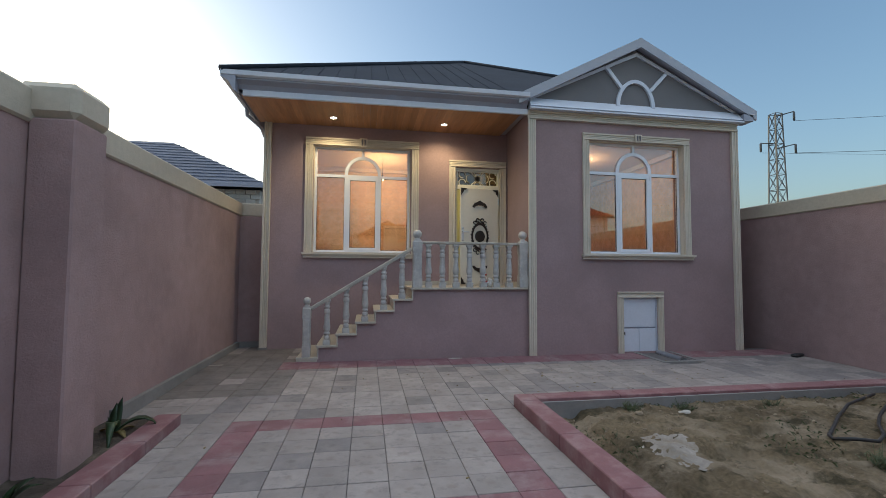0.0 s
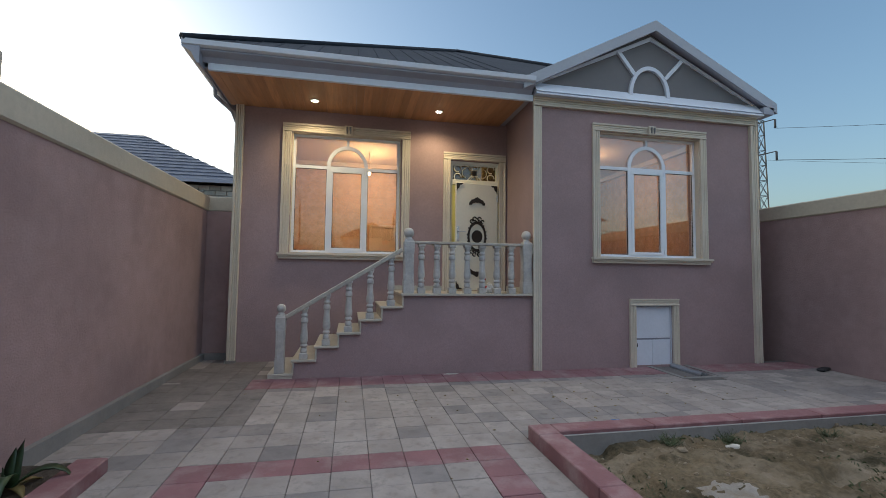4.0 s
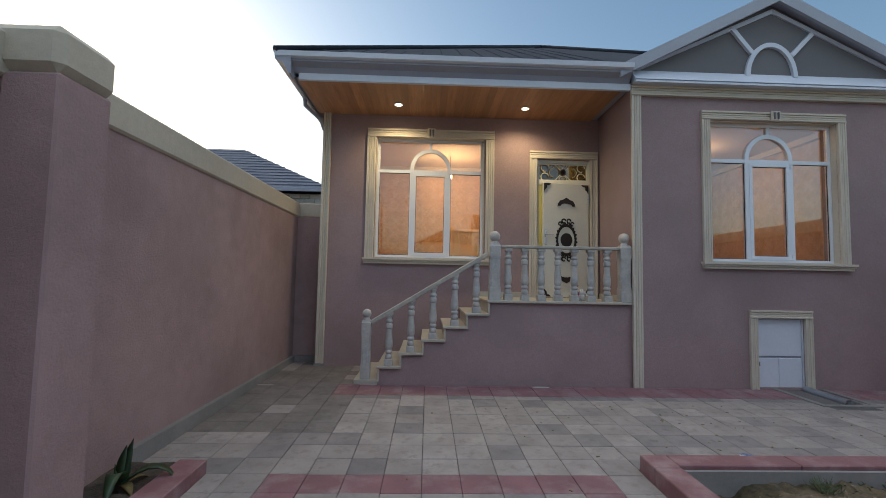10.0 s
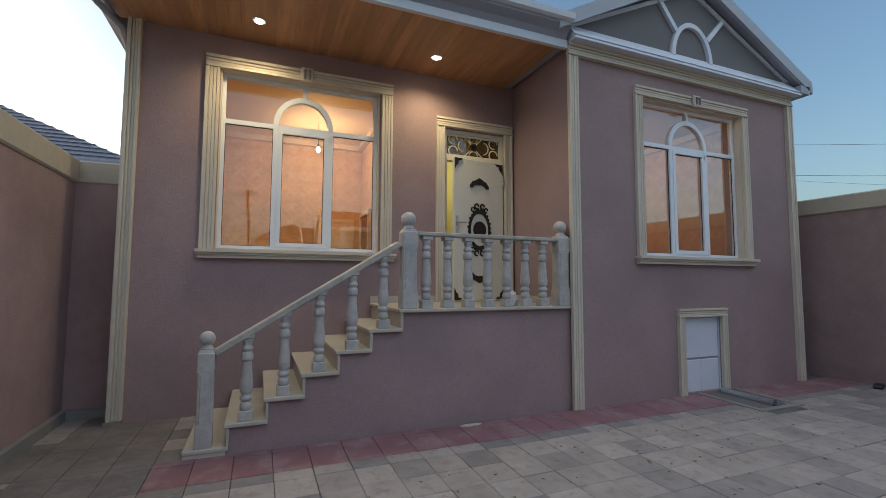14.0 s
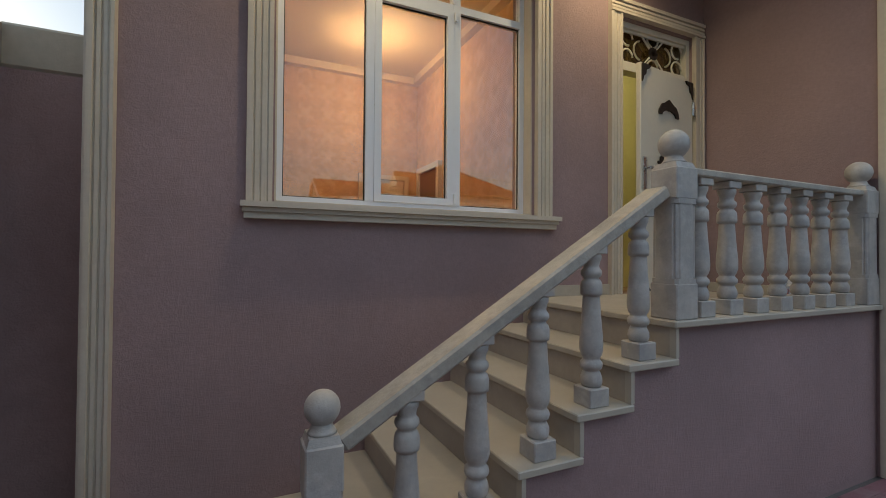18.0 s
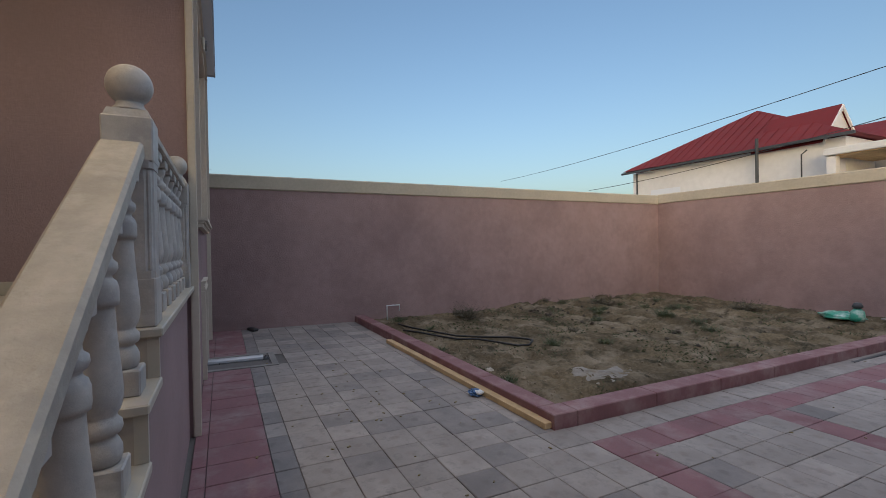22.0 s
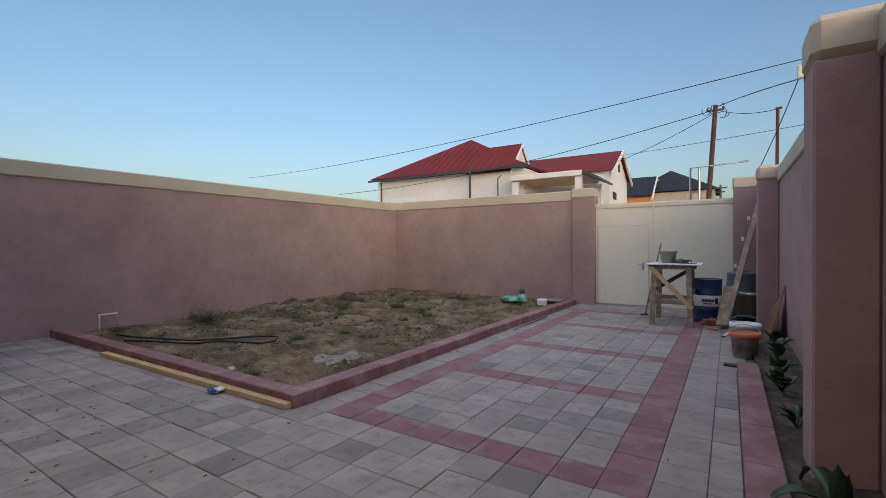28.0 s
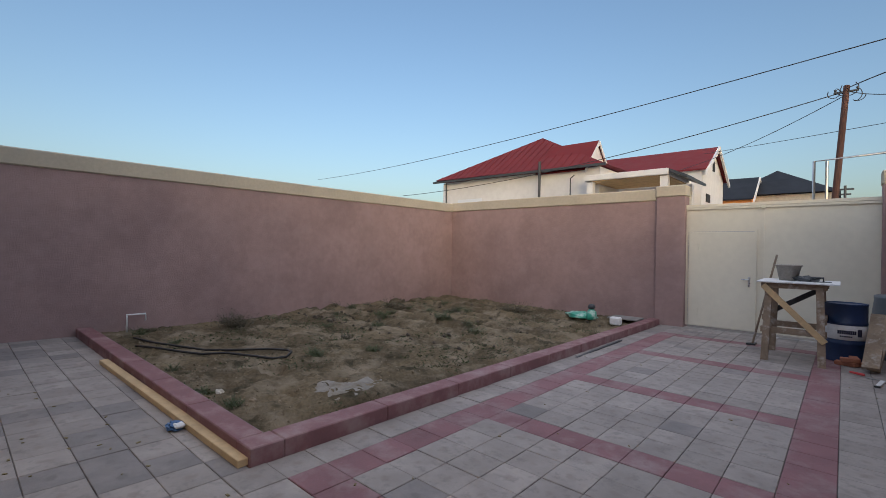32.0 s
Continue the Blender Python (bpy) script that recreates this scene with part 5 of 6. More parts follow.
part("spike", tube(bmesh.new(), (-2.73, -5.0, 5.46), (-2.73, -5.0, 5.56), 0.015, 0.005, n=6), STEEL_DARK, pole2)
part("meter_box", box(bmesh.new(), -2.67, -2.57, -5.06, -4.94, 4.98, 5.28, bevel=0.015), GATE_CREAM, pole2)
pole3 = thing("utility_pole", "thin rusty steel pole", "utility pole", place=(-0.58, 0, -0.1))
part("post", tube(bmesh.new(), (-2.44, -11, -0.2), (-2.48, -11, 6.12), 0.055, 0.05, n=8), POLE_WOOD, pole3)
part("arm", tube(bmesh.new(), (-2.60, -11, 6.12), (-2.42, -11, 6.12), 0.04, n=6), POLE_WOOD, pole3)
pole4 = thing("utility_pole", "far dark steel pole top with crossarms", "utility pole", place=FAR)
part("post", tube(bmesh.new(), (-1.1, -22, -0.2), (-1.1, -22, 5.0), 0.06, n=6), STEEL_DARK, pole4)
part("crossarm", boxes((-1.42, -0.78, -22.04, -21.96, 4.78, 4.86), (-1.32, -0.88, -22.04, -21.96, 4.55, 4.62)), STEEL_DARK, pole4)
P1, P2, P3 = Vector((-1.27, -11.1, 6.29)), Vector((-3.13, -5.0, 5.60)), Vector((-3.06, -11.0, 6.0))   # heads of the poles
wire("overhead_cable", P2, (27.3, -11.6, 6.3), 0.35)
wire("overhead_cable", P1, (18.3, -11.7, 4.55), 0.45, 0.016)
wire("overhead_cable", P1 - Vector((0, 0, 0.1)), (4.8, -17.5, 5.5), 0.2)
wire("overhead_cable", P1 + Vector((0, 0, 0.08)), P2 - Vector((0, 0, 0.42)), -0.05, 0.016)
wire("overhead_cable", P1, P3, 0.15)
wire("overhead_cable", (3.8, -17.7, 6.2), (-9.2, -10.1, 5.7), 0.1)
wire("overhead_cable", P2 - Vector((-0.13, 0, 0.42)), (-2.3, -9.0, 3.4), 0.1)
wire("overhead_cable", P2, (-14.0, -4.0, 5.9), 0.1)
wire("overhead_cable", (65.7, 58.4, 25.5), (160, 10, 27), 1.5, 0.028)
wire("overhead_cable", (65.8, 58.4, 20.4), (160, 10, 21), 1.5, 0.035)
wire("overhead_cable", (62.5, 61.3, 21.0), (160, 14, 17), 1.5, 0.02)
rail = thing("gas_pipe", "grey overhead gas pipe frame beyond the gate", "pipe", place=FAR)
bm = path_tube(bmesh.new(), [(-0.55, -7, -0.2), (-0.55, -7, 3.88), (-1.95, -7, 3.95)], 0.03, 8)
part("pipe", bm, MIRROR, rail)
part("pipe", tube(bmesh.new(), (-0.78, -7, -0.2), (-0.78, -7, 3.86), 0.03, n=8), MIRROR, rail)

# ---- sawhorse work table by the gate ----
DX, DY = -0.17, -0.30
table = thing("trestle_table", "rough timber builder's trestle with a white board top", "work table", place=(DX, DY, 0))
tx0, tx1, ty0, ty1, tz = -0.95, -0.17, -2.50, -1.64, 1.24
for x, y in ((tx0 + 0.05, ty1), (tx1 - 0.06, ty1), (tx0 + 0.05, ty0), (tx1 - 0.06, ty0)):
    dy = 0.06 if y == ty1 else -0.06
    bm = bmesh.new()
    prism(bm, [(x - 0.045, y + dy - 0.04), (x + 0.045, y + dy - 0.04), (x + 0.045, y + dy + 0.04), (x - 0.045, y + dy + 0.04)], 0, tz - 0.06, "z")
    for v in bm.verts:
        if v.co.z > 0.5:
            v.co.y -= dy
            v.co.x += 0.04 if x < -0.6 else -0.04
    part("leg", bm, TIMBER, table)
for y in (ty1, ty0):
    part("rail", box(bmesh.new(), tx0, tx1, y - 0.02, y + 0.025, 0.42, 0.51, bevel=0.004), TIMBER, table)
    part("top_rail", box(bmesh.new(), tx0, tx1, y - 0.025, y + 0.03, tz - 0.14, tz - 0.062, bevel=0.004), TIMBER, table)
for x in (tx0 + 0.03, tx1 - 0.03):
    part("rail", box(bmesh.new(), x - 0.02, x + 0.02, ty0 + 0.03, ty1 - 0.03, 0.60, 0.68, bevel=0.004), TIMBER, table)
bm = bmesh.new()
a, b = Vector((tx1 - 0.03, ty1 + 0.07, tz - 0.10)), Vector((tx0 + 0.02, ty1 + 0.09, 0.36))
box(bm, -0.5, 0.5, -0.02, 0.02, -0.04, 0.04, m=Matrix.Translation((a + b) / 2) @ (a - b).to_track_quat("X", "Z").to_matrix().to_4x4() @ Matrix.Diagonal(((a - b).length, 1, 1, 1)))
part("brace", bm, PALE_TIMBER, table)
bm = bmesh.new()
a, b = Vector((tx0 + 0.02, ty0 - 0.05, tz - 0.12)), Vector((tx1, ty0 - 0.05, 0.62))
box(bm, -0.5, 0.5, -0.02, 0.02, -0.04, 0.04, m=Matrix.Translation((a + b) / 2) @ (a - b).to_track_quat("X", "Z").to_matrix().to_4x4() @ Matrix.Diagonal(((a - b).length, 1, 1, 1)))
part("brace", bm, STEEL_DARK, table)
part("top_board", box(bmesh.new(), tx0 - 0.13, tx1 + 0.05, ty0 - 0.02, ty1 + 0.10, tz - 0.06, tz - 0.035, bevel=0.005), WHITE_PLASTIC, table, "pale dusty board")


def bucket(x, y, z, r0, r1, h, material, label, rim=None, handle=None, name="bucket"):
    ob = thing(name, label, "bucket", place=(DX + x, DY + y, z))
    prof = [(r0, 0.0), (r1, h), (r1 + 0.012, h), (r1 + 0.012, h - 0.02), (r1 - 0.01, h - 0.005), (r1 - 0.012, h - 0.01), (r0 - 0.01, 0.015)]
    part("shell", lathe(bmesh.new(), prof, 22), material, ob)
    if rim:
        part("rim", lathe(bmesh.new(), [(r1 + 0.014, h - 0.05), (r1 + 0.022, h - 0.045), (r1 + 0.024, h + 0.008), (r1 - 0.02, h + 0.010), (r1 - 0.02, h - 0.004)], 22), rim, ob)
    if handle:
        bm = bmesh.new()
        pts = [((r1 + 0.02) * math.cos(math.pi * k / 14), -0.06 - 0.10 * math.sin(math.pi * k / 14), h - 0.03 + 0.13 * math.sin(math.pi * k / 14)) for k in range(15)]
        path_tube(bm, pts, 0.006, 5)
        part("handle", bm, handle, ob)
    return ob


bucket(-0.47, -2.05, tz - 0.034, 0.115, 0.165, 0.24, GREY_BUCKET, "grey mortar-stained builder's bucket on the work table")
trowel = thing("trowel", "dark plastering trowel lying on the work table", "trowel", place=(DX - 0.82, DY - 1.85, tz - 0.03), turn=25)
part("blade", box(bmesh.new(), -0.16, 0.12, -0.055, 0.055, 0.0, 0.006), STEEL_DARK, trowel)
part("handle", path_tube(bmesh.new(), [(-0.08, 0, 0.006), (-0.08, 0, 0.06), (0.08, 0, 0.065), (0.08, 0, 0.006)], 0.012, 6), STEEL_DARK, trowel)
rag = thing("rag", "dark crumpled rag on the work table", "rag", place=(DX - 0.68, DY - 2.0, tz - 0.034))
bm = bmesh.new()
bmesh.ops.create_icosphere(bm, subdivisions=3, radius=1.0)
for v in bm.verts:
    n_ = 1 + 0.4 * noise.noise(v.co * 2.1)
    v.co = Vector((v.co.x * 0.16 * n_, v.co.y * 0.11 * n_, max(0.0, (v.co.z + 0.55) * 0.05 * n_)))
part("cloth", bm, STEEL_DARK, rag)
pitch = thing("digging_bar", "long wooden-handled garden hoe leaning on the trestle", "hoe", place=(DX, DY, 0))
part("handle", tube(bmesh.new(), (0.07, -2.80, 0.03), (-0.27, -2.62, 1.60), 0.017, n=7), TIMBER, pitch)
part("blade", prism(bmesh.new(), [(0.02, -2.90), (0.16, -2.86), (0.16, -2.72), (0.03, -2.74)], 0.0, 0.03, "z"), STEEL_DARK, pitch)

drum = thing("oil_drum", "dark blue steel drum with a white label band", "drum", place=(DX - 1.145, DY - 2.52, 0))
DS = 0.255 / 0.285
prof = [(0.285, 0.0), (0.292, 0.01), (0.285, 0.03), (0.285, 0.27), (0.297, 0.285), (0.285, 0.30), (0.285, 0.57), (0.297, 0.585), (0.285, 0.60), (0.285, 0.85), (0.293, 0.868), (0.293, 0.88), (0.275, 0.88), (0.272, 0.86)]
part("shell", lathe(bmesh.new(), [(r * DS, z) for r, z in prof], 28), DRUM_BLUE, drum)
part("label_band", lathe(bmesh.new(), [(0.2565, 0.34), (0.258, 0.341), (0.258, 0.559), (0.2565, 0.56)], 28), WHITE_PLASTIC, drum, "white printed band")
bm = bmesh.new()
for k in range(9):
    a = radians(72 + k * 5.4)
    w, h0, h1 = 0.011, 0.43, 0.485
    box(bm, -w, w, -0.001, 0.001, h0, h1, m=Matrix.Translation((0.2595 * math.cos(a), 0.2595 * math.sin(a), 0)) @ Matrix.Rotation(a - math.pi / 2, 4, "Z"))
for k in range(6):
    a = radians(78 + k * 5.4)
    box(bm, -0.010, 0.010, -0.001, 0.001, 0.385, 0.405, m=Matrix.Translation((0.2595 * math.cos(a), 0.2595 * math.sin(a), 0)) @ Matrix.Rotation(a - math.pi / 2, 4, "Z"))
box(bm, -0.03, 0.03, -0.001, 0.001, 0.40, 0.51, m=Matrix.Translation((0.2595 * math.cos(radians(128)), 0.2595 * math.sin(radians(128)), 0)) @ Matrix.Rotation(radians(38), 4, "Z"))
part("print", bm, PRINT, drum, "dark unreadable lettering bars")
drum2 = thing("plastic_barrel", "grey-blue plastic barrel with a dark lid", "barrel", place=(DX - 1.76, DY - 3.20, 0))
prof = [(0.26, 0.0), (0.29, 0.05), (0.30, 0.25), (0.305, 0.30), (0.30, 0.35), (0.30, 0.65), (0.305, 0.70), (0.30, 0.75), (0.28, 0.93), (0.285, 0.95), (0.285, 0.99), (0.26, 1.0)]
part("shell", lathe(bmesh.new(), prof, 26), DRUM_GREY, drum2)
barrel3 = thing("plastic_barrel", "dark grey plastic barrel behind the leaning plank", "barrel", place=(DX - 1.97, DY - 3.62, 0))
part("shell", lathe(bmesh.new(), [(r * 0.92, z * 0.96) for r, z in prof], 26), DRUM_GREY, barrel3)
part("lid_rag", box(bmesh.new(), -0.10, 0.04, -0.05, 0.06, 1.0, 1.035, bevel=0.012), RED_PLASTIC, drum2, "red plastic lid scrap")
bin_ = bucket(-1.86, -2.75, 0.12, 0.20, 0.25, 0.50, GREY_BUCKET, "grey zinc tub beside the barrels", rim=MIRROR, name="tub")
bag2 = thing("rubble_sack", "black rubble sack standing by the wall", "sack", place=(DX - 2.08, DY - 2.72, 0))
bm = bmesh.new()
bmesh.ops.create_icosphere(bm, subdivisions=3, radius=1.0)
for v in bm.verts:
    n_ = 1 + 0.25 * noise.noise(v.co * 1.7)
    v.co = Vector((v.co.x * 0.20 * n_, v.co.y * 0.20 * n_, max(0.0, (v.co.z + 0.9) * 0.44 * n_)))
part("sack", bm, BLACK, bag2)
plank = thing("plank", "long dusty timber plank leaning against the gate post", "plank", place=(DX, DY, 0))
a, b = Vector((-1.45, -1.75, 0.03)), Vector((-2.10, -3.93, 2.62))
bm = box(bmesh.new(), -0.5, 0.5, -0.05, 0.05, -0.018, 0.018, m=Matrix.Translation((a + b) / 2) @ (b - a).to_track_quat("X", "Z").to_matrix().to_4x4() @ Matrix.Diagonal(((b - a).length, 1, 1, 1)))
part("board", bm, TIMBER, plank)
for t in (0.42, 0.63, 0.80):
    p = a.lerp(b, t) + Vector((0.10, 0.05, 0.03))
    part("clip", box(bmesh.new(), p.x - 0.02, p.x + 0.03, p.y - 0.02, p.y + 0.02, p.z - 0.04, p.z + 0.04, bevel=0.004), WHITE_PLASTIC, plank, "white plastic clip")
plank2 = thing("plank", "short mortar-stained plank propped on the barrels", "plank", place=(DX, DY, 0))
a, b = Vector((-1.40, -1.62, 0.08)), Vector((-1.52, -2.62, 0.72))
bm = box(bmesh.new(), -0.5, 0.5, -0.09, 0.09, -0.02, 0.02, m=Matrix.Translation((a + b) / 2) @ (b - a).to_track_quat("X", "Z").to_matrix().to_4x4() @ Matrix.Diagonal(((b - a).length, 1, 1, 1)))
part("board", bm, TIMBER, plank2)
sheet = thing("plywood_sheet", "brown torn plywood sheet leaning on the yard wall", "plywood", place=(DX, DY, 0))
bm = bmesh.new()
prism(bm, [(-1.75, 0.05), (-0.45, 0.05), (-0.55, 0.35), (-0.80, 0.62), (-0.98, 1.02), (-1.04, 1.02), (-1.12, 0.66), (-1.55, 0.50), (-1.70, 0.30)], -2.02, -2.005, "x")
for v in bm.verts:
    v.co.x -= 0.30 * v.co.z
part("panel", bm, mat("brown_plywood", (0.17, 0.09, 0.05), 0.8, vary=0.2, big=3, small=20, bump=0.2), sheet)
bucket(-1.72, 0.05, 0.0, 0.155, 0.185, 0.38, WHITE_PLASTIC, "white plastic paint bucket with a pale lid", rim=WHITE_PLASTIC, handle=BLUE_PLASTIC)
bucket(-1.70, 0.62, 0.0, 0.14, 0.175, 0.33, SMEARED, "grey paint-smeared bucket with an orange rim", rim=ORANGE_PLASTIC, handle=MIRROR)
blk_board = thing("board", "black rubber board lying across the kerb end", "board", place=(DX - 1.70, DY + 1.33, 0.0), turn=-6)
part("board", box(bmesh.new(), -0.22, 0.24, -0.05, 0.05, 0.0, 0.03, bevel=0.004), BLACK, blk_board)
bricks = random.Random(5)
for k in range(5):
    br = thing("brick", "loose broken orange brick on the paving", "brick", group="loose bricks", place=(DX - 1.24 + bricks.uniform(-0.12, 0.12), DY - 2.12 + bricks.uniform(-0.08, 0.12), 0.0 if k < 3 else 0.062), turn=bricks.uniform(0, 180))
    part("block", box(bmesh.new(), -0.10, 0.08 + 0.03 * (k % 2), -0.05, 0.05, 0.0, 0.06, bevel=0.008), BRICK, br)
tool = thing("hand_tool", "pointing trowel with a red handle lying on the paving", "trowel", place=(DX - 1.32, DY - 1.35, 0.0), turn=-25)
part("handle", tube(bmesh.new(), (-0.02, 0, 0.03), (0.14, 0, 0.035), 0.018, 0.014, n=8), RED_PLASTIC, tool, "red plastic handle")
part("blade", prism(bmesh.new(), [(-0.02, -0.01), (-0.06, -0.05), (-0.22, 0.0), (-0.06, 0.05), (-0.02, 0.01)], 0.004, 0.009, "z"), MIRROR, tool)
lev = thing("spirit_level", "white spirit level lying on the paving", "level", place=(DX - 1.47, DY - 1.0, 0.0), turn=80)
part("bar", box(bmesh.new(), -0.20, 0.18, -0.025, 0.025, 0.0, 0.022, bevel=0.004), WHITE_PLASTIC, lev)
part("end_cap", box(bmesh.new(), 0.181, 0.215, -0.028, 0.028, 0.0, 0.026, bevel=0.004), BLACK, lev)


# ---- plants ----
def leaf_blade(bm, base, yaw, length, width, lift, droop, thick=0.008, n=7):
    """A fleshy leaf that rises from base and arches over."""
    d = Vector((math.cos(yaw), math.sin(yaw), 0))
    side = Vector((-d.y, d.x, 0))
    rows_ = []
    for k in range(n + 1):
        t = k / n
        ang = lift - droop * t * t
        p = Vector(base) + d * (length * t * math.cos(lift - droop * t * 0.5)) + Vector((0, 0, length * t * math.sin(ang * 0.6 + lift * 0.4)))
        w = width * (0.35 + 0.9 * math.sin(math.pi * min(1, 0.18 + t * 0.80)) ) * (1 - t ** 4)
        rows_.append((p + side * w * 0.5 + Vector((0, 0, w * 0.2)), p + Vector((0, 0, -thick)), p - side * w * 0.5 + Vector((0, 0, w * 0.2)), p + Vector((0, 0, thick))))
    vs = [[bm.verts.new(q) for q in r] for r in rows_]
    for a, b in zip(vs, vs[1:]):
        for q in range(4):
            bm.faces.new((a[q], a[(q + 1) % 4], b[(q + 1) % 4], b[q])).smooth = True
    bm.faces.new(vs[0])
    bm.faces.new(list(reversed(vs[-1])))


agave = thing("agave", "low agave with dark green arching leaves at the wall", "plant", place=(-2.20, 4.60, 0.06))
for yaw, ln, wd, lift, droop in ((-70, 0.44, 0.085, 58, 120), (70, 0.32, 0.08, 82, 10), (110, 0.27, 0.075, 84, 16), (15, 0.42, 0.085, 46, 110), (160, 0.16, 0.07, 74, 30)):
    bm = bmesh.new()
    leaf_blade(bm, (0, 0, 0), radians(yaw), ln, wd, radians(lift), radians(droop))
    part("leaf", bm, LEAF, agave)
for k, yaw in enumerate((-40, 60, 150)):
    bm = bmesh.new()
    leaf_blade(bm, (0, 0, 0), radians(yaw), 0.22, 0.06, radians(15), radians(40))
    part("dry_leaf", bm, LEAF_DRY, agave, "withered brown leaf")


def leafy(name, x, y, count, height, label, seed, wide=0.09):
    ob = thing(name, label, "plant", place=(x, y, 0.05))
    r_ = random.Random(seed)
    for k in range(count):
        bm = bmesh.new()
        yaw = r_.uniform(0, 360)
        hh = height * r_.uniform(0.3, 1.0)
        tube(bm, (0, 0, 0), (0.05 * math.cos(radians(yaw)), 0.05 * math.sin(radians(yaw)), hh * 0.75), 0.008, 0.005, n=5)
        leaf_blade(bm, (0.05 * math.cos(radians(yaw)), 0.05 * math.sin(radians(yaw)), hh * 0.7), radians(yaw), r_.uniform(0.11, 0.20), wide * r_.uniform(0.8, 1.3), radians(r_.uniform(40, 85)), radians(r_.uniform(10, 60)), 0.003)
        part("leaf", bm, LEAF, ob)
    return ob


leafy("shrub", -2.20, 0.75, 8, 0.42, "leafy dark green seedling in the soil strip", 11, 0.11)
leafy("shrub", -2.16, 1.55, 9, 0.22, "low dark green plant in the soil strip", 12)
leafy("shrub", -2.14, 2.15, 14, 0.17, "bushy low dark green plant in the soil strip", 13)
leafy("shrub", -2.16, 3.20, 7, 0.14, "small green plant in the soil strip", 14, 0.06)


def weed(x, y, size, count, material, seed, label):
    ob = thing("weed", label, "weed", group="garden weeds", place=(x, y, soil_z(x, y) - 0.02))
    r_ = random.Random(seed)
    bm = bmesh.new()
    for k in range(count):
        yaw, ln = r_.uniform(0, 2 * math.pi), size * r_.uniform(0.5, 1.0)
        ox, oy = r_.gauss(0, size * 0.30), r_.gauss(0, size * 0.25)
        tip = Vector((ox + ln * 0.6 * math.cos(yaw), oy + ln * 0.6 * math.sin(yaw), ln * r_.uniform(0.4, 0.9)))
        tube(bm, (ox, oy, 0), tip, 0.003, 0.0015, n=3)
        for j in range(6):
            t = r_.uniform(0.4, 1.0)
            p = Vector((ox, oy, 0)).lerp(tip, t)
            a2 = r_.uniform(0, 2 * math.pi)
            d, u = Vector((math.cos(a2), math.sin(a2), r_.uniform(-0.2, 0.6))) * size * 0.11, Vector((-math.sin(a2), math.cos(a2), 0)) * size * 0.022
            bm.faces.new([bm.verts.new(q) for q in (p, p + d * 0.5 + u, p + d, p + d * 0.5 - u)])
    part("foliage", bm, material, ob)


for k, (x, y, s, c, m_) in enumerate(((7.0, 2.9, 0.34, 60, STRAW), (7.0, -0.9, 0.32, 50, STRAW), (4.8, -2.9, 0.34, 60, STRAW), (4.9, -0.4, 0.28, 60, WEED), (5.9, 0.3, 0.24, 40, WEED), (6.3, 4.1, 0.18, 40, WEED), (3.0, 4.62, 0.16, 40, WEED), (3.7, 4.66, 0.20, 45, WEED), (4.8, 4.6, 0.16, 30, WEED), (3.9, 2.2, 0.18, 34, WEED), (4.9, 2.0, 0.15, 25, STRAW), (6.0, 1.6, 0.2, 30, WEED), (7.4, 4.3, 0.22, 45, WEED), (3.9, 0.6, 0.15, 25, WEED), (5.6, -1.6, 0.2, 30, STRAW), (4.2, 3.0, 0.22, 50, WEED), (6.6, -2.4, 0.22, 35, WEED), (3.3, -0.8, 0.14, 20, STRAW))):
    weed(x, y, s * (1.35 if m_ is STRAW else 0.85), int(c * 2.0), m_, 40 + k, "dry straw-coloured weed tuft in the bare soil" if m_ is STRAW else "low grey-green weed in the bare soil")

rows_rng = random.Random(33)
for k in range(26):
    row = k % 5
    x, y = rows_rng.uniform(3.4, 7.6), 0.9 - row * 0.68 + rows_rng.uniform(-0.12, 0.12)
    if k % 6 == 0:
        x, y = 7.75, rows_rng.uniform(-3.5, 4.2)
    weed(x, y, rows_rng.uniform(0.10, 0.22), rows_rng.randint(26, 60), STRAW if k % 6 == 0 else WEED, 80 + k, "dry straw-coloured weed tuft at the wall foot" if k % 6 == 0 else "low grey-green weed on a furrow of the bed")

r_ = random.Random(21)
bm = bmesh.new()
for k in range(420):
    x, y = r_.uniform(2.0, 7.8), r_.uniform(-4.0, 4.8)
    if r_.random() < 0.4:
        x, y = r_.uniform(2.0, 5.0), r_.uniform(2.2, 4.8)
    s = r_.uniform(0.005, 0.016) * (2.2 if r_.random() < 0.06 else 1)
    m_ = Matrix.Translation((x, y, soil_z(x, y) + s * 0.2)) @ Euler((r_.uniform(0, 3), r_.uniform(0, 3), 0)).to_matrix().to_4x4() @ Matrix.Diagonal((s, s * r_.uniform(0.6, 1.2), s * r_.uniform(0.4, 0.8), 1))
    bmesh.ops.create_icosphere(bm, subdivisions=1, radius=1.0, matrix=m_)
for k in range(260):
    x, y = r_.uniform(2.0, 3.2), r_.uniform(-3.8, 4.8)
    if k % 2:
        x, y = r_.uniform(2.0, 7.8), 4.72 - abs(r_.gauss(0, 0.25))
    s = r_.uniform(0.006, 0.026)
    m_ = Matrix.Translation((x, y, soil_z(x, y) + s * 0.1)) @ Euler((r_.uniform(0, 3), r_.uniform(0, 3), 0)).to_matrix().to_4x4() @ Matrix.Diagonal((s, s * r_.uniform(0.6, 1.2), s * r_.uniform(0.4, 0.8), 1))
    bmesh.ops.create_icosphere(bm, subdivisions=1, radius=1.0, matrix=m_)
crust, n0 = bmesh.new(), 22
rings_ = []
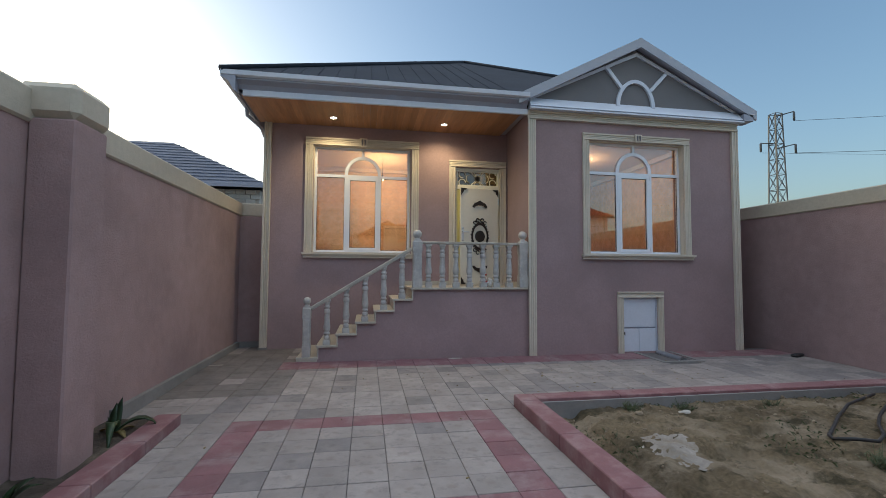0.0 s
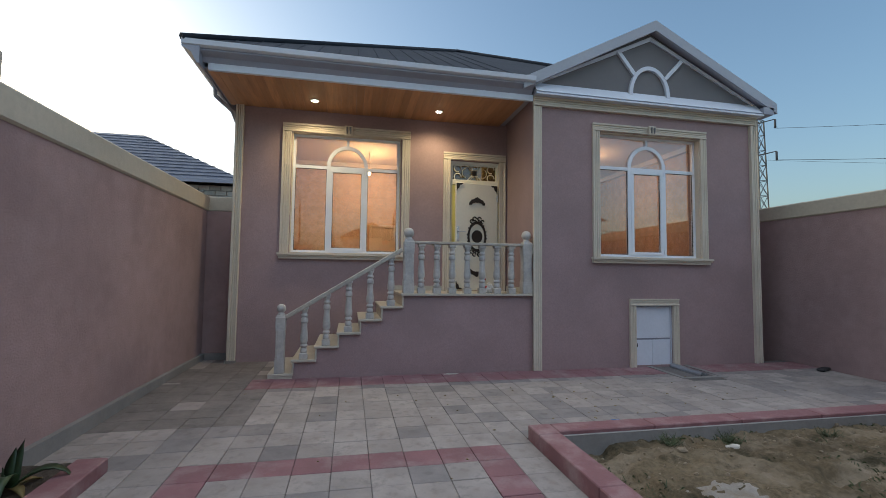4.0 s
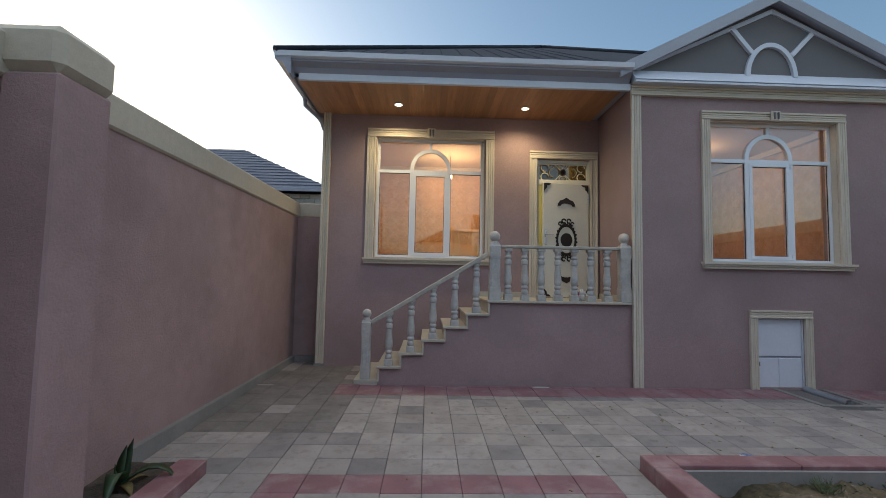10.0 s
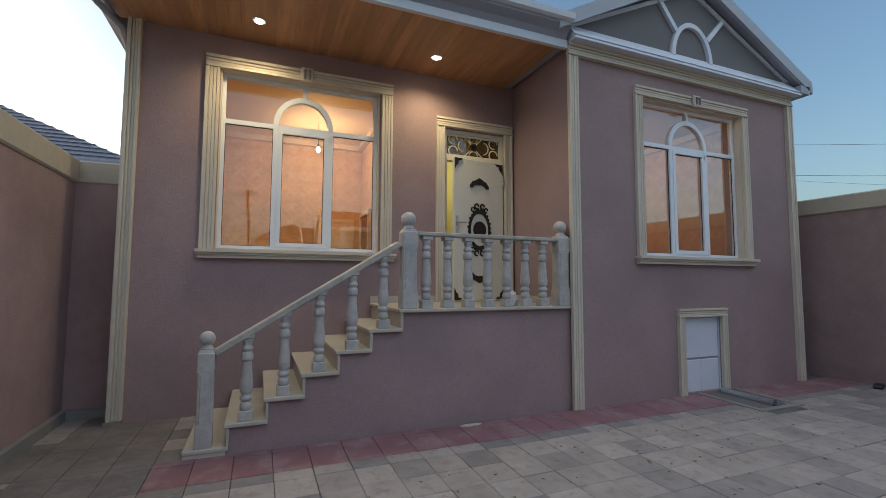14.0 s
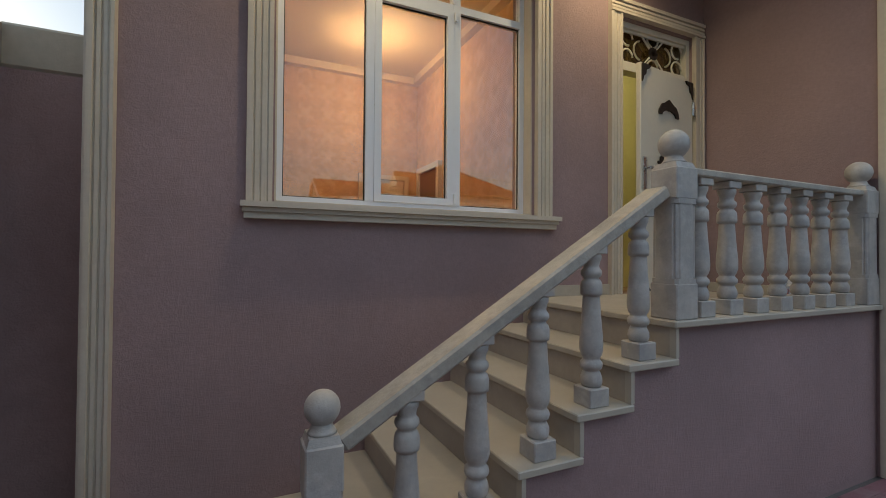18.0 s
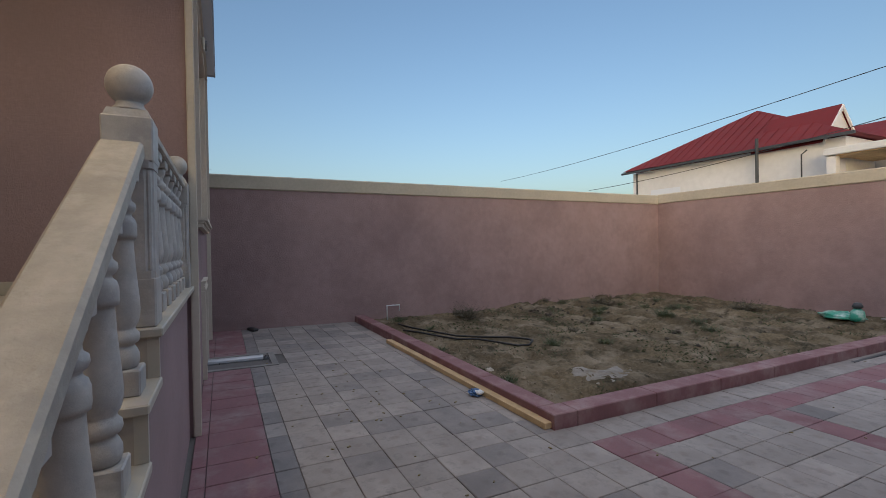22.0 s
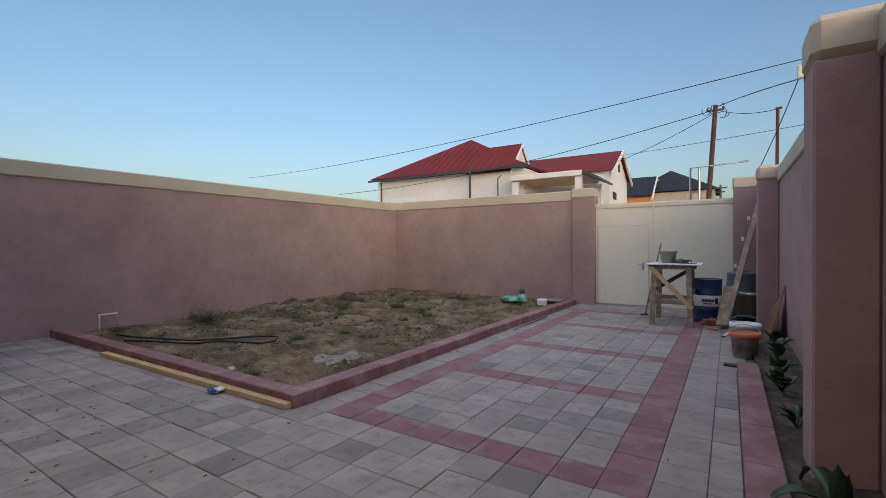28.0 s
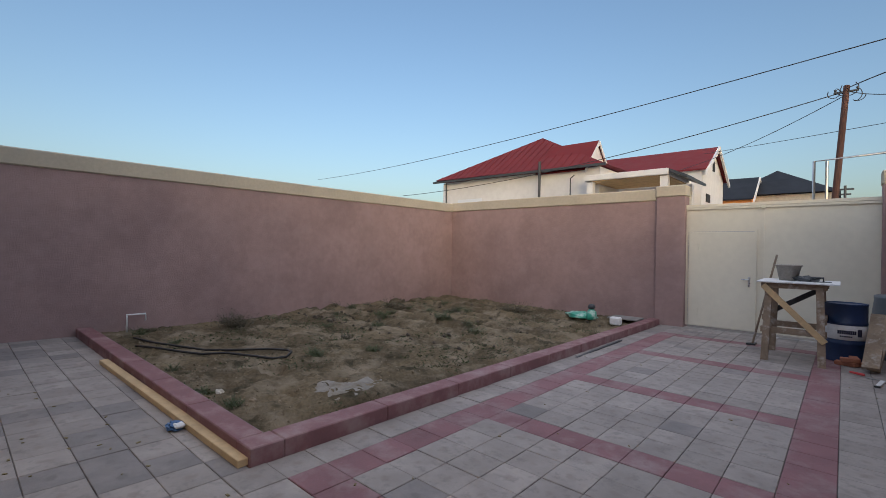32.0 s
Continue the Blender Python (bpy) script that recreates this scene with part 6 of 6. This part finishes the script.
for i in range(5):
    rings_.append([])
    for k in range(n0):
        a2 = 2 * math.pi * k / n0
        q = (i + 0.3) / 4.3 * (0.75 + 0.5 * noise.noise((math.cos(a2) * 1.6, math.sin(a2) * 1.6, 3)))
        x, y = 2.72 + 0.42 * q * math.cos(a2) + 0.10 * q * math.sin(a2), 3.58 + 0.50 * q * math.sin(a2)
        rings_[i].append(crust.verts.new((x, y, soil_z(x, y) + 0.012 - 0.022 * (i / 4) ** 2)))
for a_, b_ in zip(rings_, rings_[1:]):
    for k in range(n0):
        crust.faces.new((a_[k], b_[k], b_[(k + 1) % n0], a_[(k + 1) % n0])).smooth = True
crust.faces.new(rings_[0])
sink(tagged(meshed("mortar_crust", crust, mat("pale_dried_mortar", (0.26, 0.238, 0.21), 0.95, vary=0.25, big=4, small=30, bump=0.6, bump_scale=50, stain=(0.20, 0.165, 0.115), stain_amount=0.9, stain_scale=6)), "pale dried mortar crust on the bare soil", "mortar"))
sink(tagged(meshed("clods", bm, CLOD), "scattered pale clods and stones on the soil", "stones", kind="stuff"))
# Dark clods in the furrow bottoms; their colour also stands in for furrow shade.
bm = bmesh.new()
furrow_rng = random.Random(52)
for k in range(420):
    x = furrow_rng.uniform(2.5, 7.7)
    y = (furrow_rng.randint(-6, 2) * math.pi - x * 0.12) / 4.6 + furrow_rng.gauss(0, 0.07)
    if not -3.9 < y < 1.3:
        continue
    s = furrow_rng.uniform(0.012, 0.042)
    m_ = Matrix.Translation((x, y, soil_z(x, y) + s * 0.2)) @ Euler((furrow_rng.uniform(0, 3), furrow_rng.uniform(0, 3), 0)).to_matrix().to_4x4() @ Matrix.Diagonal((s * 1.4, s, s * 0.8, 1))
    bmesh.ops.create_icosphere(bm, subdivisions=1, radius=1.0, matrix=m_)
sink(tagged(meshed("earth_clods", bm, SOIL_DARK), "dark earth clods along the dug furrows, also standing in for furrow shade", "clods", kind="stuff"))
vs_, fs_ = [], []
for k in range(14000):
    x, y = r_.uniform(2.0, 7.9), r_.uniform(-4.0, 4.8)
    if noise.noise((x * 0.9, y * 0.9, 8)) + 0.5 * noise.noise((x * 3, y * 3, 2)) < 0.13:
        continue
    z, a2, ln = soil_z(x, y) - 0.005, r_.uniform(0, 6.28), r_.uniform(0.016, 0.055)
    d, w_ = Vector((math.cos(a2), math.sin(a2), 0)), r_.uniform(0.0015, 0.004)
    p, u = Vector((x, y, z)), Vector((-d.y, d.x, 0)) * w_
    n0 = len(vs_)
    vs_ += [p - u, p + u, p + d * ln * 0.5 + u + Vector((0, 0, ln * 0.6)), p + d * ln + Vector((0, 0, ln * r_.uniform(0.3, 0.9))), p + d * ln * 0.5 - u + Vector((0, 0, ln * 0.6))]
    fs_.append((n0, n0 + 1, n0 + 2, n0 + 3, n0 + 4))
me = bpy.data.meshes.new("grass")
me.from_pydata(vs_, [], fs_)
me.materials.append(WEED)
sink(tagged(new("grass", me), "sparse low green weeds sprouting over the bed", "grass", kind="stuff"))
bm = bmesh.new()
for k in range(85):
    x, y = (r_.gauss(3.2, 1.3), r_.gauss(6.3, 0.5)) if k < 62 else (r_.uniform(-1.6, 1.6), r_.uniform(-2.0, 7.0))
    if not (-1.6 < x < 7.6 and y < 7.6) or (x > 1.7 and y < 5.15):
        continue
    s = r_.uniform(0.006, 0.016)
    a2 = r_.uniform(0, 6.28)
    box(bm, -s, s, -s * 0.5, s * 0.5, 0.0, 0.005, m=Matrix.Translation((x, y, 0.001)) @ Matrix.Rotation(a2, 4, "Z"))
sink(tagged(meshed("dry_leaves", bm, LEAF_DRY), "scattered dry leaf bits on the paving", "litter", kind="stuff"))

# ---- loose things in the yard ----
stone = thing("stone", "pale broken stone lying on the soil", "stone", place=(2.98, 4.45, soil_z(2.98, 4.45)))
bm = bmesh.new()
bmesh.ops.create_icosphere(bm, subdivisions=2, radius=1.0)
for v in bm.verts:
    n_ = 1 + 0.4 * noise.noise(v.co * 1.9)
    v.co = Vector((v.co.x * 0.05 * n_, v.co.y * 0.035 * n_, max(-0.005, v.co.z * 0.03 * n_)))
part("block", bm, CLOD, stone)
scrap = thing("paper_scrap", "crumpled dirty white paper scrap on the soil", "paper", place=(3.59, 4.52, soil_z(3.59, 4.52)))
bm = bmesh.new()
bmesh.ops.create_icosphere(bm, subdivisions=2, radius=1.0)
for v in bm.verts:
    n_ = 1 + 0.7 * noise.noise(v.co * 3.1 + Vector((5, 0, 0)))
    v.co = Vector((v.co.x * 0.07 * n_, v.co.y * 0.04 * n_, max(-0.004, v.co.z * 0.035 * n_)))
part("sheet", bm, LIMESTONE, scrap)
batten = thing("timber_batten", "long pale timber batten lying along the kerb", "timber", place=(3.75, 5.085, 0.0), turn=0.7)
part("batten", box(bmesh.new(), -1.95, 1.95, -0.045, 0.045, 0.001, 0.055, bevel=0.004), PALE_TIMBER, batten)
wrap = thing("plastic_bag", "crumpled blue and white plastic bag on the paving", "bag", place=(2.83, 5.175, 0.0))
bm = bmesh.new()
bmesh.ops.create_icosphere(bm, subdivisions=3, radius=1.0)
for v in bm.verts:
    n_ = 1 + 0.5 * noise.noise(v.co * 2.6)
    v.co = Vector((v.co.x * 0.08 * n_, v.co.y * 0.06 * n_, max(0.0, (v.co.z + 0.6) * 0.04 * n_)))
part("film", bm, BLUE_PLASTIC, wrap)
part("white_print", box(bmesh.new(), -0.10, -0.02, -0.05, 0.03, 0.03, 0.065, bevel=0.012), WHITE_PLASTIC, wrap, "white part of the bag")
tap = thing("water_pipe", "white plastic water pipe stub bent over at the wall", "pipe", place=(7.93, 4.36, 0.0))
part("pipe", path_tube(bmesh.new(), [(0.0, 0.0, 0.0), (0.0, 0.0, 0.30), (-0.03, -0.27, 0.30), (-0.03, -0.27, 0.18)], 0.016, 8), WHITE_PLASTIC, tap)
hose = thing("hose", "black rubber garden hose lying on the soil", "hose")
pts = [Vector((x, y, soil_z(x, y) + 0.035)) for x, y in ((6.3, 4.62), (5.9, 4.45), (5.5, 4.30), (5.2, 4.12), (4.9, 3.92), (4.6, 3.72), (4.33, 3.55), (4.22, 3.42), (4.30, 3.30), (4.50, 3.26), (4.75, 3.40), (5.1, 3.70), (5.5, 3.98), (5.9, 4.2), (6.4, 4.4), (6.9, 4.5))]
sink(part("tube", path_tube(bmesh.new(), pts, 0.016, 7), BLACK, hose))
sandal = thing("rubber_scrap", "black folded rubber scrap at the wall foot", "scrap", place=(7.86, 7.02, 0.0), turn=20)
part("scrap", box(bmesh.new(), -0.14, 0.14, -0.06, 0.06, 0.0, 0.05, bevel=0.02), BLACK, sandal)
sack = thing("sack", "green and white plastic sack lying on the soil", "sack", place=(3.12, -3.17, soil_z(3.12, -3.17)))
bm = bmesh.new()
bmesh.ops.create_icosphere(bm, subdivisions=3, radius=1.0)
for v in bm.verts:
    n_ = 1 + 0.25 * noise.noise(v.co * 2.0)
    v.co = Vector((v.co.x * 0.36 * n_, v.co.y * 0.22 * n_, max(0.0, (v.co.z + 0.5) * 0.09 * n_)))
part("sack", bm, GREEN_BAG, sack)
spray = thing("fertiliser_bag", "upright green and white plastic bag tied with a dark top", "bag", place=(2.84, -3.06, soil_z(2.84, -3.06)))
part("body", lathe(bmesh.new(), [(0.10, 0.0), (0.12, 0.06), (0.10, 0.18), (0.05, 0.23)], 12), GREEN_BAG, spray)
part("top", lathe(bmesh.new(), [(0.05, 0.231), (0.09, 0.27), (0.06, 0.33), (0.02, 0.345)], 10), STEEL_DARK, spray, "dark tied top")
can = thing("canister", "white plastic canister on the kerb side soil", "canister", place=(2.28, -3.0, soil_z(2.28, -3.0)))
part("body", box(bmesh.new(), -0.11, 0.11, -0.08, 0.08, 0.0, 0.17, bevel=0.025), WHITE_PLASTIC, can)
slabp = thing("concrete_sheet", "grey flat sheet lying by the gate post", "sheet", place=(2.32, -3.75, 0.11))
part("sheet", box(bmesh.new(), -0.30, 0.35, -0.25, 0.25, 0.0, 0.03, bevel=0.006), CONCRETE, slabp)
strip_ = thing("metal_strip", "thin dark metal strip lying beside the kerb", "metal strip", place=(1.66, -0.72, 0.0))
part("strip", box(bmesh.new(), -0.02, 0.02, -0.9, 0.9, 0.0005, 0.012), STEEL_DARK, strip_)

splash = thing("mortar_splash", "dried white mortar splash on the paving", "splash", place=(1.60, 7.66, 0.002))
bm = bmesh.new()
bmesh.ops.create_icosphere(bm, subdivisions=3, radius=1.0)
for v in bm.verts:
    n_ = 1 + 0.45 * noise.noise(v.co * 2.3)
    v.co = Vector((v.co.x * 0.11 * n_, v.co.y * 0.035 * n_, max(0.0005, v.co.z * 0.010 * n_)))
part("crust", bm, LIMESTONE, splash)

YARD_THINGS = ("bucket", "oil_drum", "plastic_barrel", "tub", "rubble_sack", "board", "brick", "hand_tool", "spirit_level", "agave", "shrub", "weed", "stone", "paper_scrap", "timber_batten", "plastic_bag", "water_pipe", "rubber_scrap", "sack", "fertiliser_bag", "canister", "concrete_sheet", "metal_strip", "mortar_splash")

# open drain pit before the hatch
pit = thing("drain_pit", "open rectangular concrete drain trough with a grey pipe", "drain")
part("rim", boxes((5.03, 5.11, 6.86, 7.722, -0.14, 0.012), (5.74, 5.82, 6.86, 7.722, -0.14, 0.012), (5.112, 5.738, 6.86, 6.94, -0.14, 0.012)), CONCRETE, pit)
part("bed", boxes((5.112, 5.738, 6.942, 7.722, -0.14, -0.06)), GROUT, pit)
part("pipe", tube(bmesh.new(), (5.52, 7.70, 0.0), (5.52, 7.02, 0.0), 0.055, n=12), MIRROR, pit, "grey plastic pipe")
part("elbow", tube(bmesh.new(), (5.52, 7.02, 0.0), (5.52, 6.97, -0.05), 0.06, n=12), STEEL_DARK, pit)

# bottle on the landing
bottle = thing("bottle", "clear plastic bottle with red cap in a white bag", "bottle", place=(2.235, 7.98, LAND))
part("body", lathe(bmesh.new(), [(0.032, 0.0), (0.036, 0.01), (0.036, 0.15), (0.014, 0.20), (0.014, 0.22)], 14), glass("bottle_plastic", (0.9, 0.93, 0.95)), bottle)
part("cap", lathe(bmesh.new(), [(0.016, 0.221), (0.016, 0.243)], 10), RED_PLASTIC, bottle)
bm = bmesh.new()
bmesh.ops.create_icosphere(bm, subdivisions=3, radius=1.0)
for v in bm.verts:
    n_ = 1 + 0.5 * noise.noise(v.co * 2.4 + Vector((3, 0, 0)))
    v.co = Vector((v.co.x * 0.07 * n_ + 0.075, v.co.y * 0.06 * n_, max(0.002, (v.co.z + 0.8) * 0.085 * n_)))
part("white_bag", bm, WHITE_PLASTIC, bottle, "crumpled white plastic bag")
part("label", lathe(bmesh.new(), [(0.0365, 0.08), (0.037, 0.081), (0.037, 0.115), (0.0365, 0.116)], 14), RED_PLASTIC, bottle, "red paper label")

# the loose things stand on the falling yard
for thing_ in (table, pitch, trowel, rag, plank, plank2, sheet):
    lower(thing_, -2.5)
for ob in scene.objects:
    if ob.parent is None and ob.name.split(".")[0] in YARD_THINGS:
        lower(ob)
for ob in pit.children:
    sink(ob)

# ---- paving pieces ----
def tile_mesh(name, w, d, material):
    bm = box(bmesh.new(), -w / 2, w / 2, -d / 2, d / 2, -0.028, 0.0, bevel=0.004)
    me = bpy.data.meshes.new(name)
    bm.to_mesh(me)
    bm.free()
    me.materials.append(material)
    return me


G = 0.004
XS = [X0 - 7 * TS + k * TS for k in range(9)]
XW = X0 - 8 * TS
cols = [(WL + 0.06, XW - 3 * TS), (XW - 3 * TS, XW - 2 * TS), (XW - 2 * TS, XW - TS), (XW - TS, XW)] + [(XW + k * TS, XW + (k + 1) * TS) for k in range(10)]
x = XW + 10 * TS
while x < WR - 0.01:
    cols.append((x, min(x + TS, WR - 0.004)))
    x += TS
rows = []
y = Y0 + TS
while y < FY - 0.85:
    rows.append((y, y + TS, "n"))
    y += TS
rows.append((y, FY - 0.52, "n"))
rows.append((FY - 0.52, FY - 0.10, "r"))
rows.append((FY - 0.10, FY - 0.004, "r"))
rows += [(FY - 0.002, FY + 0.30, "s"), (FY + 0.30, FY + 0.60, "s"), (FY + 0.60, FY + 0.90, "s"), (FY + 0.90, FY + 1.20, "s"), (FY + 1.20, FY + 1.64, "s")]
y = Y0 + TS
k = 0
while y > WG + 0.02:
    band = k in (0, 6, 12, 19, 26)
    rows.append((max(y - TS, WG - 0.14), y, "b" if band else "p"))
    y -= TS
    k += 1
rng = random.Random(7)
cache = {}
near, rest = [], []
for y0, y1, kind in rows:
    for ci, (x0, x1) in enumerate(cols):
        cx, cy = (x0 + x1) / 2, (y0 + y1) / 2
        if kind == "s" and (cx > ST0 - 0.02):
            continue
        if kind in "pb" and cx > 1.77:
            continue
        if kind in "pb" and cx < -1.77 and cy > 1.15 and cy < 4.99:
            continue
        if kind in "pb" and cx < -2.02 and cy <= 1.15:
            continue
        if kind in "pb" and x0 < -1.767 and cy > 1.15:
            x0 = -1.766
        if kind in "nr" and 5.03 < cx < 5.82 and cy > 6.86:
            continue
        if kind in "nr" and y0 < 5.04 and cx > 1.76:
            y0a = 5.04
        else:
            y0a = y0
        if y1 - y0a < 0.04:
            continue
        red = False
        if kind in "pb":
            inside = XW < cx < X0 + TS
            edge = cx < X0 - 7 * TS or cx > X0
            red = inside and (edge or kind == "b") and cy > -3.3
        if kind == "r":
            red = cx > -1.2
        w = rng.random()
        dirty = cx < -0.95 and cy > 5.9 and w < 0.85
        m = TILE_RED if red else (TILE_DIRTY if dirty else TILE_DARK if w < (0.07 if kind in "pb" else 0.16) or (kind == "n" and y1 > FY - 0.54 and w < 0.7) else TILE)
        key = (round(x1 - x0, 3), round(y1 - y0a, 3), m.name)
        z = rng.uniform(-0.003, 0.002)
        tilt = (rng.uniform(-0.25, 0.25), rng.uniform(-0.25, 0.25))
        dist = min(math.hypot(cx - a, cy - b) for a, b in ((0.3, 4.0), (-0.3, 5.6), (0.2, 6.8)))
        (near if dist < 1.7 else rest).append((x0, x1, y0a, y1, m, key, z, tilt))
near = near[:300]
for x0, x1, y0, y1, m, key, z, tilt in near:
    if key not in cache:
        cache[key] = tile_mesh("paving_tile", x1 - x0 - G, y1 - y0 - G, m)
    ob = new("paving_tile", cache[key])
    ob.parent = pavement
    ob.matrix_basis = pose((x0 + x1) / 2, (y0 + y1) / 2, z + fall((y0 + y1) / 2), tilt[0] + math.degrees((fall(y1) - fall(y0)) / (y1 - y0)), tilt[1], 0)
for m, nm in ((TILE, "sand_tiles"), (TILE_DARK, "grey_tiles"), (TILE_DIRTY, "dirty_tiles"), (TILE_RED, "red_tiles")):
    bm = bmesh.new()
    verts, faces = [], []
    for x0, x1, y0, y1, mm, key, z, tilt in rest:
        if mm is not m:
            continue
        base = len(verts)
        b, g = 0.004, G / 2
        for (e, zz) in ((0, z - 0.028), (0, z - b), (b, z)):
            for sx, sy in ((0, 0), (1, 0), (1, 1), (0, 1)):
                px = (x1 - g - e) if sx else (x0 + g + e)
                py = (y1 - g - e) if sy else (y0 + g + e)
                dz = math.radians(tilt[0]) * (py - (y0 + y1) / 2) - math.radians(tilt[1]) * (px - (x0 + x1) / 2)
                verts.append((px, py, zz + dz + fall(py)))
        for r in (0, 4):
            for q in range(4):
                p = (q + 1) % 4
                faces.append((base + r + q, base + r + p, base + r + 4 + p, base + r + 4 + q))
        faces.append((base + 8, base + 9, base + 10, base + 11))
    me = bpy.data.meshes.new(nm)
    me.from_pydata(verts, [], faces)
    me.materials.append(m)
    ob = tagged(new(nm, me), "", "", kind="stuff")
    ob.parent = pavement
    bm.free()
